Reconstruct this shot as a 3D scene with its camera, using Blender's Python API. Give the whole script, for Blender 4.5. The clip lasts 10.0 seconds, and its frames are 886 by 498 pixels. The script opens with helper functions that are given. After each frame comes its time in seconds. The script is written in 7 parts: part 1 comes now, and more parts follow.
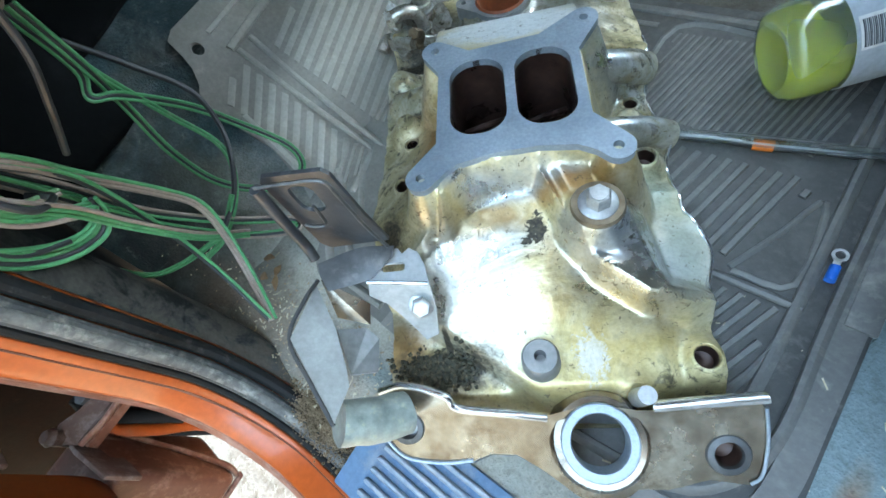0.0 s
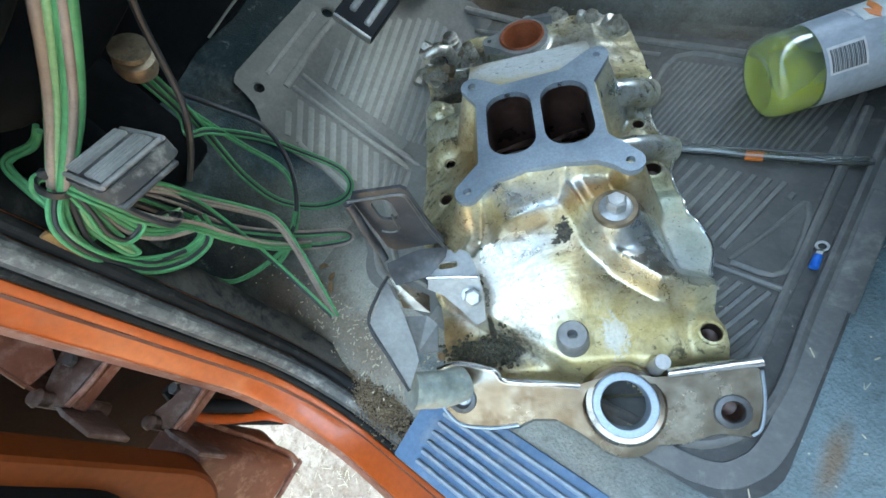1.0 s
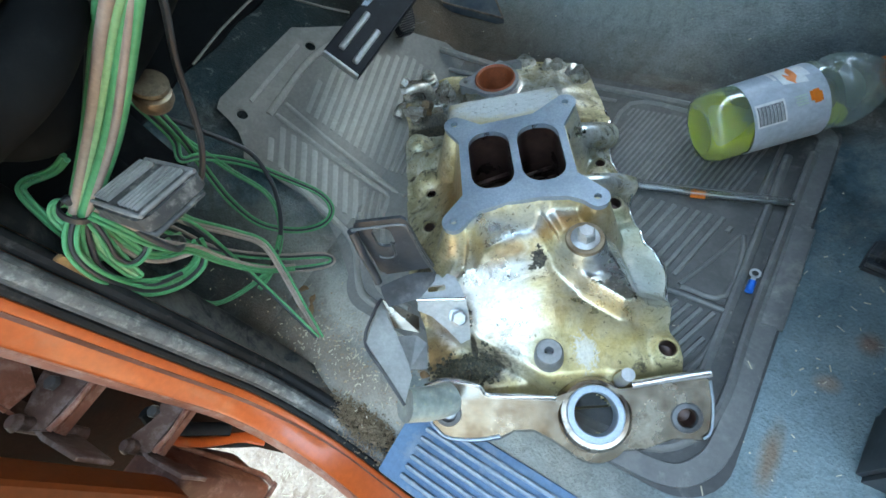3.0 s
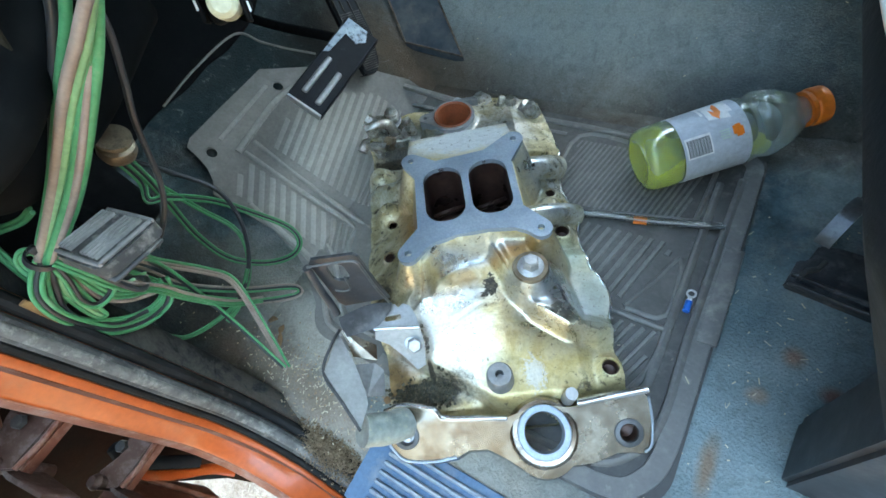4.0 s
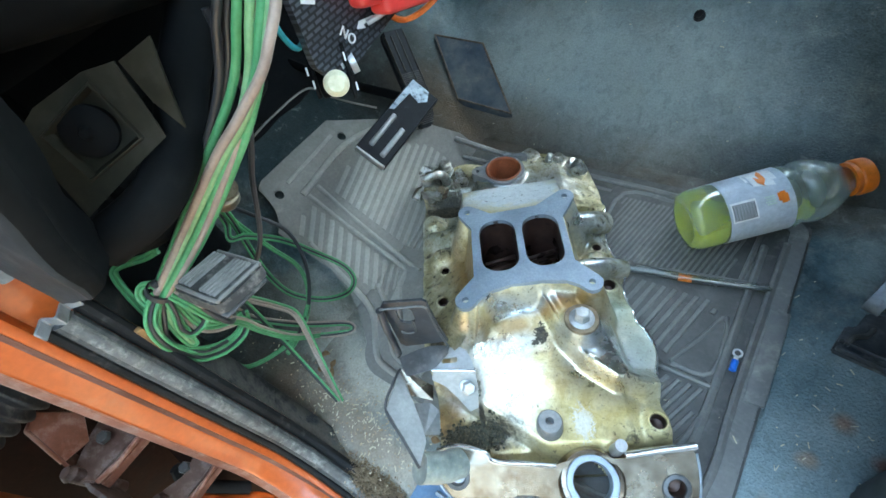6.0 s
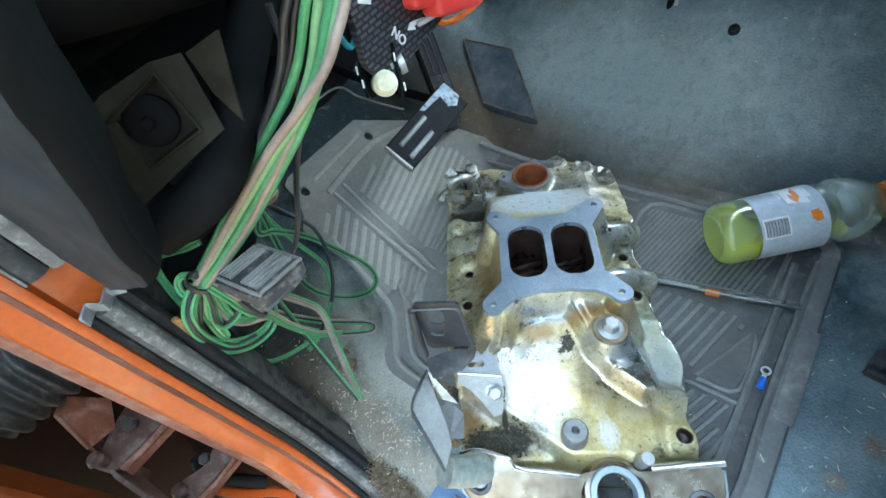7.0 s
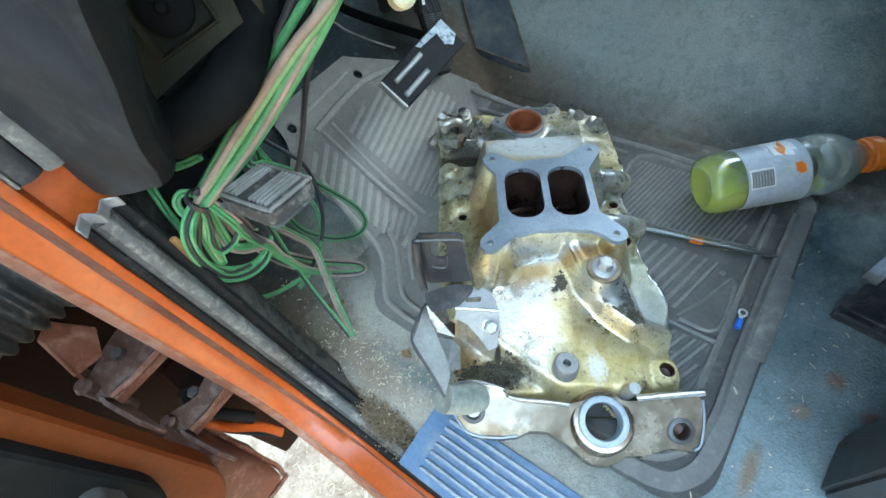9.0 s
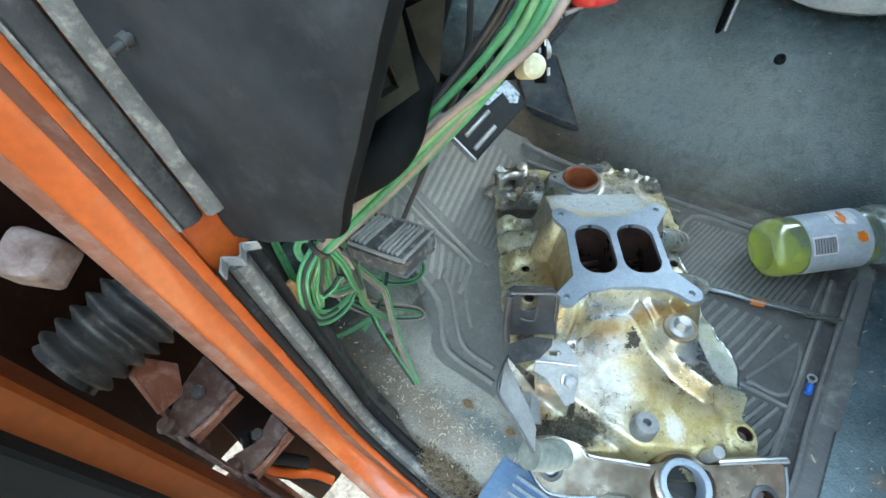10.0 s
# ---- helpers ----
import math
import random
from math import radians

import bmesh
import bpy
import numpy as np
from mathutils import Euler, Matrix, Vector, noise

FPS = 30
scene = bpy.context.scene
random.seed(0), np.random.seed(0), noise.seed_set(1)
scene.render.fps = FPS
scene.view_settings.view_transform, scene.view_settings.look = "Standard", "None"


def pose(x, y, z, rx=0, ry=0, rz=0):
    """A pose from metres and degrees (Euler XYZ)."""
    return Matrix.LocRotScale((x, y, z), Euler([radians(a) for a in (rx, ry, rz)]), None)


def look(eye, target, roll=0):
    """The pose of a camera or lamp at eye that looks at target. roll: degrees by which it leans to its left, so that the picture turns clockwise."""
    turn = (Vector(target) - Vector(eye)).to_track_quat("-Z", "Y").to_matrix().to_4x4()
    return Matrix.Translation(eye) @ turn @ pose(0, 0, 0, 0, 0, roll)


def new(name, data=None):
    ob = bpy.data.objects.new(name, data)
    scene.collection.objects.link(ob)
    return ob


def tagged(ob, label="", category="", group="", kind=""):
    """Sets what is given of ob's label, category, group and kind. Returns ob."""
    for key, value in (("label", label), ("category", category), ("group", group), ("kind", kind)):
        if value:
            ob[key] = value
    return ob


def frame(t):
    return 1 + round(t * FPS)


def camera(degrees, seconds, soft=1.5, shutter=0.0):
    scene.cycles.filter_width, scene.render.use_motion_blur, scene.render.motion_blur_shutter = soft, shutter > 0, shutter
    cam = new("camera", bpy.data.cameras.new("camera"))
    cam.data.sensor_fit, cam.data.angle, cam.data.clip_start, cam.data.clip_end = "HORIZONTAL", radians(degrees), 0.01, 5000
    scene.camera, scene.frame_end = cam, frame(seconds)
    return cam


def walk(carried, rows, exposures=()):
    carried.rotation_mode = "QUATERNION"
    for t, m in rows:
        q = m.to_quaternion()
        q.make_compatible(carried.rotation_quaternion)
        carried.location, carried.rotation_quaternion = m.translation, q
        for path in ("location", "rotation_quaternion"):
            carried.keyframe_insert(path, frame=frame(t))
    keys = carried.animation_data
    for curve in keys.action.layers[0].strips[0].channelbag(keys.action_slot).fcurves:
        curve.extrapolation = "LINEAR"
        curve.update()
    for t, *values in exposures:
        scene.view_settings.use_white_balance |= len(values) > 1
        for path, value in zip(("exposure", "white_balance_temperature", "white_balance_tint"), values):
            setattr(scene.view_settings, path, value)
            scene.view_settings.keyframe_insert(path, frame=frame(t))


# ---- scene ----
cam = camera(87.7, 10.0, 1.6)
PATH = [
    (0, (0.025, 0.055, 0.34), (-1.001, 0.454, -1.33), -38.4),
    (0.5, (0.04, 0.043, 0.365), (-1.033, 0.448, -1.274), -40.0),
    (1, (0.041, 0.019, 0.395), (-1.046, 0.454, -1.226), -39.4),
    (1.5, (0.062, 0.022, 0.411), (-1.002, 0.481, -1.219), -38.2),
    (2, (0.037, 0.003, 0.393), (-0.994, 0.481, -1.253), -36.7),
    (2.2, (0.032, -0.003, 0.399), (-0.978, 0.51, -1.25), -35.1),
    (3.3, (0.039, 0.003, 0.438), (-0.908, 0.652, -1.2), -28.5),
    (3.5, (0.045, 0.009, 0.441), (-0.893, 0.683, -1.191), -27.7),
    (4, (0.066, 0.012, 0.448), (-0.872, 0.728, -1.167), -27.7),
    (4.5, (0.068, 0.012, 0.467), (-0.898, 0.766, -1.113), -27.5),
    (5, (0.065, 0.002, 0.464), (-0.918, 0.743, -1.112), -27.4),
    (5.5, (0.055, -0.005, 0.472), (-0.949, 0.761, -1.08), -26.4),
    (6, (0.052, -0.008, 0.486), (-1.015, 0.785, -1.009), -25.5),
    (6.2, (0.049, -0.013, 0.496), (-1.035, 0.793, -0.979), -24.5),
    (7.3, (0.033, -0.021, 0.488), (-1.06, 0.766, -0.991), -23.6),
    (7.5, (0.036, -0.017, 0.486), (-1.038, 0.776, -1.004), -23.4),
    (8, (0.039, -0.007, 0.492), (-1.0, 0.82, -1.003), -22.0),
    (8.5, (0.033, -0.03, 0.478), (-0.956, 0.744, -1.079), -22.2),
    (9, (0.02, -0.055, 0.482), (-0.912, 0.696, -1.12), -19.5),
    (9.5, (-0.009, -0.093, 0.483), (-0.933, 0.682, -1.113), -16.2),
    (10, (-0.041, -0.099, 0.508), (-1.034, 0.786, -0.985), -14.6),
]
walk(cam, [(t, look(eye, target, roll)) for t, eye, target, roll in PATH],
     [(0.0, 4.62, 7550, -8), (0.5, 4.43, 7550, -8), (3.5, 4.46, 7450, -8), (5.0, 4.63, 7450, -9), (8.0, 4.66, 7600, -9), (10.0, 4.68, 7900, -9)])

# ---- world, sun, exposure ----
world = bpy.data.worlds.new("sky")
scene.world = world
world.use_nodes = True
wn = world.node_tree
bg = wn.nodes["Background"]
sky = wn.nodes.new("ShaderNodeTexSky")
sky.sky_type, sky.sun_disc = 'NISHITA', False
SUN_EL, SUN_AZ = 57.0, 48.0
sky.sun_elevation, sky.sun_rotation = radians(SUN_EL), radians(SUN_AZ)
wn.links.new(sky.outputs[0], bg.inputs[0])
bg.inputs[1].default_value = 0.15
sun = new("sun", bpy.data.lights.new("sun", 'SUN'))
sun.data.energy, sun.data.angle, sun.data.color = 3.5, radians(0.6), (1.0, 0.95, 0.87)
# the sky's sun_rotation runs clockwise from +y
sun_dir = Vector((math.sin(radians(SUN_AZ)) * math.cos(radians(SUN_EL)), math.cos(radians(SUN_AZ)) * math.cos(radians(SUN_EL)), math.sin(radians(SUN_EL))))
sun.matrix_world = look(sun_dir * 20, (0, 0, 0))


# ---- materials ----
def node_mat(name):
    m = bpy.data.materials.new(name)
    m.use_nodes = True
    return m, m.node_tree, m.node_tree.nodes["Principled BSDF"]


def tex_noise(nt, scale, detail=6, rough=0.6, dist=0.0, vec=None):
    n = nt.nodes.new("ShaderNodeTexNoise")
    n.inputs["Scale"].default_value, n.inputs["Detail"].default_value = scale, detail
    n.inputs["Roughness"].default_value, n.inputs["Distortion"].default_value = rough, dist
    if vec is None:
        tc = nt.nodes.new("ShaderNodeTexCoord")
        vec = tc.outputs["Object"]
    nt.links.new(vec, n.inputs["Vector"])
    return n.outputs["Fac"]


def ramp(nt, fac, stops):
    r = nt.nodes.new("ShaderNodeValToRGB")
    el = r.color_ramp.elements
    while len(el) < len(stops):
        el.new(0.5)
    for e, (p, c) in zip(el, stops):
        e.position, e.color = p, (*c, 1) if len(c) == 3 else c
    nt.links.new(fac, r.inputs[0])
    return r.outputs[0]


def grey(v):
    return (v, v, v)


def mixc(nt, fac, a, b, mode='MIX'):
    m = nt.nodes.new("ShaderNodeMix")
    m.data_type, m.blend_type = 'RGBA', mode
    for s, v in ((m.inputs[0], fac), (m.inputs[6], a), (m.inputs[7], b)):
        if isinstance(v, (int, float)):
            s.default_value = v
        elif isinstance(v, tuple):
            s.default_value = (*v, 1) if len(v) == 3 else v
        else:
            nt.links.new(v, s)
    return m.outputs[2]


def add_bump(nt, bsdf, height, strength, dist):
    b = nt.nodes.new("ShaderNodeBump")
    b.inputs["Strength"].default_value, b.inputs["Distance"].default_value = strength, dist
    nt.links.new(height, b.inputs["Height"])
    old = bsdf.inputs["Normal"].links
    if old:
        nt.links.new(old[0].from_socket, b.inputs["Normal"])
    nt.links.new(b.outputs[0], bsdf.inputs["Normal"])


def worn(name, a, b, scale=14, fine=220, rough=(0.5, 0.8), metal=0.0, bump=0.25, depth=0.0006, dust=None, dust_amt=(0.55, 0.75), spec=0.4, coat=0.0):
    """Two colours mottled at two scales, with dust on top and fine relief."""
    m, nt, p = node_mat(name)
    big, small = tex_noise(nt, scale), tex_noise(nt, fine, 4)
    col = ramp(nt, big, [(0.32, a), (0.68, b)])
    col = mixc(nt, 0.35, col, ramp(nt, small, [(0.3, grey(0.35)), (0.7, grey(1.0))]), 'MULTIPLY')
    if dust:
        d = ramp(nt, tex_noise(nt, scale * 2.3, 8, 0.7), [(dust_amt[0], grey(0)), (dust_amt[1], grey(0.8))])
        col = mixc(nt, d, col, dust)
    nt.links.new(col, p.inputs["Base Color"])
    r = ramp(nt, big, [(0.3, grey(rough[0])), (0.7, grey(rough[1]))])
    nt.links.new(r, p.inputs["Roughness"])
    p.inputs["Metallic"].default_value = metal
    p.inputs["Specular IOR Level"].default_value = spec
    p.inputs["Coat Weight"].default_value = coat
    add_bump(nt, p, small, bump, depth)
    return m





BLACK_RUBBER = worn("black_rubber", (0.006, 0.0065, 0.007), (0.020, 0.020, 0.021), 25, 300, (0.6, 0.8), 0, 0.4, 0.0006, (0.12, 0.115, 0.105), (0.58, 0.85), 0.14)
GREY_RUBBER = worn("grey_rubber", (0.035, 0.036, 0.038), (0.085, 0.085, 0.084), 30, 260, (0.6, 0.85), 0, 0.6, 0.001, (0.24, 0.225, 0.20), (0.52, 0.78), 0.2)
ORANGE = worn("orange_paint", (0.34, 0.062, 0.012), (0.46, 0.088, 0.016), 8, 180, (0.25, 0.45), 0, 0.08, 0.0003, (0.26, 0.14, 0.09), (0.6, 0.88), 0.4, 0.2)
HINGE = worn("hinge_metal", (0.062, 0.027, 0.019), (0.105, 0.068, 0.058), 34, 240, (0.45, 0.7), 0.1, 0.4, 0.0006, (0.21, 0.175, 0.17), (0.50, 0.78), 0.25)
BLACK_PLASTIC = worn("black_plastic", (0.004, 0.0045, 0.005), (0.009, 0.0095, 0.010), 10, 160, (0.7, 0.9), 0, 0.25, 0.0004, (0.022, 0.022, 0.022), (0.58, 0.9), 0.06)
DASH_GREY = worn("dash_panel", (0.014, 0.017, 0.020), (0.036, 0.041, 0.046), 14, 70, (0.6, 0.8), 0, 0.4, 0.0012, (0.062, 0.066, 0.070), (0.54, 0.86), 0.10)
OLIVE = worn("olive_metal", (0.0136, 0.0129, 0.0088), (0.0272, 0.0252, 0.0170), 18, 150, (0.6, 0.8), 0.0, 0.3, 0.0005, (0.035, 0.034, 0.030), (0.5, 0.75), 0.12)
CHROME = worn("tarnished_chrome", (0.40, 0.37, 0.31), (0.70, 0.68, 0.63), 120, 400, (0.26, 0.45), 0.8, 0.4, 0.0006, (0.12, 0.09, 0.05), (0.50, 0.70))
STEEL = worn("steel", (0.42, 0.43, 0.44), (0.6, 0.6, 0.59), 60, 400, (0.34, 0.52), 0.75, 0.2, 0.0003, (0.25, 0.21, 0.15), (0.6, 0.8))
DARK_STEEL = worn("dark_steel", (0.05, 0.052, 0.055), (0.13, 0.13, 0.132), 22, 260, (0.3, 0.5), 0.5, 0.25, 0.0004, (0.22, 0.21, 0.2), (0.55, 0.8))
GREY_STEEL = worn("grey_steel", (0.22, 0.225, 0.23), (0.36, 0.36, 0.36), 22, 260, (0.4, 0.6), 0.4, 0.2, 0.0003, (0.36, 0.35, 0.33), (0.5, 0.8))
FLANGE = worn("machined_aluminium", (0.27, 0.325, 0.385), (0.42, 0.475, 0.535), 26, 500, (0.38, 0.60), 0.5, 0.25, 0.0002, (0.24, 0.25, 0.25), (0.55, 0.80))
RAIL = worn("stained_rail", (0.12, 0.082, 0.052), (0.42, 0.37, 0.30), 20, 300, (0.14, 0.32), 0.85, 0.12, 0.0005, (0.08, 0.045, 0.022), (0.46, 0.66), 0.5, 0.4)
POLISHED = worn("polished_edge", (0.60, 0.61, 0.62), (0.78, 0.78, 0.78), 60, 300, (0.14, 0.28), 0.85, 0.1, 0.0002)
PALE_STEEL = worn("bare_sheet_steel", (0.40, 0.42, 0.43), (0.54, 0.55, 0.55), 26, 300, (0.35, 0.5), 0.45, 0.15, 0.0003, (0.30, 0.25, 0.18), (0.6, 0.8))
BRACKET_BLACK = worn("black_bracket", (0.020, 0.022, 0.026), (0.062, 0.064, 0.070), 34, 260, (0.32, 0.5), 0.0, 0.25, 0.0005, (0.12, 0.12, 0.12), (0.56, 0.84), 0.4)
PLENUM = worn("sooty_casting", (0.022, 0.012, 0.010), (0.09, 0.048, 0.036), 30, 200, (0.2, 0.45), 0.4, 0.3, 0.0008)
GASKET = worn("orange_sealant", (0.20, 0.052, 0.020), (0.36, 0.10, 0.040), 40, 260, (0.45, 0.7), 0, 0.4, 0.0006, (0.10, 0.05, 0.03), (0.55, 0.75))
SILL_PLATE = worn("blue_plastic", (0.09, 0.16, 0.27), (0.14, 0.23, 0.35), 16, 220, (0.4, 0.65), 0, 0.25, 0.0004, (0.34, 0.35, 0.35), (0.52, 0.78))
SEAT_VINYL = worn("black_vinyl", (0.006, 0.007, 0.009), (0.014, 0.016, 0.018), 12, 320, (0.4, 0.6), 0, 0.5, 0.0005, (0.05, 0.052, 0.055), (0.6, 0.85), 0.25)
PIPING = worn("white_piping", (0.62, 0.62, 0.60), (0.74, 0.74, 0.72), 40, 200, (0.4, 0.6), 0, 0.1, 0.0002)
FOAM = worn("torn_foam", (0.55, 0.48, 0.33), (0.72, 0.68, 0.58), 60, 200, (0.8, 0.95), 0, 0.7, 0.002)
NYLON = worn("ivory_nylon", (0.55, 0.52, 0.34), (0.68, 0.65, 0.48), 50, 200, (0.35, 0.5), 0, 0.1, 0.0003)
WIRE_GREEN = worn("green_wire", (0.058, 0.215, 0.088), (0.105, 0.31, 0.135), 40, 300, (0.4, 0.55), 0, 0.1, 0.0002, (0.26, 0.33, 0.22), (0.56, 0.82), 0.3)
WIRE_PALE = worn("pale_green_wire", (0.15, 0.30, 0.13), (0.23, 0.39, 0.20), 40, 300, (0.4, 0.55), 0, 0.1, 0.0002)
WIRE_TAN = worn("tan_wire", (0.24, 0.175, 0.145), (0.34, 0.265, 0.22), 40, 300, (0.45, 0.6), 0, 0.1, 0.0002)
WIRE_BLACK = worn("black_wire", (0.014, 0.014, 0.016), (0.035, 0.036, 0.04), 40, 300, (0.35, 0.55), 0, 0.1, 0.0002)
WIRE_ORANGE = worn("orange_wire", (0.62, 0.12, 0.02), (0.72, 0.17, 0.03), 40, 300, (0.35, 0.5), 0, 0.1, 0.0002)
WIRE_TEAL = worn("teal_wire", (0.02, 0.25, 0.32), (0.04, 0.35, 0.42), 40, 300, (0.35, 0.5), 0, 0.1, 0.0002)
BRASS = worn("brass", (0.14, 0.095, 0.06), (0.34, 0.27, 0.19), 60, 300, (0.3, 0.55), 0.6, 0.2, 0.0004, (0.05, 0.04, 0.03), (0.5, 0.7))
RED = worn("red_plastic", (0.50, 0.03, 0.03), (0.62, 0.06, 0.05), 30, 200, (0.3, 0.5))
CAP_ORANGE = worn("orange_cap", (0.72, 0.17, 0.02), (0.80, 0.22, 0.03), 30, 200, (0.3, 0.45))
WHITE = worn("white_plastic", (0.68, 0.68, 0.67), (0.78, 0.78, 0.77), 20, 160, (0.35, 0.5))
LABEL_GREY = worn("label_film", (0.40, 0.44, 0.50), (0.47, 0.51, 0.56), 30, 200, (0.3, 0.4), 0, 0.1, 0.0002)
LABEL_PALE = worn("label_print", (0.42, 0.52, 0.46), (0.52, 0.60, 0.52), 30, 200, (0.3, 0.4))
INK = worn("dark_ink", (0.03, 0.035, 0.05), (0.05, 0.055, 0.07), 40, 200, (0.4, 0.5))
BLUE_TIP = worn("blue_vinyl", (0.01, 0.12, 0.55), (0.02, 0.18, 0.68), 60, 300, (0.3, 0.45))
STRAW = worn("straw_bits", (0.45, 0.37, 0.24), (0.66, 0.58, 0.44), 300, 700, (0.7, 0.9))
DIRT = worn("dry_dirt", (0.15, 0.108, 0.070), (0.36, 0.28, 0.19), 200, 700, (0.85, 0.97), 0, 0.9, 0.003, None, (0.5, 0.7), 0.1)
WASHER = worn("brown_washer", (0.12, 0.085, 0.05), (0.30, 0.24, 0.17), 70, 300, (0.3, 0.5), 0.6, 0.2, 0.0003)
LEAF = worn("dry_leaf", (0.16, 0.09, 0.04), (0.30, 0.19, 0.10), 90, 300, (0.7, 0.9))
GROUND = worn("straw_ground", (0.30, 0.215, 0.165), (0.48, 0.37, 0.295), 14, 120, (0.9, 1.0), 0, 1.0, 0.01, (0.14, 0.09, 0.06), (0.5, 0.7), 0.1)
CAB_PAINT = worn("cab_lining", (0.10, 0.11, 0.12), (0.16, 0.17, 0.18), 4, 60, (0.6, 0.8))


def spot(nt, o, centre, radii, wob, soft=0.35):
    """A ragged stain: 1 inside an ellipsoid about the centre, 0 outside."""
    sub, mul, ln = (nt.nodes.new("ShaderNodeVectorMath") for _ in range(3))
    sub.operation, mul.operation, ln.operation = 'SUBTRACT', 'MULTIPLY', 'LENGTH'
    nt.links.new(o, sub.inputs[0])
    sub.inputs[1].default_value = centre
    nt.links.new(sub.outputs[0], mul.inputs[0])
    mul.inputs[1].default_value = tuple(1 / r for r in radii)
    nt.links.new(mul.outputs[0], ln.inputs[0])
    ad = nt.nodes.new("ShaderNodeMath")
    ad.operation = 'MULTIPLY_ADD'
    nt.links.new(wob, ad.inputs[0])
    ad.inputs[1].default_value = 1.6
    nt.links.new(ln.outputs["Value"], ad.inputs[2])
    # the wobble is about 0.5 on average, which adds 0.8
    return ramp(nt, rescale(nt, ad.outputs[0], 0.25), [((1.8 - soft) * 0.25, grey(1)), ((1.8 + soft) * 0.25, grey(0))])


def rescale(nt, v, k, add=0.0):
    m = nt.nodes.new("ShaderNodeMath")
    m.operation = 'MULTIPLY_ADD'
    nt.links.new(v, m.inputs[0])
    m.inputs[1].default_value, m.inputs[2].default_value = k, add
    return m.outputs[0]


def carpet():
    """Worn blue-grey loop carpet, dusty all over and sandy where boots come in, with some light and shade painted in.
    """
    m, nt, p = node_mat("carpet_teal")
    o = nt.nodes.new("ShaderNodeTexCoord").outputs["Object"]
    big, mid, fine = tex_noise(nt, 8, 7, 0.62, 0.6, o), tex_noise(nt, 22, 8, 0.7, 0.3, o), tex_noise(nt, 430, 4, 0.6, 0, o)
    col = ramp(nt, big, [(0.37, (0.012, 0.031, 0.043)), (0.51, (0.056, 0.096, 0.112)), (0.66, (0.19, 0.24, 0.245))])
    dust = ramp(nt, mid, [(0.48, grey(0)), (0.72, grey(0.65))])
    col = mixc(nt, dust, col, (0.29, 0.30, 0.28))
    soil = ramp(nt, tex_noise(nt, 4.5, 6, 0.65, 1.2, o), [(0.52, grey(0)), (0.66, grey(0.7))])
    col = mixc(nt, soil, col, (0.115, 0.095, 0.072))
    # dark spots paint shade under the dash; the sandy one is brightened for door light
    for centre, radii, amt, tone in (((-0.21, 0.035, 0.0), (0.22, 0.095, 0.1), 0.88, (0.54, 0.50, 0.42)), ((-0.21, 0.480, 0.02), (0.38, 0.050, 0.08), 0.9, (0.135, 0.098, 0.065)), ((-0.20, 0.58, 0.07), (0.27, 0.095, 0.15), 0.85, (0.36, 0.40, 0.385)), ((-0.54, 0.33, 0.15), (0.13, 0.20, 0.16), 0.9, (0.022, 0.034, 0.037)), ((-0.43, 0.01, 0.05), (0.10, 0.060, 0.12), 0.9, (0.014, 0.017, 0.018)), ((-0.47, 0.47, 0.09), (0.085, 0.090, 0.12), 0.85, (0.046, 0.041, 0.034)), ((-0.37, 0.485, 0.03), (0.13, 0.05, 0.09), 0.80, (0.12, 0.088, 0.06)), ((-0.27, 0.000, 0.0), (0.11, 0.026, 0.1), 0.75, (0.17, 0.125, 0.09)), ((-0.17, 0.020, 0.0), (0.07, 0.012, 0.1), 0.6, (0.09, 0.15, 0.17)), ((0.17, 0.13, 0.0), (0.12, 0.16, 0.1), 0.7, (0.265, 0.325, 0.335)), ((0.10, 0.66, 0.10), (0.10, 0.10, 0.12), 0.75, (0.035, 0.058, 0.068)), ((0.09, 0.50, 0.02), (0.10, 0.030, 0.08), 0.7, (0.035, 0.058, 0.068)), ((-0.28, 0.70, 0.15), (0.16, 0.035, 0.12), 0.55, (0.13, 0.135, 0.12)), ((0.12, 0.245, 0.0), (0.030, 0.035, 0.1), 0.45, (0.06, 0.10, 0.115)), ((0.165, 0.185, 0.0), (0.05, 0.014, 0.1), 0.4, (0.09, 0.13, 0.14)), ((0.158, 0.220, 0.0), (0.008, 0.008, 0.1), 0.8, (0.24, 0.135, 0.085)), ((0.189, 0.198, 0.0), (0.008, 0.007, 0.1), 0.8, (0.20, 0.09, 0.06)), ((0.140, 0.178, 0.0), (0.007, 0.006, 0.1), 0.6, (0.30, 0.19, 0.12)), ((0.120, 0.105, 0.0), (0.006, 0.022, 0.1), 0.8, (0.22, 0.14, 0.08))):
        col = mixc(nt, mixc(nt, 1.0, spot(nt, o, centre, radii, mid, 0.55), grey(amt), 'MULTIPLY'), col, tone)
    scuff = tex_noise(nt, 65, 6, 0.72, 0.9, o)
    col = mixc(nt, 0.32, col, ramp(nt, scuff, [(0.36, grey(0.42)), (0.50, grey(1.0))]), 'MULTIPLY')
    col = mixc(nt, ramp(nt, scuff, [(0.60, grey(0)), (0.76, grey(0.4))]), col, (0.42, 0.43, 0.41))
    col = mixc(nt, 0.38, col, ramp(nt, fine, [(0.32, grey(0.35)), (0.68, grey(1.0))]), 'MULTIPLY')
    nt.links.new(col, p.inputs["Base Color"])
    p.inputs["Roughness"].default_value, p.inputs["Specular IOR Level"].default_value = 0.95, 0.12
    p.inputs["Sheen Weight"].default_value = 0.08
    add_bump(nt, p, mid, 0.4, 0.003)
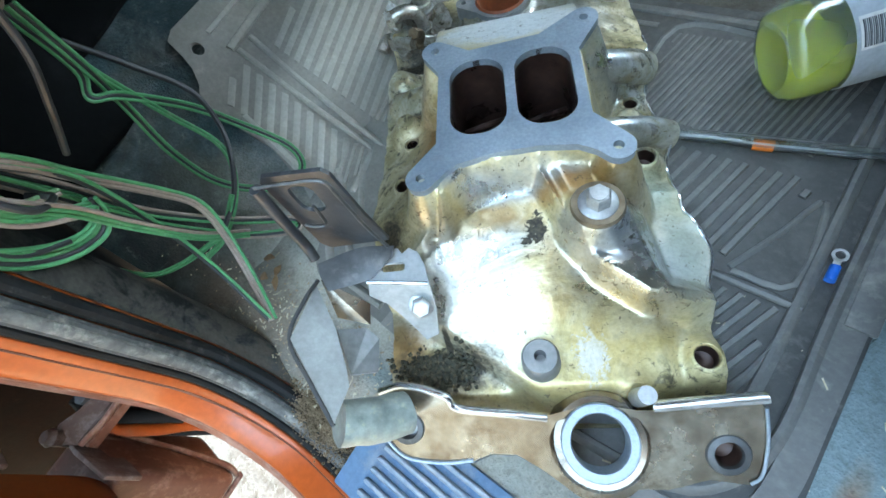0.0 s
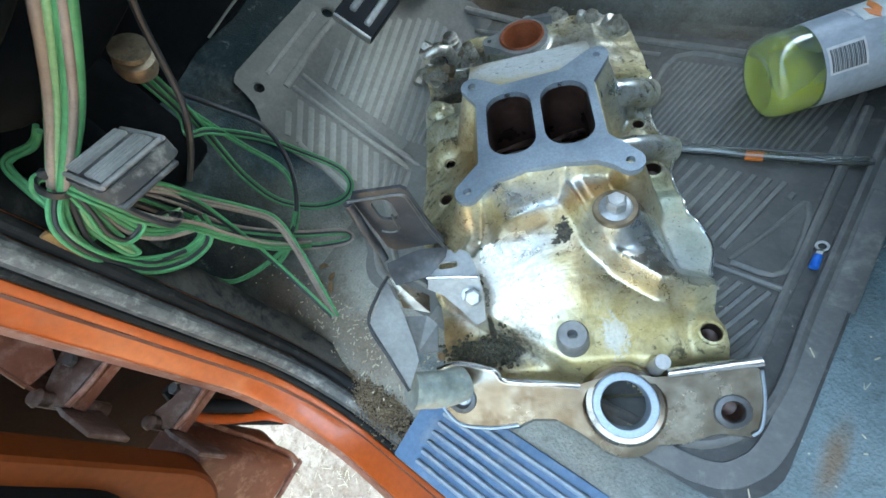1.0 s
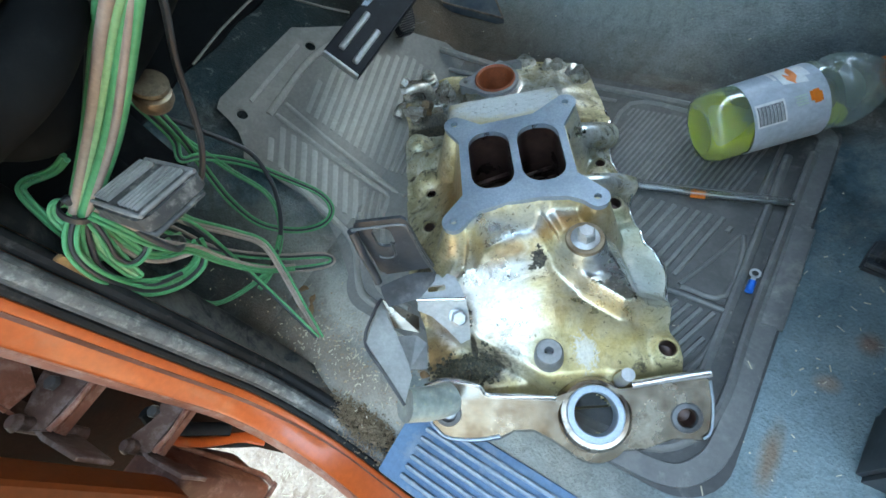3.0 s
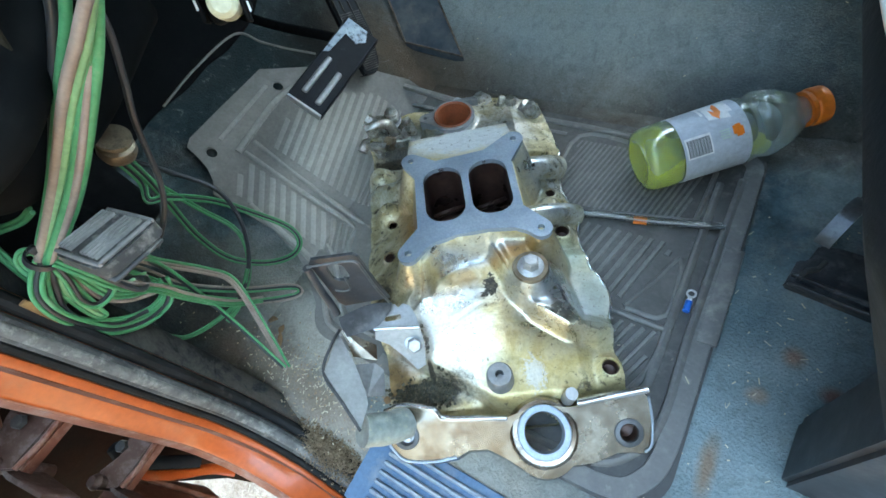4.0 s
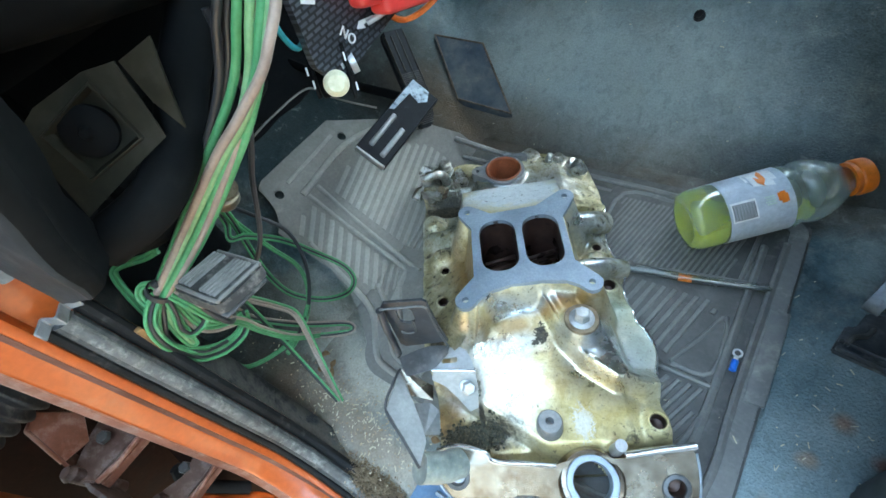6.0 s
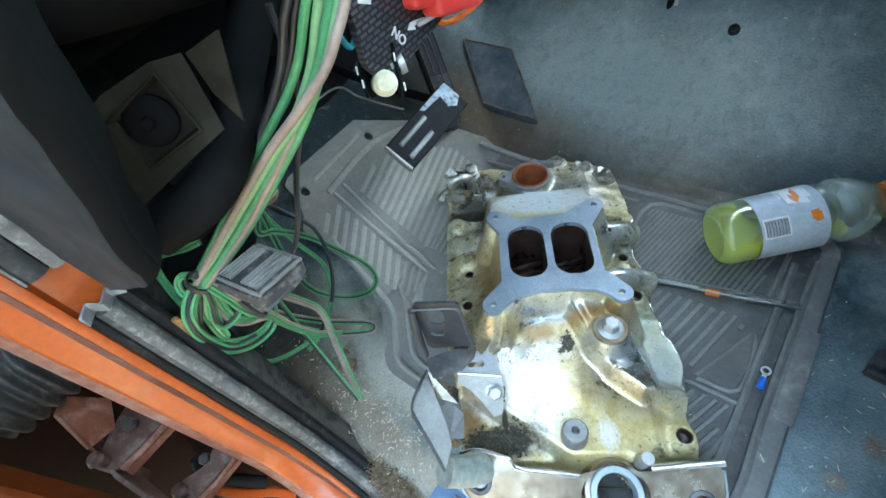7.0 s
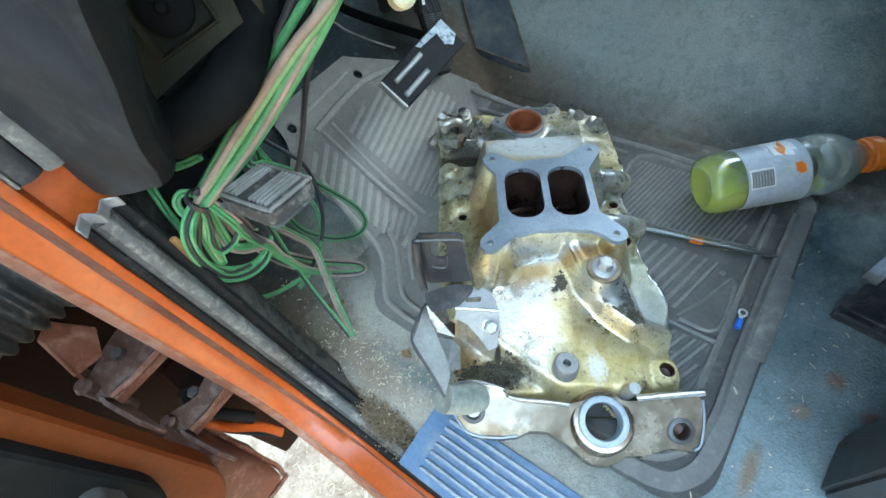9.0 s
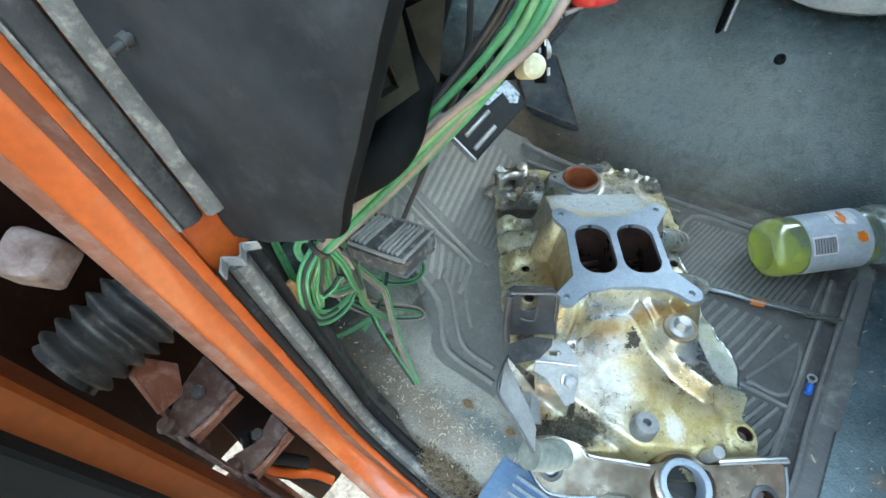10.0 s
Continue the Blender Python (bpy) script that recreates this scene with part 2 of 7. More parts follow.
    add_bump(nt, p, fine, 0.9, 0.002)
    return m


CARPET = carpet()


def mat_rubber(name, a, c, dust):
    """Moulded rubber, dusty where feet rest and scrubbed cleaner elsewhere."""
    m, nt, p = node_mat(name)
    o = nt.nodes.new("ShaderNodeTexCoord").outputs["Object"]
    big, mid, fine = tex_noise(nt, 8, 6, 0.6, 0.4, o), tex_noise(nt, 30, 8, 0.7, 0.3, o), tex_noise(nt, 260, 4, 0.6, 0, o)
    col = ramp(nt, big, [(0.32, a), (0.68, c)])
    feet = spot(nt, o, (-0.36, 0.23, 0.03), (0.25, 0.23, 0.2), mid, 0.8)
    amount = mixc(nt, 1.0, ramp(nt, mid, [(0.54, grey(0.0)), (0.78, grey(0.6))]), mixc(nt, 1.0, feet, grey(0.85), 'MULTIPLY'), 'ADD')
    col = mixc(nt, amount, col, dust)
    col = mixc(nt, 0.3, col, ramp(nt, fine, [(0.3, grey(0.4)), (0.7, grey(1.0))]), 'MULTIPLY')
    nt.links.new(col, p.inputs["Base Color"])
    nt.links.new(mixc(nt, amount, grey(0.42), grey(0.85)), p.inputs["Roughness"])
    p.inputs["Specular IOR Level"].default_value = 0.4
    add_bump(nt, p, fine, 0.3, 0.0006)
    return m


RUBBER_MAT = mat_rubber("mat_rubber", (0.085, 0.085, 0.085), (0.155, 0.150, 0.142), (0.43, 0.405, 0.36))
# same rubber, darkened to paint the shade between the ribs
RUBBER_MAT_SHADED = mat_rubber("mat_groove_shade", (0.026, 0.0265, 0.027), (0.060, 0.059, 0.057), (0.33, 0.312, 0.28))
PEDAL_BLACK = worn("pedal_black", (0.005, 0.006, 0.009), (0.014, 0.016, 0.020), 26, 260, (0.5, 0.65), 0.0, 0.2, 0.0004, (0.06, 0.065, 0.07), (0.62, 0.85), 0.15)
WORN_BLUE = worn("worn_bare_metal", (0.20, 0.26, 0.32), (0.40, 0.47, 0.53), 60, 300, (0.35, 0.55), 0.2, 0.2, 0.0003, (0.03, 0.035, 0.04), (0.52, 0.62))
# the body's orange, darkened so the colour carries the door's shade
SHADED_DOOR_PAINT = worn("shaded_door_paint", (0.070, 0.0150, 0.0028), (0.115, 0.0240, 0.004), 10, 180, (0.4, 0.6), 0, 0.1, 0.0003, (0.10, 0.034, 0.015), (0.6, 0.88), 0.15, 0.0)
RUSTY = worn("rust_flake", (0.09, 0.040, 0.014), (0.26, 0.14, 0.05), 90, 260, (0.75, 0.9))
RIB_PALE = worn("pale_rib", (0.22, 0.28, 0.35), (0.34, 0.39, 0.45), 24, 220, (0.5, 0.75), 0, 0.25, 0.0004, (0.42, 0.42, 0.41), (0.48, 0.76))


def casting():
    """Cast aluminium: bare grey metal under patches of yellow varnish, burnt oil, chalk and soot."""
    m, nt, p = node_mat("cast_aluminium")
    o = nt.nodes.new("ShaderNodeTexCoord").outputs["Object"]
    big, mid, small, fine = tex_noise(nt, 13, 6, 0.6, 0.8, o), tex_noise(nt, 42, 7, 0.68, 0.5, o), tex_noise(nt, 120, 5, 0.7, 0.4, o), tex_noise(nt, 430, 3, 0.5, 0, o)
    metal_col = ramp(nt, mid, [(0.3, (0.42, 0.45, 0.48)), (0.7, (0.66, 0.68, 0.70))])
    varnish = ramp(nt, mid, [(0.28, (0.40, 0.29, 0.11)), (0.46, (0.68, 0.55, 0.26)), (0.70, (0.82, 0.72, 0.46))])
    film = ramp(nt, big, [(0.32, grey(0.30)), (0.52, grey(0.95))])
    # the rear deck's right half is varnished; its middle, the crest and the front slope are bare
    for centre, radii, amt in (((0.103, 0.080, 0.04), (0.014, 0.045, 0.1), 1.0), ((0.050, 0.010, 0.06), (0.070, 0.045, 0.1), 1.0), ((0.0, -0.012, 0.05), (0.06, 0.016, 0.1), 0.9), ((0.012, 0.062, 0.07), (0.030, 0.030, 0.1), 0.75), ((-0.095, 0.17, 0.05), (0.035, 0.080, 0.1), 0.65), ((-0.056, 0.020, 0.06), (0.012, 0.030, 0.1), 0.8), ((-0.03, 0.088, 0.08), (0.030, 0.010, 0.1), 0.75)):
        film = mixc(nt, spot(nt, o, centre, radii, big, 0.7), film, grey(amt))
    for centre, radii, amt in (((-0.026, 0.030, 0.06), (0.026, 0.032, 0.1), 0.32), ((0.072, 0.058, 0.07), (0.050, 0.032, 0.1), 0.06), ((-0.035, 0.075, 0.08), (0.040, 0.014, 0.1), 0.12), ((-0.085, 0.040, 0.06), (0.022, 0.02, 0.1), 0.2), ((0.056, 0.068, 0.07), (0.026, 0.030, 0.1), 0.02), ((0.112, 0.035, 0.05), (0.008, 0.008, 0.1), 0.02), ((0.088, 0.225, 0.06), (0.040, 0.022, 0.1), 0.06), ((0.090, 0.165, 0.05), (0.030, 0.016, 0.1), 0.08), ((-0.010, 0.108, 0.08), (0.060, 0.007, 0.1), 0.05), ((-0.045, 0.052, 0.06), (0.030, 0.022, 0.1), 0.28), ((-0.100, 0.26, 0.05), (0.03, 0.03, 0.1), 0.25), ((0.010, 0.315, 0.05), (0.090, 0.045, 0.1), 0.18)):
        film = mixc(nt, spot(nt, o, centre, radii, big, 0.6), film, grey(amt))
    col = mixc(nt, film, metal_col, varnish)
    # chalk on the front slope and a dab by the boss
    chalk = spot(nt, o, (0.006, 0.262, 0.09), (0.058, 0.036, 0.1), mid, 0.25)
    chalk = mixc(nt, 1.0, chalk, spot(nt, o, (0.030, 0.002, 0.06), (0.0085, 0.0125, 0.1), rescale(nt, tex_noise(nt, 170, 4, 0.8, 1.8, o), 2.6, -0.8), 0.10), 'LIGHTEN')
    col = mixc(nt, chalk, col, mixc(nt, 0.5, (0.70, 0.72, 0.71), ramp(nt, small, [(0.35, (0.42, 0.43, 0.42)), (0.6, (0.78, 0.79, 0.78))])))
    # burnt brown streaks
    for centre, radii, amt in (((0.030, 0.1015, 0.10), (0.026, 0.008, 0.1), 0.85), ((-0.066, 0.158, 0.07), (0.016, 0.034, 0.1), 0.9), ((-0.100, 0.020, 0.04), (0.022, 0.018, 0.1), 0.8), ((-0.016, 0.094, 0.08), (0.016, 0.008, 0.1), 0.6), ((0.012, 0.036, 0.06), (0.014, 0.010, 0.1), 0.35)):
        col = mixc(nt, mixc(nt, 1.0, spot(nt, o, centre, radii, mid, 0.5), grey(amt), 'MULTIPLY'), col, (0.36, 0.175, 0.045))
    # thick ochre varnish in runs, and pale green corrosion on the outer margin
    for centre, radii, amt, tone in (((0.052, 0.022, 0.06), (0.040, 0.026, 0.1), 0.65, (0.44, 0.31, 0.10)), ((0.016, 0.052, 0.07), (0.022, 0.016, 0.1), 0.55, (0.46, 0.33, 0.11)), ((-0.050, -0.004, 0.05), (0.014, 0.022, 0.1), 0.5, (0.42, 0.28, 0.09)), ((0.020, -0.016, 0.05), (0.060, 0.010, 0.1), 0.6, (0.42, 0.31, 0.11)), ((-0.040, 0.088, 0.08), (0.028, 0.008, 0.1), 0.6, (0.40, 0.27, 0.10)), ((0.092, 0.122, 0.05), (0.014, 0.014, 0.1), 0.6, (0.42, 0.60, 0.58)), ((0.0, 0.000, 0.05), (0.0165, 0.0150, 0.1), 0.75, (0.30, 0.25, 0.11)), ((0.100, 0.080, 0.05), (0.018, 0.042, 0.1), 0.75, (0.30, 0.32, 0.25)), ((-0.098, 0.265, 0.05), (0.024, 0.030, 0.1), 0.5, (0.34, 0.37, 0.29)), ((0.060, 0.095, 0.09), (0.020, 0.010, 0.1), 0.6, (0.44, 0.28, 0.09)), ((-0.092, 0.150, 0.05), (0.024, 0.050, 0.1), 0.55, (0.40, 0.33, 0.17)), ((-0.074, 0.195, 0.06), (0.010, 0.030, 0.1), 0.7, (0.40, 0.20, 0.06))):
        col = mixc(nt, mixc(nt, 1.0, spot(nt, o, centre, radii, mid, 0.7), grey(amt), 'MULTIPLY'), col, tone)
    flecks = tex_noise(nt, 210, 3, 0.55, 1.0, o)
    col = mixc(nt, ramp(nt, flecks, [(0.645, grey(0)), (0.69, grey(0.75))]), col, (0.10, 0.075, 0.045))
    # grime: margins, foot of the deck, single black spots; the front-corner hollow's shade painted in
    grime = ramp(nt, small, [(0.53, grey(0)), (0.62, grey(0.9))])
    edge = None
    for centre, radii in (((-0.098, 0.20, 0.04), (0.030, 0.14, 0.1)), ((0.100, 0.24, 0.04), (0.018, 0.09, 0.1)), ((0.0, 0.36, 0.05), (0.13, 0.035, 0.1)), ((0.085, -0.012, 0.05), (0.025, 0.012, 0.1))):
        s = spot(nt, o, centre, radii, mid, 0.5)
        edge = s if edge is None else mixc(nt, 1.0, edge, s, 'LIGHTEN')
    col = mixc(nt, mixc(nt, 1.0, edge, ramp(nt, mid, [(0.40, grey(0.85)), (0.62, grey(0.1))]), 'MULTIPLY'), col, (0.34, 0.285, 0.15))
    grime = mixc(nt, 1.0, grime, mixc(nt, 1.0, edge, grey(0.16), 'LIGHTEN'), 'MULTIPLY')
    solid = None
    ragged = rescale(nt, tex_noise(nt, 190, 4, 0.7, 1.2, o), 2.4, -0.7)
    for centre, radii, soft in (((0.0065, 0.0810, 0.08), (0.0065, 0.0090, 0.1), -0.10), ((-0.001, 0.0735, 0.08), (0.004, 0.003, 0.1), -0.12), ((-0.060, 0.018, 0.05), (0.003, 0.0070, 0.1), 0.2), ((-0.064, 0.002, 0.036), (0.036, 0.015, 0.1), 0.3), ((-0.085, 0.322, 0.02), (0.040, 0.022, 0.1), 0.35), ((-0.078, 0.358, 0.03), (0.034, 0.022, 0.1), 0.5), ((-0.098, 0.095, 0.03), (0.012, 0.022, 0.1), 0.4)):
        s = spot(nt, o, centre, radii, small if soft > 0 else ragged, abs(soft))
        solid = s if solid is None else mixc(nt, 1.0, solid, s, 'LIGHTEN')
    grime = mixc(nt, 1.0, grime, solid, 'LIGHTEN')
    col = mixc(nt, grime, col, ramp(nt, fine, [(0.35, (0.018, 0.015, 0.011)), (0.7, (0.085, 0.068, 0.042))]))
    col = mixc(nt, 0.45, col, ramp(nt, fine, [(0.30, grey(0.68)), (0.55, grey(1.0))]), 'MULTIPLY')
    nt.links.new(col, p.inputs["Base Color"])
    wing = mixc(nt, 1.0, spot(nt, o, (0.102, 0.075, 0.04), (0.018, 0.042, 0.1), mid, 0.5), grey(0.85), 'MULTIPLY')
    dull = mixc(nt, 1.0, mixc(nt, 1.0, grime, chalk, 'LIGHTEN'), mixc(nt, 1.0, mixc(nt, 1.0, edge, grey(0.40), 'MULTIPLY'), wing, 'LIGHTEN'), 'LIGHTEN')
    nt.links.new(mixc(nt, dull, ramp(nt, film, [(0, grey(0.92)), (1, grey(0.38))]), grey(0.0)), p.inputs["Metallic"])
    gloss = mixc(nt, film, ramp(nt, mid, [(0.3, grey(0.17)), (0.7, grey(0.34))]), ramp(nt, mid, [(0.3, grey(0.32)), (0.7, grey(0.48))]))
    nt.links.new(mixc(nt, dull, gloss, grey(0.62)), p.inputs["Roughness"])
    nt.links.new(mixc(nt, dull, grey(0.3), grey(0.0)), p.inputs["Coat Weight"])
    p.inputs["Coat Roughness"].default_value = 0.12
    add_bump(nt, p, big, 0.5, 0.006)
    add_bump(nt, p, mid, 0.22, 0.0014)
    add_bump(nt, p, mixc(nt, solid, grey(0.5), small), 0.6, 0.0012)
    add_bump(nt, p, fine, 0.22, 0.0003)
    return m


CASTING = casting()


def film_plastic():
    """Thin clear plastic, slightly clouded: sees through, with a gloss that grows towards the rim."""
    m, nt, p = node_mat("clear_plastic")
    out = nt.nodes["Material Output"]
    tr, gl, df, mx, mh, fr = (nt.nodes.new("ShaderNode" + k) for k in ("BsdfTransparent", "BsdfGlossy", "BsdfTranslucent", "MixShader", "MixShader", "LayerWeight"))
    tr.inputs[0].default_value = (0.95, 0.98, 0.98, 1)
    df.inputs[0].default_value = (0.80, 0.86, 0.86, 1)
    mh.inputs[0].default_value = 0.30
    nt.links.new(tr.outputs[0], mh.inputs[1])
    nt.links.new(df.outputs[0], mh.inputs[2])
    gl.inputs["Roughness"].default_value, fr.inputs["Blend"].default_value = 0.14, 0.25
    nt.links.new(rescale(nt, fr.outputs["Facing"], 0.5, 0.04), mx.inputs[0])
    nt.links.new(mh.outputs[0], mx.inputs[1])
    nt.links.new(gl.outputs[0], mx.inputs[2])
    nt.links.new(mx.outputs[0], out.inputs["Surface"])
    nt.nodes.remove(p)
    return m


def drink_mat():
    """Cloudy yellow drink that glows with the light that falls through it."""
    m, nt, p = node_mat("yellow_drink")
    out = nt.nodes["Material Output"]
    tl, df, tr, m1, m2 = (nt.nodes.new("ShaderNode" + k) for k in ("BsdfTranslucent", "BsdfDiffuse", "BsdfTransparent", "MixShader", "MixShader"))
    tl.inputs[0].default_value, df.inputs[0].default_value, tr.inputs[0].default_value = (0.95, 0.93, 0.14, 1), (0.88, 0.86, 0.10, 1), (0.94, 0.95, 0.38, 1)
    m1.inputs[0].default_value, m2.inputs[0].default_value = 0.6, 0.22
    nt.links.new(tl.outputs[0], m1.inputs[1])
    nt.links.new(df.outputs[0], m1.inputs[2])
    nt.links.new(m1.outputs[0], m2.inputs[1])
    nt.links.new(tr.outputs[0], m2.inputs[2])
    nt.links.new(m2.outputs[0], out.inputs["Surface"])
    nt.nodes.remove(p)
    return m


PET = film_plastic()
DRINK = drink_mat()


def weave_mat():
    m, nt, p = node_mat("carbon_weave")
    tc = nt.nodes.new("ShaderNodeTexCoord")
    br = nt.nodes.new("ShaderNodeTexBrick")
    br.inputs["Scale"].default_value = 140
    br.inputs["Color1"].default_value, br.inputs["Color2"].default_value, br.inputs["Mortar"].default_value = (0.05, 0.055, 0.065, 1), (0.09, 0.095, 0.11, 1), (0.006, 0.006, 0.007, 1)
    br.inputs["Mortar Size"].default_value = 0.06
    nt.links.new(tc.outputs["Object"], br.inputs["Vector"])
    nt.links.new(br.outputs["Color"], p.inputs["Base Color"])
    p.inputs["Roughness"].default_value, p.inputs["Coat Weight"].default_value = 0.35, 0.5
    add_bump(nt, p, br.outputs["Fac"], 0.4, 0.0005)
    return m


WEAVE = weave_mat()


# ---- mesh helpers ----
def part(name, bm, mat, parent=None, label="", angle=38):
    """Links a bmesh as one mesh object, under a thing or a part."""
    bmesh.ops.recalc_face_normals(bm, faces=bm.faces)
    me = bpy.data.meshes.new(name)
    bm.to_mesh(me)
    bm.free()
    for poly in me.polygons:
        poly.use_smooth = True
    me.set_sharp_from_angle(angle=radians(angle))
    me.materials.append(mat)
    ob = new(name, me)
    ob.parent = parent
    return tagged(ob, label)


def thing(name, label, category, m=None, group=""):
    ob = new(name)
    ob.empty_display_size = 0.03
    if m is not None:
        ob.matrix_world = m
    return tagged(ob, label, category, group)


def move(bm, verts, m):
    bmesh.ops.transform(bm, matrix=m, verts=verts)


def box(bm, size, m=None, bevel=0.0, seg=2):
    r = bmesh.ops.create_cube(bm, size=1.0, matrix=Matrix.Diagonal((*size, 1)))
    vs = r["verts"]
    if bevel:
        es = list({e for v in vs for e in v.link_edges})
        r = bmesh.ops.bevel(bm, geom=es, offset=bevel, segments=seg, affect='EDGES', profile=0.6)
        vs = list({v for f in r["faces"] for v in f.verts} | {v for v in vs if v.is_valid})
    if m is not None:
        move(bm, vs, m)
    return vs


def cyl(bm, p0, p1, r0, r1=None, n=24, caps=True):
    p0, p1 = Vector(p0), Vector(p1)
    d = p1 - p0
    m = Matrix.Translation((p0 + p1) / 2) @ d.to_track_quat('Z', 'Y').to_matrix().to_4x4()
    return bmesh.ops.create_cone(bm, cap_ends=caps, segments=n, radius1=r0, radius2=r0 if r1 is None else r1, depth=d.length, matrix=m)["verts"]


def grain(bm, size, m):
    """A small eight-cornered chip."""
    vs = [bm.verts.new(m @ Vector((sx * size[0] / 2, sy * size[1] / 2, sz * size[2] / 2))) for sx in (-1, 1) for sy in (-1, 1) for sz in (-1, 1)]
    for q in ((0, 1, 3, 2), (4, 6, 7, 5), (0, 4, 5, 1), (2, 3, 7, 6), (0, 2, 6, 4), (1, 5, 7, 3)):
        bm.faces.new([vs[k] for k in q])


def lathe(bm, profile, n=40, m=None, close=False):
    """Turns (r, z) round the z axis."""
    rings = []
    for r, z in profile:
        if r < 1e-6:
            rings.append([bm.verts.new((0, 0, z))])
        else:
            rings.append([bm.verts.new((r * math.cos(2 * math.pi * k / n), r * math.sin(2 * math.pi * k / n), z)) for k in range(n)])
    pairs = list(zip(rings, rings[1:])) + ([(rings[-1], rings[0])] if close else [])
    for a, b in pairs:
        for k in range(n):
            q = (k + 1) % n
            if len(a) == 1 and len(b) == 1:
                continue
            if len(a) == 1:
                bm.faces.new((a[0], b[k], b[q]))
            elif len(b) == 1:
                bm.faces.new((a[k], b[0], a[q]))
            else:
                bm.faces.new((a[k], b[k], b[q], a[q]))
    vs = [v for ring in rings for v in ring]
    if m is not None:
        move(bm, vs, m)
    return vs


def spline(pts, per=8):
    """A smooth line through the points."""
    pts = [Vector(p) for p in pts]
    ext = [pts[0] * 2 - pts[1], *pts, pts[-1] * 2 - pts[-2]]
    out = []
    for i in range(1, len(ext) - 2):
        a, b, c, d = ext[i - 1:i + 3]
        for k in range(per):
            t = k / per
            out.append(0.5 * ((2 * b) + (c - a) * t + (2 * a - 5 * b + 4 * c - d) * t * t + (3 * b - a - 3 * c + d) * t ** 3))
    out.append(pts[-1])
    return out


def tube(bm, pts, r, n=8, per=8, smooth=True, flat=1.0):
    """A round bar along the line through pts."""
    line = spline(pts, per) if smooth else [Vector(p) for p in pts]
    rings, up = [], None
    for i, p in enumerate(line):
        d = (line[min(i + 1, len(line) - 1)] - line[max(i - 1, 0)]).normalized()
        if up is None:
            up = d.orthogonal().normalized()
        up = (up - d * up.dot(d)).normalized()
        side = d.cross(up)
        rings.append([bm.verts.new(p + (up * math.cos(2 * math.pi * k / n) * flat + side * math.sin(2 * math.pi * k / n)) * r) for k in range(n)])
    for a, b in zip(rings, rings[1:]):
        for k in range(n):
            q = (k + 1) % n
            bm.faces.new((a[k], b[k], b[q], a[q]))
    bm.faces.new(rings[0])
    bm.faces.new(rings[-1][::-1])


def fill(bm, loops, z0, z1, m=None, warp=None):
    """A plate from z0 to z1 with the first loop as its outline and the others as holes."""
    top = []
    for loop in loops:
        vs = [bm.verts.new((x, y, z1)) for x, y in loop]
        top.append((vs, [bm.edges.new((vs[i], vs[(i + 1) % len(vs)])) for i in range(len(vs))]))
    es = [e for _, ee in top for e in ee]
    faces = [f for f in bmesh.ops.triangle_fill(bm, use_beauty=True, use_dissolve=False, edges=es)["geom"] if isinstance(f, bmesh.types.BMFace)]
    r = bmesh.ops.extrude_face_region(bm, geom=faces)["geom"]
    low = [v for v in r if isinstance(v, bmesh.types.BMVert)]
    for v in low:
        v.co.z = z0
    vs = low + [v for vv, _ in top for v in vv]
    if warp:
        for v in vs:
            v.co = warp(v.co)
    if m is not None:
        move(bm, vs, m)
    return vs


def arc(cx, cy, r, a0, a1, n=8):
    return [(cx + r * math.cos(radians(a0 + (a1 - a0) * k / n)), cy + r * math.sin(radians(a0 + (a1 - a0) * k / n))) for k in range(n + 1)]


def round_rect(x0, y0, x1, y1, r, n=6):
    return arc(x1 - r, y1 - r, r, 0, 90, n) + arc(x0 + r, y1 - r, r, 90, 180, n) + arc(x0 + r, y0 + r, r, 180, 270, n) + arc(x1 - r, y0 + r, r, 270, 360, n)


def circle(cx, cy, r, n=28):
    return [(cx + r * math.cos(2 * math.pi * k / n), cy + r * math.sin(2 * math.pi * k / n)) for k in range(n)]


def sstep(e0, e1, x):
    t = min(1.0, max(0.0, (x - e0) / (e1 - e0)))
    return t * t * (3 - 2 * t)


def smax(a, b, k=0.006):
    h = max(k - abs(a - b), 0.0) / k
    return max(a, b) + h * h * k * 0.25


# ---- floor, toe board and tunnel ----
def floor_z(x, y):
    """Height of the carpet: flat, rising to the toe board ahead and to the tunnel inboard."""
    toe = max(0.0, (-0.36 - x) * 0.85)
    hump = max(0.0, (y - 0.485) * 0.763)
    hump = -smax(-hump, -0.168, 0.05)
    z = smax(toe, hump, 0.03) if toe > 0 or hump > 0 else 0.0
    return z


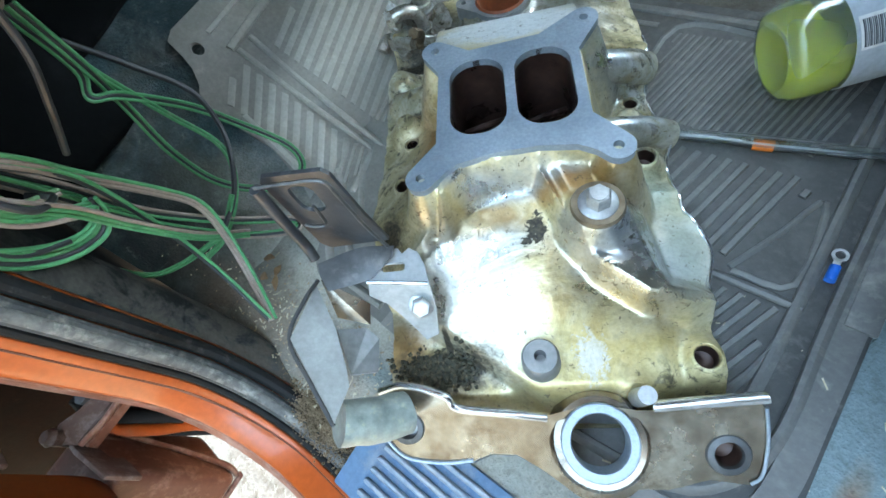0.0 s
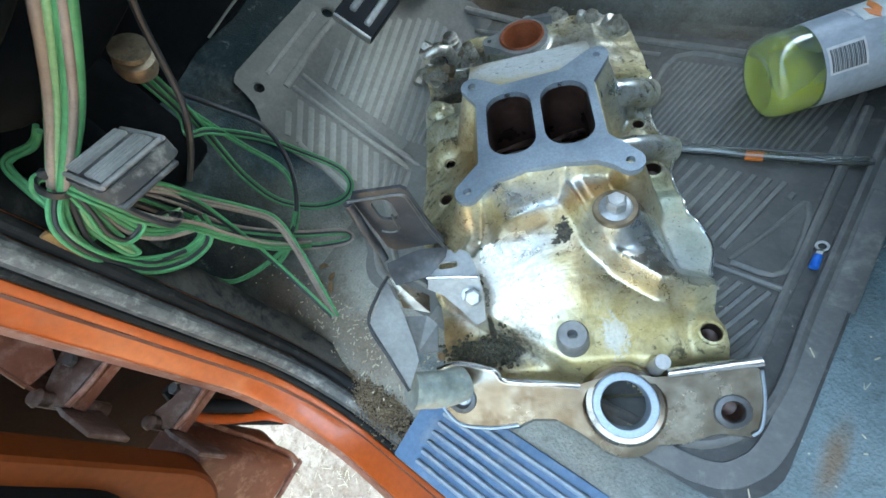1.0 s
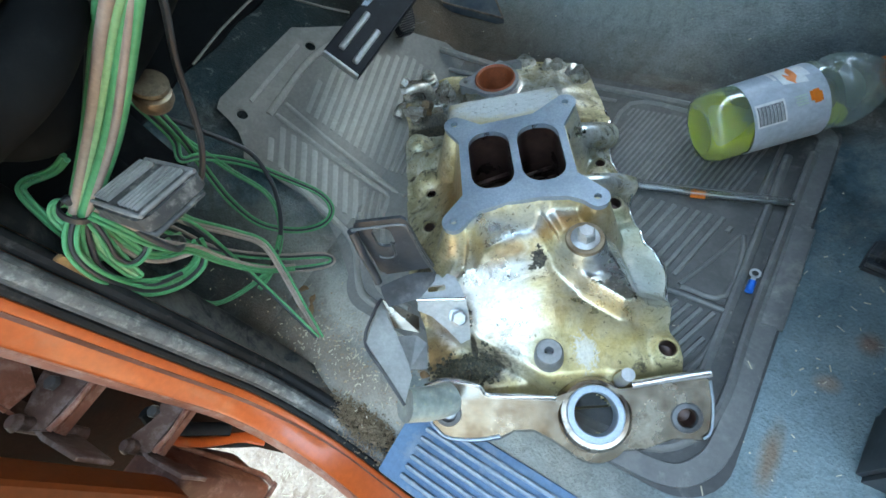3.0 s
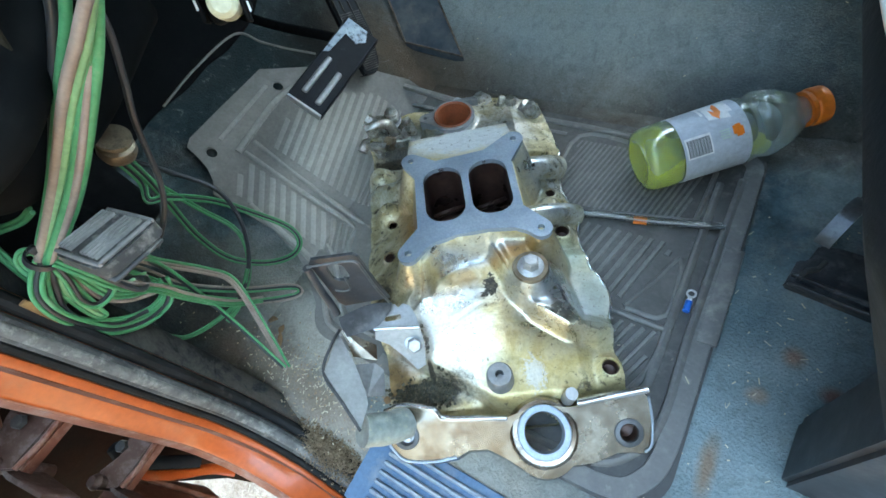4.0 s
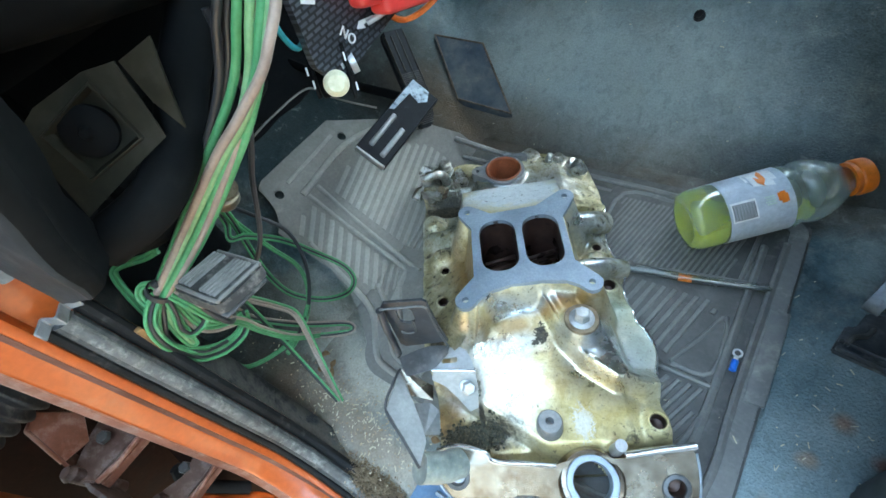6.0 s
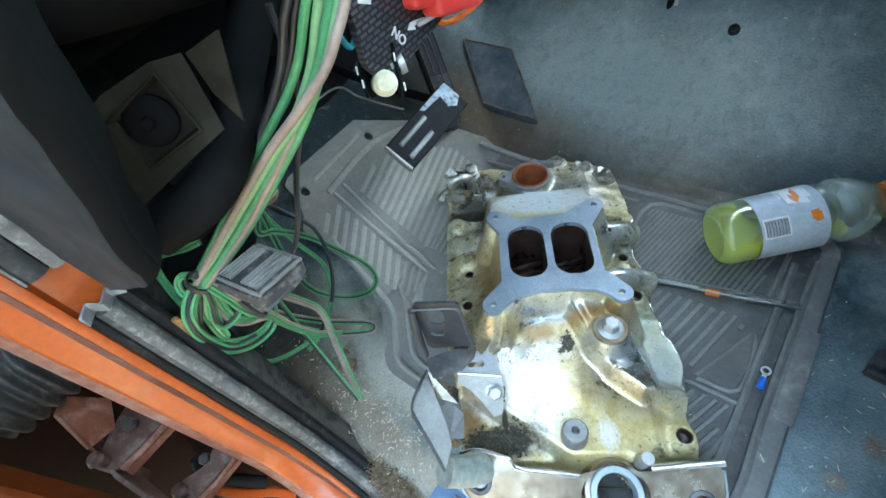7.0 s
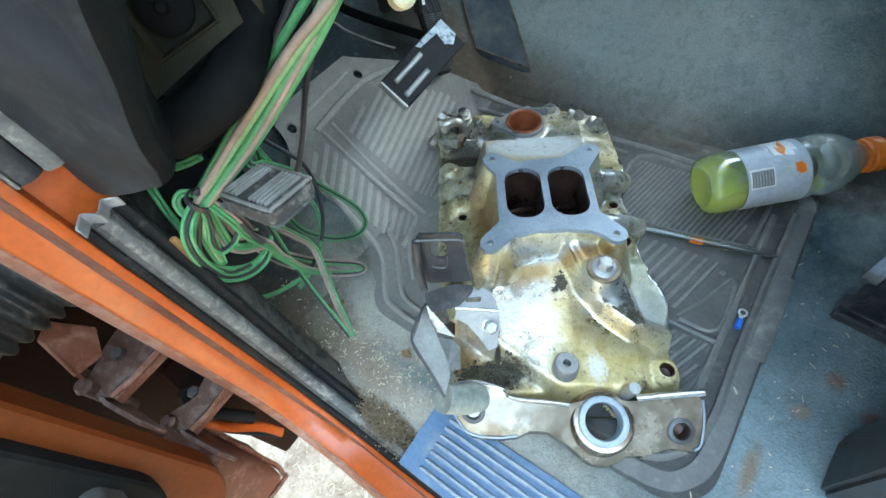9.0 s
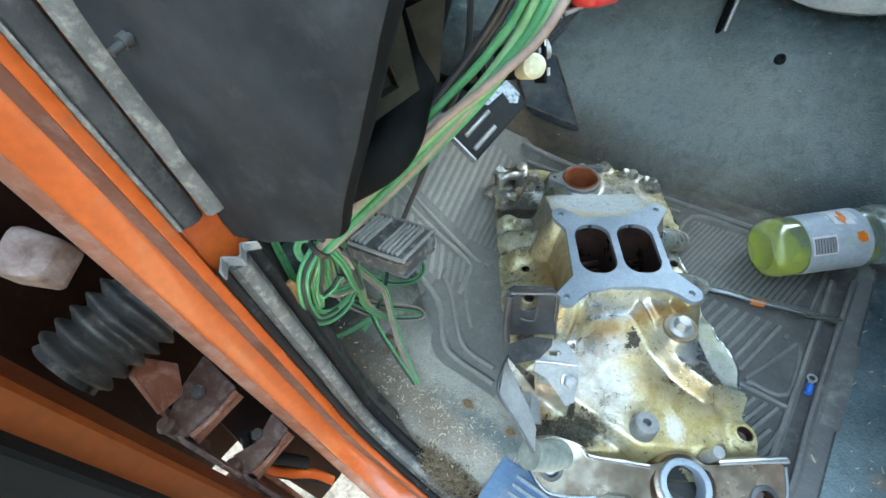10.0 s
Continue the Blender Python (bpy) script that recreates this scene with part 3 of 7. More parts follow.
def build_floor():
    bm = bmesh.new()
    xs = [-0.66 + 0.0125 * i for i in range(65)] + [0.2 + 0.06 * i for i in range(15)]
    ys = [-0.034 + 0.0125 * i for i in range(62)] + [0.78 + 0.08 * i for i in range(11)]
    grid = []
    for x in xs:
        row = []
        for y in ys:
            p = Vector((x * 9, y * 9, 0))
            z = floor_z(x, y) + 0.004 * noise.noise(p) + 0.0016 * noise.noise(p * 4)
            edge = sstep(-0.034, -0.012, y)
            z -= 0.012 * (1 - edge)
            if -0.52 < x < 0.14 and 0.03 < y < 0.48:
                z -= 0.004
            row.append(bm.verts.new((x, y + 0.006 * noise.noise(Vector((x * 20, 3, 1))) * (1 - edge), z)))
        grid.append(row)
    for a, b in zip(grid, grid[1:]):
        for k in range(len(ys) - 1):
            bm.faces.new((a[k], b[k], b[k + 1], a[k + 1]))
    # the sheet has thickness
    r = bmesh.ops.extrude_face_region(bm, geom=bm.faces[:])["geom"]
    for v in r:
        if isinstance(v, bmesh.types.BMVert):
            v.co.z -= 0.012
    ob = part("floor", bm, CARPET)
    return tagged(ob, "worn dusty blue-grey carpet over the cab floor and tunnel", "floor", kind="structure")


build_floor()


def ledge():
    """Grey-brown dust settled where boots come in; the black beyond it paints shade by the pillar."""
    m, nt, p = node_mat("ledge_dust_shade")
    o = nt.nodes.new("ShaderNodeTexCoord").outputs["Object"]
    mid, fine = tex_noise(nt, 40, 6, 0.65, 0.4, o), tex_noise(nt, 300, 4, 0.6, 0, o)
    dust = ramp(nt, mid, [(0.30, (0.10, 0.092, 0.080)), (0.52, (0.22, 0.20, 0.175)), (0.68, (0.14, 0.20, 0.23))])
    col = mixc(nt, spot(nt, o, (-0.10, -0.03, 0.0), (0.17, 0.1, 0.3), mid, 0.45), (0.012, 0.012, 0.012), dust)
    col = mixc(nt, 0.5, col, ramp(nt, fine, [(0.3, grey(0.45)), (0.6, grey(1.0))]), 'MULTIPLY')
    nt.links.new(col, p.inputs["Base Color"])
    p.inputs["Roughness"].default_value, p.inputs["Specular IOR Level"].default_value = 0.85, 0.15
    add_bump(nt, p, mid, 0.6, 0.002)
    return m


LEDGE = ledge()
# cab shell round and behind the camera
def slab(name, label, category, mat, boxes):
    bm = bmesh.new()
    for c, s in boxes:
        box(bm, s, Matrix.Translation(c))
    return tagged(part(name, bm, mat), label, category, kind="structure")


slab("wall_front", "dark insulated firewall behind the pedals", "firewall", BLACK_PLASTIC, [((-0.67, 0.70, 0.36), (0.03, 1.56, 0.88))])
slab("wall_inboard", "far door of the cab below its window", "cab side", CAB_PAINT, [((0.25, 1.49, 0.25), (1.86, 0.03, 0.75)), ((-0.5, 1.49, 0.85), (0.36, 0.03, 0.46)), ((1.1, 1.49, 0.93), (0.16, 0.03, 0.62))])
slab("wall_rear", "rear wall of the cab below its window", "cab wall", CAB_PAINT, [((1.19, 0.70, 0.25), (0.03, 1.60, 0.85)), ((1.19, 0.0, 0.95), (0.03, 0.2, 0.55)), ((1.19, 1.38, 0.95), (0.03, 0.24, 0.55))])
slab("ceiling", "pale headliner over the cab", "ceiling", CAB_PAINT, [((0.59, 0.70, 1.25), (1.20, 1.62, 0.03))])
slab("pillar_rear", "rear door pillar of the cab", "pillar", ORANGE, [((1.08, -0.08, 0.52), (0.2, 0.06, 1.40))])
# added out of view, only to cut the sky light and its reflections
slab("wall_sky_blocker", "added unseen dark wall that blocks sky light from the door side", "wall", CAB_PAINT, [((0.3, -1.75, 0.48), (9.0, 0.2, 2.2)), ((1.75, -0.95, 0.48), (0.2, 1.40, 2.2))])
slab("kick_panel", "dark kick panel beside the pedals", "kick panel", BLACK_PLASTIC, [((-0.49, -0.052, 0.32), (0.36, 0.025, 0.66))])

# ground outside
def build_ground():
    bm = bmesh.new()
    rr = [0, 0.3, 0.6, 1, 1.5, 2.2, 3.5, 6, 12, 30, 80, 250, 900, 2500]
    lathe(bm, [(r, -0.62 + (0.015 * noise.noise(Vector((r * 3, 1, 1))) if r < 6 else 0)) for r in rr], 72, Matrix.Translation((-0.2, -0.7, 0)))
    tagged(part("ground", bm, GROUND), "sunlit dry straw-covered ground outside the truck", "ground", kind="structure")


build_ground()


def build_ground_straw():
    rng = random.Random(77)
    bm = bmesh.new()
    for _ in range(2600):
        x, y = rng.uniform(-0.75, 0.45), rng.uniform(-1.0, -0.12)
        ln, w = rng.uniform(0.006, 0.022), rng.uniform(0.0006, 0.0014)
        grain(bm, (ln, w, w * 0.6), pose(x, y, -0.612 + rng.uniform(0, 0.012), rng.uniform(-14, 14), rng.uniform(-12, 12), rng.uniform(0, 180)))
    tagged(part("ground_straw", bm, STRAW), "loose dry straw lying on the ground outside", "straw", kind="stuff")


build_ground_straw()


# ---- door opening: sill, corner and hinge pillar as one swept jamb ----
SILL_Z, PILLAR_X, CORNER_R = -0.022, -0.283, 0.10


def jamb_line(x_end, z_end, x_start=None, z_start=None):
    """Points and inward normals from the sill at x_end round the corner and up to z_end."""
    out = []
    cx, cz = PILLAR_X + CORNER_R, SILL_Z + CORNER_R
    if z_start is None:
        n = 14
        for k in range(n):
            out.append((x_end + (cx - x_end) * k / n, SILL_Z, 0.0, 1.0))
        for k in range(13):
            a = radians(270 - 90 * k / 12)
            out.append((cx + CORNER_R * math.cos(a), cz + CORNER_R * math.sin(a), -math.cos(a), -math.sin(a)))
        z0 = cz
    else:
        z0 = z_start
        out.append((PILLAR_X, z0, 1.0, 0.0))
    for k in range(1, 9):
        out.append((PILLAR_X, z0 + (z_end - z0) * k / 8, 1.0, 0.0))
    return out


def sweep(bm, line, prof, wob=0.0):
    """Draws a profile along the line; a profile may be a function of how upright the line stands there."""
    rings = []
    for i, (x, z, nx, nz) in enumerate(line):
        here = prof(nx * nx) if callable(prof) else prof
        w = wob * noise.noise(Vector((x * 25, z * 25, here[0][0] * 90)))
        rings.append([bm.verts.new((x + nx * (n + w), y, z + nz * (n + w))) for y, n in here])
    m = len(rings[0])
    for a, b in zip(rings, rings[1:]):
        for k in range(m):
            q = (k + 1) % m
            bm.faces.new((a[k], b[k], b[q], a[q]))
    bm.faces.new(rings[0])
    bm.faces.new(rings[-1][::-1])


def jamb_step(up):
    """Ridge end, foot of the step and height of the outer band: a shallow joint on the sill, a deep step up the pillar."""
    return -0.0722 - 0.0023 * up, -0.0738 - 0.0062 * up, 0.0005 - 0.0075 * up


def jamb_profile(up):
    a, b, d = jamb_step(up)
    return [(-0.036, -0.006), (-0.066, -0.005), (-0.0685, 0.003), (-0.0695, 0.0035), (a, 0.0035), (a - 0.0006, 0.003), (b, d - 0.001 * (1 - up)), (b - 0.0012, d),
            (-0.0945, d - 0.0005), (-0.097, d - 0.0025), (-0.098, d - 0.008), (-0.096, -0.024), (-0.096, -0.05), (-0.036, -0.05)]


def gutter_profile(up):
    a, b, d = jamb_step(up)
    return [(a - 0.0009, 0.0034), (b - 0.0007, d + 0.0006), (b + 0.0008, d - 0.002), (a + 0.0006, 0.001)]


def flange_profile(up):
    d = jamb_step(up)[2] - 0.0005
    return [(y, n + d) for y, n in ((-0.0968, -0.003), (-0.0985, -0.0028), (-0.1030, -0.007), (-0.1050, -0.010), (-0.1055, -0.017), (-0.1035, -0.018), (-0.0985, -0.012))]


bm = bmesh.new()
sweep(bm, jamb_line(1.1, 1.08), jamb_profile)
tagged(part("door_jamb", bm, ORANGE), "scuffed orange painted door sill and hinge pillar", "door jamb", kind="structure")
# dull brown laid over the jamb's step as its painted shade
GUTTER = worn("gutter_shade", (0.10, 0.040, 0.026), (0.20, 0.095, 0.070), 22, 200, (0.6, 0.85), 0, 0.3, 0.0005, (0.22, 0.14, 0.115), (0.5, 0.78), 0.15)
bm = bmesh.new()
sweep(bm, jamb_line(1.05, 1.06), gutter_profile)
tagged(part("trim_gutter", bm, GUTTER), "dull brown strip painting the shade in the groove of the door jamb", "gutter", kind="structure")
FADED = worn("faded_paint", (0.17, 0.062, 0.038), (0.30, 0.13, 0.09), 24, 200, (0.5, 0.7), 0, 0.25, 0.0005, (0.32, 0.22, 0.19), (0.48, 0.76), 0.25)
bm = bmesh.new()
sweep(bm, jamb_line(1.1, 1.08), flange_profile, 0.0016)
tagged(part("trim_pinch_flange", bm, FADED), "faded pinkish flange along the outside of the jamb", "flange", kind="structure")

bm = bmesh.new()
sweep(bm, jamb_line(1.1, 1.08), [(-0.019, -0.030), (-0.026, -0.020), (-0.031, -0.012), (-0.0355, -0.007), (-0.0355, -0.05), (-0.019, -0.05)], 0.002)
tagged(part("inner_sill", bm, LEDGE), "inner sill caked with grey dust beside the carpet edge, blackened for shade by the pillar", "sill", kind="structure")


WORN_RUBBER = worn("worn_rubber", (0.022, 0.023, 0.025), (0.055, 0.055, 0.056), 30, 260, (0.6, 0.85), 0, 0.6, 0.001, (0.13, 0.125, 0.115), (0.50, 0.78), 0.15)
DUSTY_RUBBER = worn("dusty_rubber", (0.09, 0.089, 0.086), (0.17, 0.165, 0.155), 60, 300, (0.75, 0.92), 0, 0.7, 0.001, (0.32, 0.31, 0.28), (0.50, 0.74), 0.12)


def strip(name, label, line, lobes):
    root = thing(name, label, "weatherstrip")
    for pname, cy, cn, rw, rh, mat in lobes:
        bm = bmesh.new()
        prof = [(cy + rw * math.cos(2 * math.pi * k / 10), cn + rh * math.sin(2 * math.pi * k / 10)) for k in range(10)]
        sweep(bm, line, prof, 0.0012)
        part(pname, bm, mat, root)
    return root


strip("weatherstrip", "worn grey and black rubber weatherstrip along the door sill", jamb_line(1.05, 0.312),
      [("outer_lip", -0.0640, 0.002, 0.0040, 0.0045, BLACK_RUBBER), ("bulb", -0.0535, 0.005, 0.0078, 0.0055, GREY_RUBBER), ("bead", -0.0535, 0.0096, 0.0042, 0.0020, DUSTY_RUBBER), ("inner_lip", -0.0405, 0.001, 0.0055, 0.006, BLACK_RUBBER)])
strip("weatherstrip", "frayed grey rubber weatherstrip up the hinge pillar", jamb_line(0, 1.05, 0, 0.352),
      [("outer_lip", -0.0665, 0.001, 0.0016, 0.0040, DUSTY_RUBBER), ("flat_lip", -0.0588, 0.002, 0.0070, 0.0050, WORN_RUBBER), ("bulb", -0.0445, 0.007, 0.0074, 0.0050, DUSTY_RUBBER)])

bm = bmesh.new()
box(bm, (0.0050, 0.0048, 0.027), pose(-0.2755, -0.0368, 0.258, 0, 6, 0), 0.0012, 2)
for v in bm.verts:
    v.co += 0.003 * noise.noise_vector(v.co * 70)
tagged(part("rust_flake", bm, RUSTY), "tan rusty flake stuck on the weatherstrip", "rust flake")

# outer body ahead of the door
# near-black brown stands in for the shade between door, pillar and fender
GAP_SHADE = worn("gap_shade", (0.008, 0.0035, 0.0025), (0.026, 0.010, 0.0065), 20, 180, (0.55, 0.8), 0, 0.4, 0.0008, (0.05, 0.028, 0.02), (0.6, 0.85), 0.1)
bm = bmesh.new()
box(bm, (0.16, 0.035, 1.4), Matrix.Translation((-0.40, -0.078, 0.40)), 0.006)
tagged(part("pillar_outer", bm, GAP_SHADE), "outer face of the hinge pillar, its shade painted dark brown", "pillar", kind="structure")
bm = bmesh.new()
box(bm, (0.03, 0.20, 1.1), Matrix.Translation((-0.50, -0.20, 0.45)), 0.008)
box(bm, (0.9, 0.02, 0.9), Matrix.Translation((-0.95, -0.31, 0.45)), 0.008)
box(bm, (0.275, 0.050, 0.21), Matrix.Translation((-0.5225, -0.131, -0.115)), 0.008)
tagged(part("fender", bm, GAP_SHADE), "front fender closing the gap ahead of the door, its shade painted dark brown", "fender", kind="structure")

# ribbed sill plate
def build_sill_plate():
    root = thing("sill_plate", "dusty blue plastic sill plate with raised ribs", "sill plate")
    bm = bmesh.new()
    box(bm, (0.80, 0.072, 0.010), Matrix.Translation((0.250, -0.028, -0.002)), 0.003)
    part("plate", bm, SILL_PLATE, root)
    for k in range(7):
        bm = bmesh.new()
        box(bm, (0.755, 0.0042, 0.004), Matrix.Translation((0.250, -0.055 + 0.0088 * k, 0.0045)), 0.0012, 1)
        part("rib", bm, RIB_PALE, root)


build_sill_plate()


# ---- open door with hinges and rubber boot ----
def build_door():
    root = thing("door", "open orange truck door with a black trim panel", "door", Matrix.Translation((-0.290, -0.157, 0)))
    # local y runs inboard, so the door reaches out along -y; its inner face looks rearward, along +x
    stand = Matrix(((0, 0, 1), (-1, 0, 0), (0, 1, 0))).to_4x4()
    bm = bmesh.new()
    box(bm, (0.075, 0.95, 0.135), Matrix.Translation((-0.0375, -0.475, -0.0205)), 0.010, 3)
    box(bm, (0.070, 0.88, 0.90), Matrix.Translation((-0.0390, -0.505, 0.480)), 0.010, 3)
    part("shell", bm, DOOR_RIM, root, "faded brick-orange door shell, darkened for shade")
    # raised inner pan with a round lower corner
    bm = bmesh.new()
    fill(bm, [arc(0.078, 0.078, 0.074, 180, 270, 10) + [(0.93, 0.004), (0.93, 0.90), (0.004, 0.90)]], -0.004, 0.024, stand)
    bmesh.ops.bevel(bm, geom=[e for e in bm.edges if all(v.co.x > 0.02 for v in e.verts) and e.calc_face_angle(0) > 0.5], offset=0.007, segments=3, affect='EDGES', profile=0.6)
    part("inner_pan", bm, SHADED_DOOR_PAINT, root, "orange inner pan with its shade painted in", 30)
    bm = bmesh.new()
    fill(bm, [arc(0.092, 0.150, 0.070, 180, 270, 8) + [(0.88, 0.080), (0.88, 0.82), (0.022, 0.82)]], 0.020, 0.040, stand)
    bmesh.ops.bevel(bm, geom=[e for e in bm.edges if all(v.co.x > 0.036 for v in e.verts) and e.calc_face_angle(0) > 0.5], offset=0.006, segments=3, affect='EDGES', profile=0.6)
    part("trim_panel", bm, BLACK_PLASTIC, root, "black door trim panel", 30)
    bm = bmesh.new()
    fill(bm, [round_rect(0.030, 0.160, 0.066, 0.196, 0.010), round_rect(0.036, 0.166, 0.060, 0.190, 0.007)], 0.038, 0.058, stand)
    part("pull_cup", bm, DARK_STEEL, root, "dull grey rim of the door pull", 30)
    # folded lip round the end of the shell
    bm = bmesh.new()
    tube(bm, [(-0.066, 0.001, 0.042), (-0.060, 0.002, 0.038), (-0.052, 0.003, 0.01), (-0.030, 0.003, -0.050), (-0.006, 0.002, -0.084), (0.0, -0.03, -0.088), (0.0, -0.3, -0.088)], 0.003, 8)
    part("lip", bm, DOOR_RIM, root)


# faded paint, with some shade of the hinge gap in its colour
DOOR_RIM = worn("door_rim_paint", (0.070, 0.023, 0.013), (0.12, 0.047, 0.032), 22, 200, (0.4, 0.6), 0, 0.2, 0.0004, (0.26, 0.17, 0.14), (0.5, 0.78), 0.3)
build_door()


def strap(bm, line, width, thick, z0):
    """A flat bar bent in plan along the line, standing width high."""
    n = len(line)
    rows = []
    for i in range(n):
        d = (Vector(line[min(i + 1, n - 1)]) - Vector(line[max(i - 1, 0)])).normalized()
        o = Vector((-d.y, d.x)) * thick / 2
        p = Vector(line[i])
        w = width * (1.0 - 0.18 * (i / (n - 1)))
        rows.append([bm.verts.new((*(p + s * o), z0 + e * w / 2)) for s, e in ((1, -1), (1, 1), (-1, 1), (-1, -1))])
    for a, b in zip(rows, rows[1:]):
        for k in range(4):
            bm.faces.new((a[k], b[k], b[(k + 1) % 4], a[(k + 1) % 4]))
    bm.faces.new(rows[0])
    bm.faces.new(rows[-1][::-1])
    bmesh.ops.bevel(bm, geom=bm.edges[:], offset=0.0008, segments=1, affect='EDGES')


def plate_between(bm, pts, thick):
    """A flat plate with the given corners, thick downwards along its normal."""
    f = bm.faces.new([bm.verts.new(p) for p in pts])
    f.normal_update()
    down = -f.normal if f.normal.z > 0 else f.normal.copy()
    r = bmesh.ops.extrude_face_region(bm, geom=[f])["geom"]
    vs = [v for v in r if isinstance(v, bmesh.types.BMVert)]
    for v in vs:
        v.co += down * thick
    return f


def build_hinge(m, long, label):
    """Cast strap hinge: an upper arm from the pillar to the pin, and a leaf from the pin to the door's edge."""
    root = thing("door_hinge", label, "hinge", m, "door hinges")
    bm = bmesh.new()
    plate_between(bm, [(0.004, 0.020, 0.0), (-0.040 - long, 0.022, 0.014), (-0.031 - long, -0.008, 0.013), (-0.016, -0.030, 0.014), (0.000, -0.038, 0.015), (0.010, -0.030, 0.006)], 0.006)
    bmesh.ops.bevel(bm, geom=bm.edges[:], offset=0.0012, segments=2, affect='EDGES')
    part("pillar_strap", bm, HINGE, root)
    # web under the strap, with a bare orange edge towards the sill
    bm = bmesh.new()
    plate_between(bm, [(0.005, 0.018, -0.004), (0.010, -0.029, 0.002), (0.006, -0.032, -0.010), (0.002, 0.018, -0.014)], 0.004)
    part("web", bm, HINGE_ORANGE, root, "orange-painted web")
    bm = bmesh.new()
    tube(bm, [(0.006, 0.018, -0.001), (0.011, -0.008, 0.002), (0.011, -0.029, 0.005)], 0.0024, 8)
    part("painted_edge", bm, HINGE_ORANGE, root, "orange edge")
    bm = bmesh.new()
    cyl(bm, (-0.004, -0.034, 0.021), (-0.004, -0.034, -0.036), 0.0062, n=16)
    cyl(bm, (-0.004, -0.034, 0.025), (-0.004, -0.034, 0.020), 0.0048, 0.0075, 16)
    part("pin", bm, HINGE, root)
    bm = bmesh.new()
    plate_between(bm, [(-0.006, -0.036, 0.008), (0.012, -0.036, 0.006), (0.057, -0.028, 0.006), (0.057, -0.028, -0.026), (0.018, -0.037, -0.034), (-0.004, -0.037, -0.028)], 0.004)
    bmesh.ops.bevel(bm, geom=bm.edges[:], offset=0.001, segments=1, affect='EDGES')
    part("door_leaf", bm, HINGE, root, "grey worn leaf bolted to the door")
    bm = bmesh.new()
    lathe(bm, [(0, 0.004), (0.0055, 0.004), (0.0065, 0.0), (0, 0.0)], 6, pose(-0.012, -0.002, 0.0125, 4, 12, 20))
    part("bolt_head", bm, DARK_STEEL, root)


HINGE_ORANGE = worn("hinge_paint", (0.13, 0.040, 0.020), (0.22, 0.09, 0.062), 40, 240, (0.4, 0.6), 0, 0.3, 0.0005, (0.30, 0.20, 0.17), (0.5, 0.75))
build_hinge(Matrix.Translation((-0.350, -0.130, 0.150)), 0.0, "paint-worn steel strap hinge below the rubber boot")
build_hinge(Matrix.Translation((-0.338, -0.128, 0.058)), -0.024, "small paint-worn steel hinge near the foot of the door")


def build_boot():
    root = thing("rubber_boot", "grimy corrugated rubber wiring boot between pillar and door", "rubber boot", pose(-0.388, -0.104, 0.248, 90, 0, 0))
    bm = bmesh.new()
    prof = []
    for i in range(5):
        z0 = 0.004 + i * 0.0125
        r0 = 0.036 - 0.0012 * i
        prof += [(r0 - 0.0035 + 0.0035 * math.sin(2 * math.pi * k / 12 - math.pi / 2), z0 + 0.0125 * k / 12) for k in range(12)]
    lathe(bm, [(0, 0.0), (0.030, 0.0)] + prof + [(0.026, 0.070), (0, 0.072)], 36)
    for v in bm.verts:
        v.co += 0.0012 * noise.noise_vector(v.co * 40)
    part("bellows", bm, BOOT_RUBBER, root, "", 80)
    bm = bmesh.new()
    lathe(bm, [(0.026, -0.002), (0.040, -0.002), (0.040, 0.003), (0.026, 0.003)], 30, None, True)
    part("collar", bm, BOOT_RUBBER, root)


BOOT_RUBBER = worn("boot_rubber", (0.018, 0.018, 0.019), (0.045, 0.044, 0.043), 40, 220, (0.55, 0.8), 0, 0.3, 0.0005, (0.14, 0.125, 0.11), (0.5, 0.78), 0.25)
build_boot()


def build_check_arm():
    root = thing("check_arm", "faded orange door check bracket above the hinge", "check arm", Matrix.Translation((-0.380, -0.138, 0.195)))
    bm = bmesh.new()
    plate_between(bm, [(-0.004, 0.000, 0.022), (0.002, -0.014, 0.018), (0.022, -0.022, -0.016), (0.012, -0.002, -0.028), (-0.010, 0.012, -0.018)], 0.004)
    bmesh.ops.bevel(bm, geom=bm.edges[:], offset=0.001, segments=1, affect='EDGES')
    part("bracket", bm, HINGE_ORANGE, root)
    bm = bmesh.new()
    plate_between(bm, [(0.002, -0.015, 0.016), (0.022, -0.023, -0.018), (0.022, -0.030, -0.060), (0.000, -0.024, -0.050)], 0.003)
    part("skirt", bm, DOOR_RIM, root, "dark brick-coloured skirt")
    bm = bmesh.new()
    box(bm, (0.040, 0.034, 0.030), pose(-0.037, 0.008, 0.117, 10, 12, 30), 0.008, 3)
    for v in bm.verts:
        v.co += 0.005 * noise.noise_vector(v.co * 45)
    part("caked_bracket", bm, CAKED, root, "bracket caked with pinkish-white dirt")


CAKED = worn("caked_bracket", (0.20, 0.125, 0.105), (0.42, 0.33, 0.31), 60, 260, (0.7, 0.9), 0, 0.7, 0.0015)
build_check_arm()
bm = bmesh.new()
strap(bm, [(-0.271, -0.067), (-0.281, -0.059), (-0.269, -0.053), (-0.280, -0.046), (-0.271, -0.039)], 0.009, 0.0016, 0.317)
tagged(part("strip_clip", bm, GREY_STEEL), "crumpled bright metal clip at the end of the weatherstrip", "clip")
bm = bmesh.new()
tube(bm, [(-0.352, -0.140, 0.048), (-0.346, -0.150, 0.030), (-0.336, -0.142, 0.002), (-0.326, -0.126, -0.030), (-0.310, -0.118, -0.050)], 0.0060, 10, 8, True, 0.5)
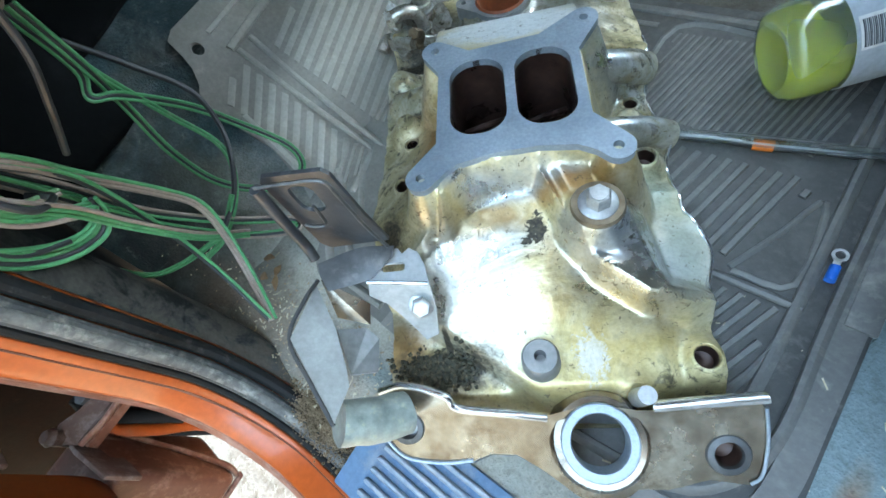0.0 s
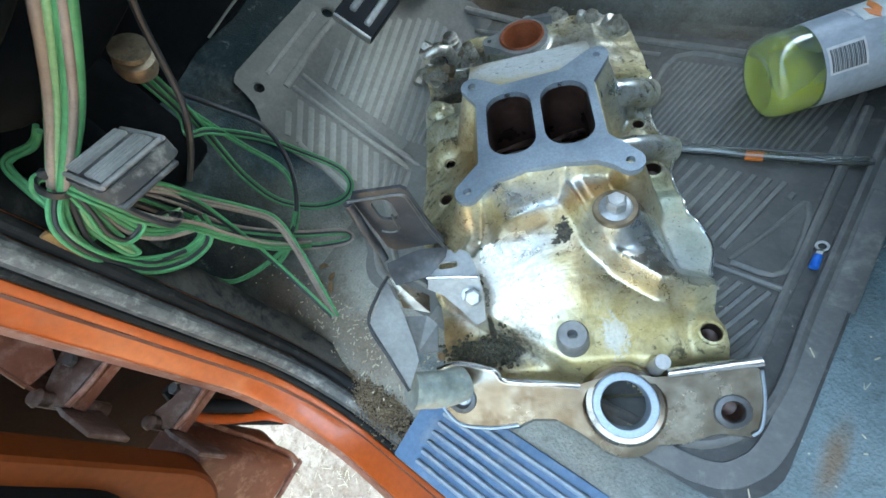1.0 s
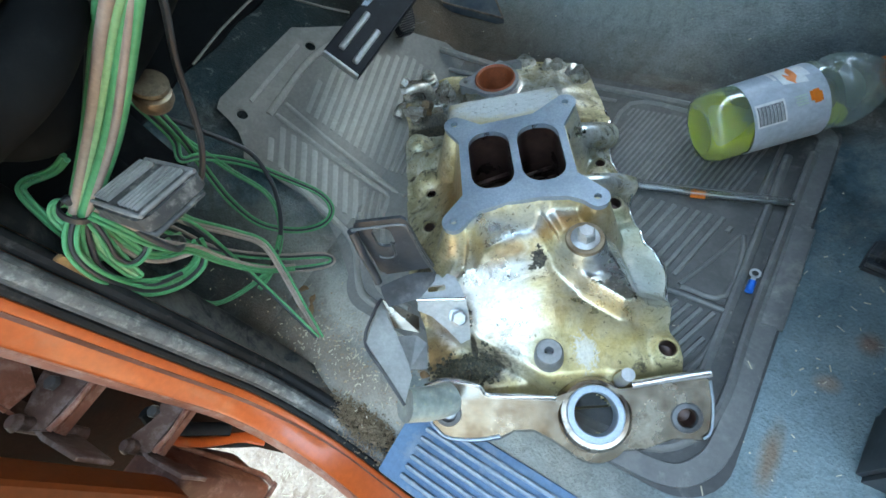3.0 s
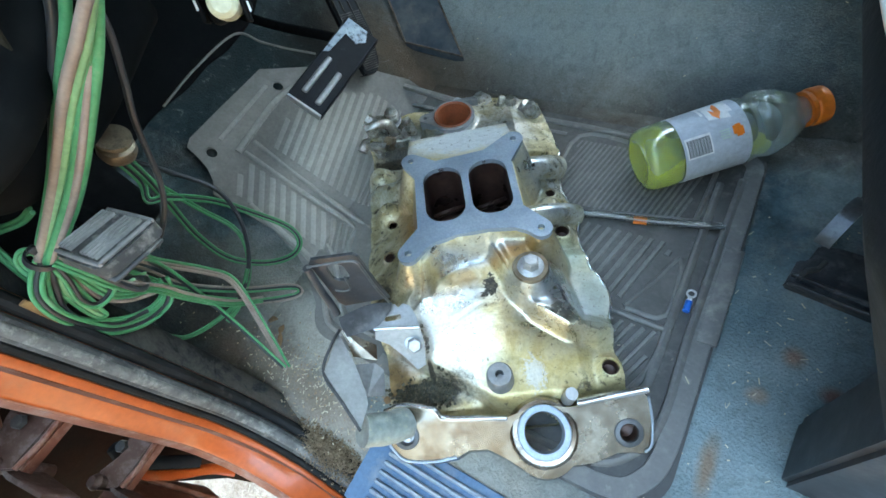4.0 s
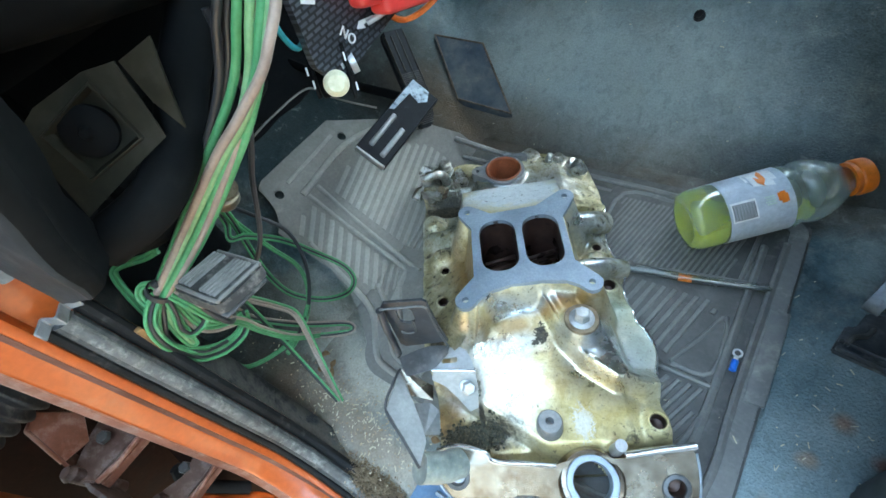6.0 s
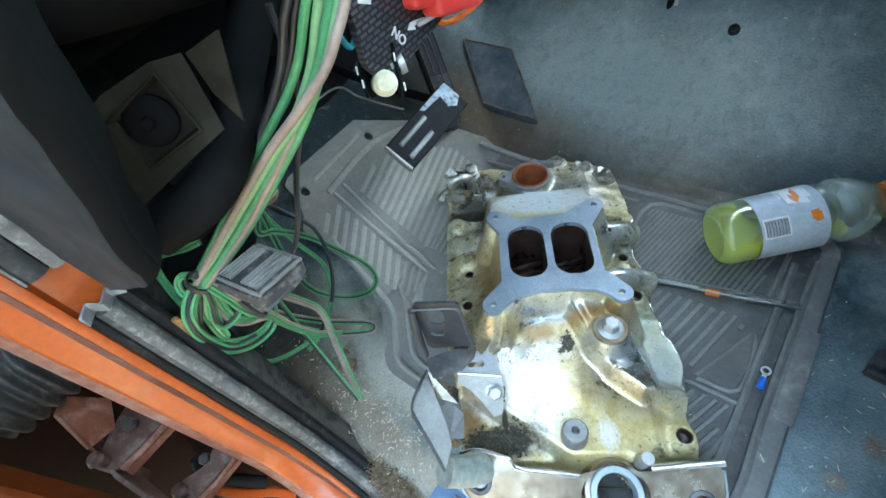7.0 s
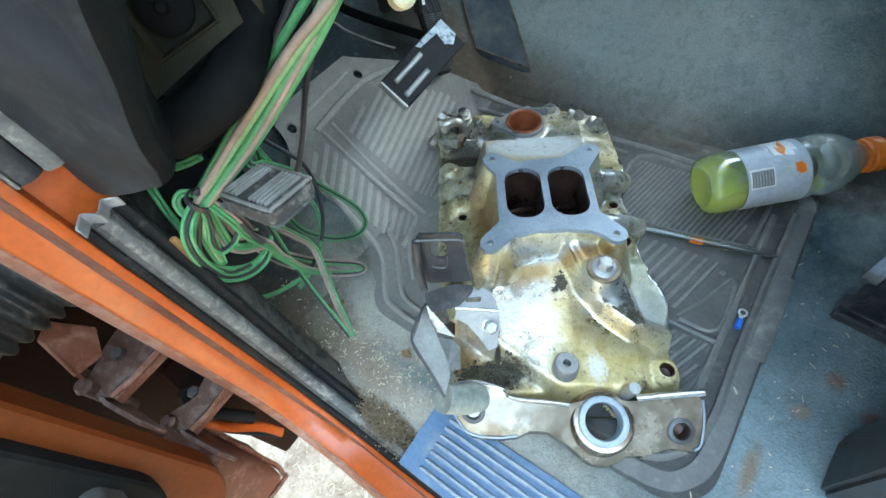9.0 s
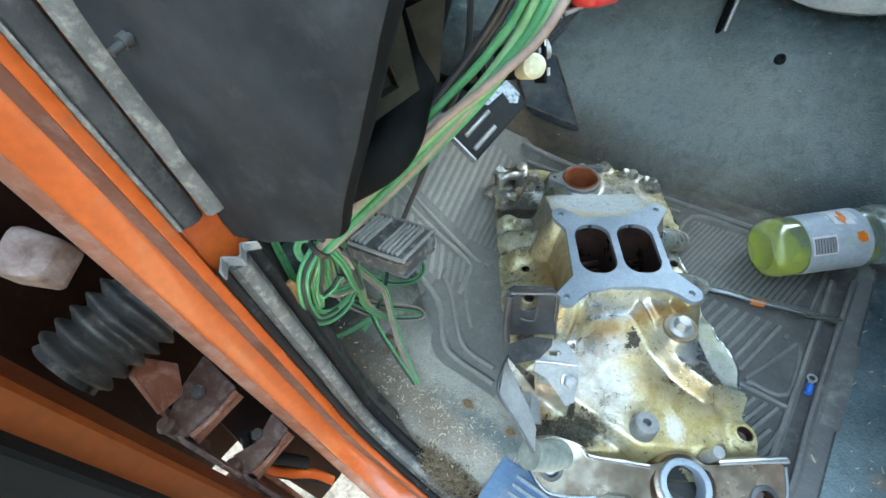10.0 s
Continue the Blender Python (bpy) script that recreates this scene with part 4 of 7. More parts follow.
tagged(part("pillar_tongue", bm, ORANGE), "orange folded tongue at the foot of the hinge pillar", "tongue")
# a black bar along either side of the tongue
for dx, dz in ((-0.010, 0.020), (0.002, -0.020)):
    bm = bmesh.new()
    tube(bm, [(-0.356 + dx, -0.138, 0.046 + dz), (-0.348 + dx, -0.146, 0.026 + dz), (-0.336 + dx, -0.136, -0.002 + dz), (-0.322 + dx, -0.122, -0.034 + dz)], 0.0075, 10, 8, True, 0.6)
    tagged(part("black_bar", bm, BLACK_RUBBER), "black bar beside the orange tongue at the foot of the hinge pillar", "cable")


# ---- dash end, air-vent plate and under-dash clutter ----
def build_dash():
    root = thing("dashboard", "dark dashboard with a sagging grey end cover", "dashboard")
    bm = bmesh.new()
    box(bm, (0.40, 1.50, 0.36), Matrix.Translation((-0.46, 0.74, 0.60)), 0.03, 3)
    # upper box stretched rearward out of view to shade the toe board
    box(bm, (0.58, 1.32, 0.26), Matrix.Translation((-0.370, 0.83, 0.70)), 0.03, 3)
    part("body", bm, BLACK_PLASTIC, root)
    # end cover: a slack sheet from the pillar to a rounded edge, and round it to the rear face
    nu, nv = 40, 30
    grid = []
    for i in range(nu):
        u = i / (nu - 1) * 1.45
        row = []
        for k in range(nv):
            v = k / (nv - 1)
            rise = 0.25 * v
            edge = Vector((-0.193 + 0.50 * rise, -0.030 + 0.18 * rise, 0.355 + rise))
            front = Vector((-0.305, -0.045, 0.315 + 0.345 * v))
            if u < 1:
                p = front.lerp(edge, u)
                p.y -= 0.010 * math.sin(math.pi * u) * (0.4 + v) - 0.010 * sstep(0.80, 1.0, u) * (1 - u)
            else:
                s = (u - 1) / 0.45
                p = edge + Vector((0.003 * math.sin(math.pi * min(1.0, 2 * s)) - 0.040 * max(0.0, s - 0.4), (0.013 + 0.03 * rise) * min(1.0, 2 * s) + 0.020 * max(0.0, s - 0.5), 0.004 * s))
            p += Vector((0.3, -0.8, 0.3)) * (0.004 * noise.noise(p * 22) + 0.0020 * noise.noise(p * 60))
            row.append(p)
        grid.append(row)

    def sheet(name, rows, mat, label):
        side = bmesh.new()
        grid = [[side.verts.new(p) for p in row] for row in rows]
        for a, b in zip(grid, grid[1:]):
            for k in range(nv - 1):
                side.faces.new((a[k], b[k], b[k + 1], a[k + 1]))
        r = bmesh.ops.extrude_face_region(side, geom=side.faces[:])["geom"]
        for v in r:
            if isinstance(v, bmesh.types.BMVert):
                v.co += Vector((-0.004, 0.003, 0.0))
        part(name, side, mat, root, label, 60)

    sheet("end_cover", grid[:29], DASH_GREY, "slack dark grey end cover")
    # same sheet past the edge, black to paint the side turned from the light
    sheet("rear_turn_shaded", grid[28:], BLACK_PLASTIC, "rear turn of the end cover, blackened for shade")
    bm = bmesh.new()
    cyl(bm, (-0.248, -0.038, 0.450), (-0.2465, -0.049, 0.4485), 0.0017, n=12)
    cyl(bm, (-0.248, -0.040, 0.450), (-0.2476, -0.0435, 0.4495), 0.0030, n=14)
    part("clip", bm, DARK_STEEL, root)
    # black box added against the firewall to darken the carpet under the dash
    bm = bmesh.new()
    box(bm, (0.19, 0.13, 0.34), Matrix.Translation((-0.565, 0.026, 0.29)), 0.02, 3)
    part("shade_box", bm, BLACK_PLASTIC, root)
    # ducts under the dash
    bm = bmesh.new()
    tube(bm, [(-0.275, 0.004, 0.338), (-0.266, 0.022, 0.328), (-0.266, 0.073, 0.331), (-0.303, 0.154, 0.341)], 0.0175, 14)
    part("duct", bm, BLACK_PLASTIC, root)
    bm = bmesh.new()
    tube(bm, [(-0.222, -0.006, 0.356), (-0.204, 0.026, 0.364), (-0.214, 0.058, 0.374), (-0.226, 0.090, 0.395), (-0.236, 0.135, 0.425)], 0.0135, 14)
    part("duct", bm, BLACK_PLASTIC, root)
    bm = bmesh.new()
    tube(bm, [(-0.225, 0.010, 0.480), (-0.215, 0.030, 0.474), (-0.215, 0.060, 0.466), (-0.235, 0.12, 0.45)], 0.028, 14)
    part("duct", bm, BLACK_PLASTIC, root)


build_dash()


def build_vent_plate():
    # local x runs inboard, y up, z towards the door opening
    m = Matrix.Translation((-0.205, 0.045, 0.395)) @ Matrix(((0.530, -0.257, 0.808), (0.848, 0.161, -0.505), (0.0, 0.953, 0.303))).to_4x4()
    root = thing("vent_plate", "dull olive metal plate with a round black plug", "metal plate", m)
    outer = [(-0.0445, 0.0200), (-0.0446, 0.0012), (-0.0463, -0.0252), (-0.0125, -0.0147), (0.0100, -0.0085), (0.0122, 0.0291), (-0.0026, 0.0310), (-0.030, 0.0270)]
    inner = [(-0.0356, 0.0158), (-0.0324, -0.0111), (0.0010, -0.0043), (-0.0023, 0.0263)]
    mid = [(sum(p[0] for p in inner) / 4, sum(p[1] for p in inner) / 4)] * 4
    bm = bmesh.new()
    fill(bm, [outer, inner], -0.001, 0.001)
    part("rim", bm, OLIVE, root)
    # raised bead and the dish inside it
    bm = bmesh.new()
    rings = [[bm.verts.new((cx + (x - cx) * s, cy + (y - cy) * s, z)) for (x, y), (cx, cy) in zip(inner, mid)] for s, z in ((1.04, 0.0008), (1.00, 0.0032), (0.94, 0.0034), (0.88, -0.0030), (0.84, -0.0042))]
    for p, q in zip(rings, rings[1:]):
        for k in range(4):
            bm.faces.new((p[k], q[k], q[(k + 1) % 4], p[(k + 1) % 4]))
    bm.faces.new(rings[-1])
    part("dish", bm, OLIVE, root, "", 20)
    bm = bmesh.new()
    lathe(bm, [(0, 0.0045), (0.0022, 0.0042), (0.0035, 0.0015), (0.0100, 0.0010), (0.0125, -0.0010), (0.0128, -0.005)], 28, Matrix.Translation((-0.0185, 0.0085, 0.0)))
    part("plug", bm, BLACK_PLASTIC, root, "round black plug")
    bm = bmesh.new()
    plate_between(bm, [(0.0143, 0.0282, 0.002), (0.0336, 0.0310, 0.008), (0.0268, 0.0110, 0.006), (0.0204, -0.0089, 0.002), (0.0153, 0.0078, 0.0015)], 0.0015)
    part("flap", bm, OLIVE, root, "bent flap of the plate")


build_vent_plate()


def build_switch():
    root = thing("switch", "ivory push knob in a black switch with white marks", "switch", look((-0.196, 0.156, 0.345), (0.04, 0.0, 0.48)) @ pose(0, 0, 0, 0, 180, 0) @ Matrix.Scale(0.86, 4))
    bm = bmesh.new()
    lathe(bm, [(0, 0.014), (0.006, 0.014), (0.0092, 0.0115), (0.0098, 0.006), (0.0098, -0.012), (0, -0.012)], 28)
    part("knob", bm, NYLON, root)
    bm = bmesh.new()
    box(bm, (0.003, 0.040, 0.020), pose(0.0125, 0.004, -0.004, 0, 0, -12), 0.001, 1)
    box(bm, (0.003, 0.026, 0.020), pose(-0.0135, 0.008, -0.006, 0, 0, -12), 0.001, 1)
    box(bm, (0.028, 0.026, 0.028), pose(0, 0.006, -0.024), 0.003)
    part("housing", bm, BLACK_PLASTIC, root)
    bm = bmesh.new()
    cyl(bm, (0.016, 0.008, -0.008), (0.021, 0.008, -0.008), 0.008, n=18)
    part("nut", bm, STEEL, root)
    for x, y in ((0.0145, 0.014), (0.013, -0.008), (-0.0152, 0.016), (-0.0152, 0.006)):
        bm = bmesh.new()
        box(bm, (0.0012, 0.006, 0.004), pose(x, y, 0.0045, 0, 0, -12))
        part("mark", bm, WHITE, root)


build_switch()


def build_gauge_panel():
    # local x runs inboard, y up, z rearward
    m = Matrix.Translation((-0.193, 0.167, 0.364)) @ Matrix(((0, 0, 1), (1, 0, 0), (0, 1, 0))).to_4x4() @ Matrix.Scale(1.95, 4)
    root = thing("gauge_pod", "black woven-finish switch panel with white lettering and a red guard", "switch panel", m)
    bm = bmesh.new()
    fill(bm, [[(-0.0068, 0.060), (-0.0068, 0.028), (-0.0106, -0.0005), (-0.0071, -0.0069), (0.0005, -0.0096), (0.0317, -0.0051), (0.0478, 0.0010), (0.060, 0.060)]], -0.003, 0.0)
    part("face", bm, WEAVE, root)

    def word(text, x, y, size, turn):
        cu = bpy.data.curves.new("lettering", 'FONT')
        cu.body, cu.size, cu.extrude, cu.align_x, cu.align_y = text, size, 0.0002, 'CENTER', 'CENTER'
        tmp = new("lettering", cu)
        me = bpy.data.meshes.new_from_object(tmp)
        bpy.data.objects.remove(tmp)
        me.transform(pose(x, y, 0.0004, 0, 0, turn))
        me.materials.append(WHITE)
        ob = new("lettering", me)
        ob.parent = root
        tagged(ob, "white printed lettering")

    word("NO", 0.0058, 0.0004, 0.0045, -60)
    bm = bmesh.new()
    fill(bm, [[(0.0105, 0.0000), (0.0125, 0.0016), (0.0190, 0.0000), (0.0188, -0.0006), (0.0138, -0.0002), (0.0140, -0.0016)]], 0.0002, 0.0006)
    part("arrow", bm, WHITE, root)
    for x, y, w, hh, a in ((-0.0022, 0.0164, 0.0050, 0.0022, -30), (-0.0014, -0.0058, 0.0009, 0.0018, 0)):
        bm = bmesh.new()
        box(bm, (w, hh, 0.0004), pose(x, y, 0.0004, 0, 0, a))
        part("print_mark", bm, WHITE, root)
    bm = bmesh.new()
    tube(bm, [(0.0150, -0.0004, 0.001), (0.020, 0.0, 0.004), (0.026, 0.001, 0.006)], 0.0010, 8)
    part("toggle", bm, STEEL, root)
    bm = bmesh.new()
    box(bm, (0.024, 0.012, 0.010), pose(0.0300, 0.0030, 0.006, 0, 0, -18), 0.003, 3)
    box(bm, (0.018, 0.014, 0.008), pose(0.0200, 0.0110, 0.005, 0, 0, -18), 0.003, 3)
    part("guard", bm, RED, root, "red guard cover")


build_gauge_panel()


def loose_wire(name, label, pts, r, mat, n=8):
    bm = bmesh.new()
    tube(bm, pts, r, n)
    return tagged(part(name, bm, mat), label, "wire")


loose_wire("orange_wire", "bright orange wire looping under the dash", [(-0.190, 0.175, 0.46), (-0.225, 0.240, 0.355), (-0.258, 0.300, 0.306), (-0.225, 0.325, 0.325), (-0.185, 0.320, 0.385), (-0.15, 0.31, 0.46)], 0.0026, WIRE_ORANGE)
loose_wire("teal_wire", "thin teal wire hanging behind the switch", [(-0.16, 0.12, 0.46), (-0.19, 0.135, 0.39), (-0.215, 0.165, 0.375), (-0.26, 0.23, 0.42), (-0.28, 0.27, 0.5)], 0.0018, WIRE_TEAL)
loose_wire("teal_wire", "cut end of a thin teal wire", [(-0.12, 0.33, 0.48), (-0.17, 0.345, 0.39), (-0.188, 0.358, 0.352)], 0.0018, WIRE_TEAL)

# ---- rubber floor mat ----
def mat_z(x, y):
    toe = max(0.0, (-0.352 - x) * 0.85)
    return 0.0015 + toe + 0.10 * max(0.0, y - 0.425)


def on_mat(co):
    return Vector((co.x, co.y, co.z + mat_z(co.x, co.y)))


def strips_of(x0, x1, y0, y1, angle, pitch, width, cut=lambda x, y: True):
    """Slanting rib segments inside a rectangle: (centre x, centre y, length)."""
    out = []
    d = Vector((math.cos(radians(angle)), math.sin(radians(angle))))
    x = x0 - 0.1
    while x < x1 + 0.1:
        pts = [(x + (y - y0) / math.tan(radians(angle)), y) for y in [y0 + (y1 - y0) * k / 40 for k in range(41)]]
        ins = [p for p in pts if x0 <= p[0] <= x1 and cut(*p)]
        if len(ins) > 3:
            a, b = ins[0], ins[-1]
            out.append(((a[0] + b[0]) / 2, (a[1] + b[1]) / 2, math.hypot(b[0] - a[0], b[1] - a[1])))
        x += pitch
    return out


def build_mat():
    root = thing("floor_mat", "dusty grey ribbed rubber floor mat", "floor mat")
    # base sheet
    outline = (arc(0.072, 0.415, 0.028, 0, 90, 6) + [(-0.10, 0.446), (-0.25, 0.450), (-0.38, 0.446), (-0.44, 0.41), (-0.50, 0.325), (-0.508, 0.315), (-0.512, 0.18)]
               + [(-0.508, 0.168), (-0.492, 0.164), (-0.482, 0.160), (-0.470, 0.150), (-0.462, 0.136), (-0.40, 0.140), (-0.365, 0.128)] + arc(-0.262, 0.100, 0.045, 200, 262, 6)
               + [(-0.20, 0.054), (-0.10, 0.044), (0.0, 0.042)] + arc(0.058, 0.085, 0.042, 270, 360, 8))
    dense = []
    for (xa, ya), (xb, yb) in zip(outline, outline[1:] + outline[:1]):
        k = max(1, int(math.hypot(xb - xa, yb - ya) / 0.02))
        dense += [(xa + (xb - xa) * i / k, ya + (yb - ya) * i / k) for i in range(k)]
    bm = bmesh.new()
    fill(bm, [dense, circle(-0.484, 0.310, 0.006, 14), circle(-0.489, 0.180, 0.006, 14)], 0.0, 0.003)
    for i in range(12):
        bmesh.ops.bisect_plane(bm, geom=bm.verts[:] + bm.edges[:] + bm.faces[:], plane_co=(-0.352 - 0.012 * i, 0, 0), plane_no=(1, 0, 0))
    for v in bm.verts:
        v.co = on_mat(v.co)
        v.co.z += 0.0008 * noise.noise(Vector((v.co.x * 14, v.co.y * 14, 5)))
    part("sheet", bm, RUBBER_MAT_SHADED, root)

    def ribs(segs, angle, width, h=0.0032):
        for cx, cy, ln in segs:
            bm = bmesh.new()
            n = max(2, int(ln / 0.02))
            prof = [(-width / 2, 0.002), (-width * 0.28, 0.002 + h), (width * 0.28, 0.002 + h), (width / 2, 0.002)]
            dx, dy = math.cos(radians(angle)), math.sin(radians(angle))
            rows = []
            for i in range(n + 1):
                s = (i / n - 0.5) * ln
                row = []
                for w, z in prof:
                    x, y = cx + dx * s - dy * w, cy + dy * s + dx * w
                    row.append(bm.verts.new(on_mat(Vector((x, y, z)))))
                rows.append(row)
            for a, b in zip(rows, rows[1:]):
                for k in range(3):
                    bm.faces.new((a[k], b[k], b[k + 1], a[k + 1]))
            bm.faces.new(rows[0])
            bm.faces.new(rows[-1][::-1])
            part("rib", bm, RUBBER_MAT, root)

    ribs(strips_of(-0.100, 0.048, 0.316, 0.410, 77, 0.0058, 0.0034, lambda x, y: x < 0.048 - (0.41 - y) * 0.12), 77, 0.0038)
    ribs(strips_of(-0.056, 0.040, 0.215, 0.296, 75, 0.0110, 0.005, lambda x, y: x < 0.008 + (y - 0.215) * 0.45), 75, 0.0066)
    ribs(strips_of(-0.010, 0.052, 0.120, 0.198, 68, 0.0100, 0.005), 68, 0.0056)
    ribs(strips_of(-0.455, -0.265, 0.232, 0.400, 102, 0.0092, 0.005, lambda x, y: y < 0.395 - max(0, -0.40 - x) * 1.2), 102, 0.0052)
    ribs(strips_of(-0.455, -0.318, 0.140, 0.196, 116, 0.0118, 0.007, lambda x, y: y > 0.150), 116, 0.0062)

    def frame_ridge(pts, r=0.0042):
        bm = bmesh.new()
        tube(bm, [on_mat(Vector((x, y, 0.0035))) for x, y in pts], r, 8, 4, True, 0.8)
        part("ridge", bm, RUBBER_MAT, root)

    # ridges that frame the panels
    frame_ridge([(0.082, 0.395), (0.080, 0.30), (0.079, 0.20), (0.080, 0.13), (0.070, 0.094), (0.04, 0.068), (-0.03, 0.062)], 0.0048)
    frame_ridge([(0.063, 0.385), (0.062, 0.30), (0.061, 0.20), (0.058, 0.13), (0.045, 0.098), (0.01, 0.088)], 0.0045)
    frame_ridge([(0.056, 0.40), (0.052, 0.33)], 0.003)
    frame_ridge([(-0.107, 0.33), (-0.103, 0.416), (-0.03, 0.418), (0.052, 0.412)], 0.0036)
    frame_ridge([(0.018, 0.214), (0.036, 0.25), (0.052, 0.283), (0.055, 0.218), (0.02, 0.212)], 0.0024)
    frame_ridge([(-0.06, 0.207), (0.0, 0.206), (0.064, 0.204)], 0.0036)
    frame_ridge([(0.062, 0.198), (0.056, 0.16), (0.040, 0.115)], 0.003)
    frame_ridge([(-0.05, 0.312), (0.0, 0.322), (0.06, 0.332)], 0.003)
    frame_ridge([(-0.465, 0.224), (-0.40, 0.217), (-0.322, 0.208), (-0.300, 0.205)], 0.0036)
    frame_ridge([(-0.465, 0.205), (-0.40, 0.203), (-0.330, 0.199), (-0.318, 0.185), (-0.308, 0.146)], 0.0036)
    frame_ridge([(-0.470, 0.20), (-0.474, 0.30), (-0.455, 0.38)], 0.0045)
    frame_ridge([(-0.49, 0.20), (-0.492, 0.30)], 0.0028)
    frame_ridge([(-0.43, 0.150), (-0.370, 0.138), (-0.325, 0.122), (-0.285, 0.082), (-0.262, 0.070), (-0.20, 0.066)], 0.0048)
    frame_ridge([(-0.345, 0.160), (-0.315, 0.140), (-0.272, 0.098), (-0.25, 0.085), (-0.21, 0.082)], 0.0042)
    frame_ridge([(-0.318, 0.176), (-0.29, 0.140), (-0.262, 0.112)], 0.0038)
    frame_ridge([(-0.38, 0.432), (-0.25, 0.436), (-0.10, 0.432), (0.05, 0.424)], 0.0055)
    frame_ridge([(-0.36, 0.415), (-0.25, 0.418), (-0.12, 0.416)], 0.0038)
    # flat outer rim
    def ribbon(pts, width, z0, z1):
        line = spline([(x, y, 0) for x, y in pts], 6)
        bm = bmesh.new()
        rows = []
        for i, p in enumerate(line):
            d = (line[min(i + 1, len(line) - 1)] - line[max(i - 1, 0)]).normalized()
            o = Vector((-d.y, d.x, 0)) * width / 2
            rows.append([bm.verts.new(on_mat(Vector((q.x, q.y, z)))) for q, z in ((p - o, z0), (p - o * 0.94, z1), (p + o * 0.94, z1), (p + o, z0))])
        for a, b in zip(rows, rows[1:]):
            for k in range(3):
                bm.faces.new((a[k], b[k], b[k + 1], a[k + 1]))
        bm.faces.new(rows[0])
        bm.faces.new(rows[-1][::-1])
        part("rim", bm, RUBBER_MAT, root)

    ribbon([(0.060, 0.432), (0.086, 0.42), (0.0895, 0.395), (0.0895, 0.30), (0.0895, 0.16), (0.0885, 0.10), (0.080, 0.072), (0.058, 0.0555), (0.0, 0.0525), (-0.10, 0.053), (-0.19, 0.061)], 0.017, 0.002, 0.0048)
    # thick maker's block on the rim
    bm = bmesh.new()
    box(bm, (0.017, 0.105, 0.004), Matrix.Translation((0.0935, 0.256, 0.0052)), 0.0015)
    part("rim_block", bm, RUBBER_MAT, root)


build_mat()


# ---- intake manifold ----
MAN = pose(-0.0515, 0.0834, 0.005, 0, 7, 35.5)


def seg_dist(a, b, p, q):
    dx, dy = q[0] - p[0], q[1] - p[1]
    t = min(1.0, max(0.0, ((a - p[0]) * dx + (b - p[1]) * dy) / (dx * dx + dy * dy)))
    return math.hypot(a - p[0] - t * dx, b - p[1] - t * dy), t


def bump(a, b, ca, cb, r, h, base):
    d = math.hypot(a - ca, b - cb)
    return base + h * (1 - sstep(r * 0.75, r, d)) if d < r else -1.0


# crest lines of the rear deck, as across, along and height; RIM_R is where the wide runner to the right turns down
CREST_R = ((0.010, 0.113, 0.090), (0.014, 0.104, 0.088), (0.029, 0.068, 0.085), (0.042, 0.0515, 0.081), (0.066, 0.034, 0.072), (0.090, 0.029, 0.061), (0.113, 0.033, 0.048))
CREST_L = ((0.010, 0.113, 0.090), (-0.010, 0.1125, 0.090), (-0.033, 0.107, 0.087), (-0.051, 0.097, 0.082), (-0.063, 0.087, 0.076), (-0.078, 0.072, 0.062), (-0.118, 0.045, 0.036))
RIM_R = ((0.050, 0.120, 0.0), (0.058, 0.098, 0.0), (0.0645, 0.0700, 0.0), (0.0695, 0.050, 0.0), (0.078, 0.036, 0.0), (0.108, 0.036, 0.0))
RUNNERS = (((0.046, 0.158), (0.110, 0.166), 0.072, 0.048, 0.014), ((0.050, 0.221), (0.104, 0.237), 0.080, 0.052, 0.015),
           ((-0.046, 0.150), (-0.108, 0.140), 0.070, 0.042, 0.018), ((-0.048, 0.228), (-0.104, 0.252), 0.072, 0.044, 0.020))
HOLES = ((0.096, -0.052, 0.0072), (-0.086, -0.034, 0.0066), (0.095, 0.0, 0.0070), (0.089, 0.147, 0.0072), (0.089, 0.201, 0.0052), (-0.089, 0.192, 0.0052), (-0.091, 0.140, 0.0058))


def crest(a, b, line):
    """Signed distance from a crest line (plus on its forward side) and the crest's height there."""
    best = (9.0, 0.0)
    for p, q in zip(line, line[1:]):
        d, t = seg_dist(a, b, p, q)
        if d < abs(best[0]):
            turn = (q[0] - p[0]) * (b - p[1]) - (q[1] - p[1]) * (a - p[0])
            best = (d if turn > 0 else -d, p[2] + (q[2] - p[2]) * t)
    return best


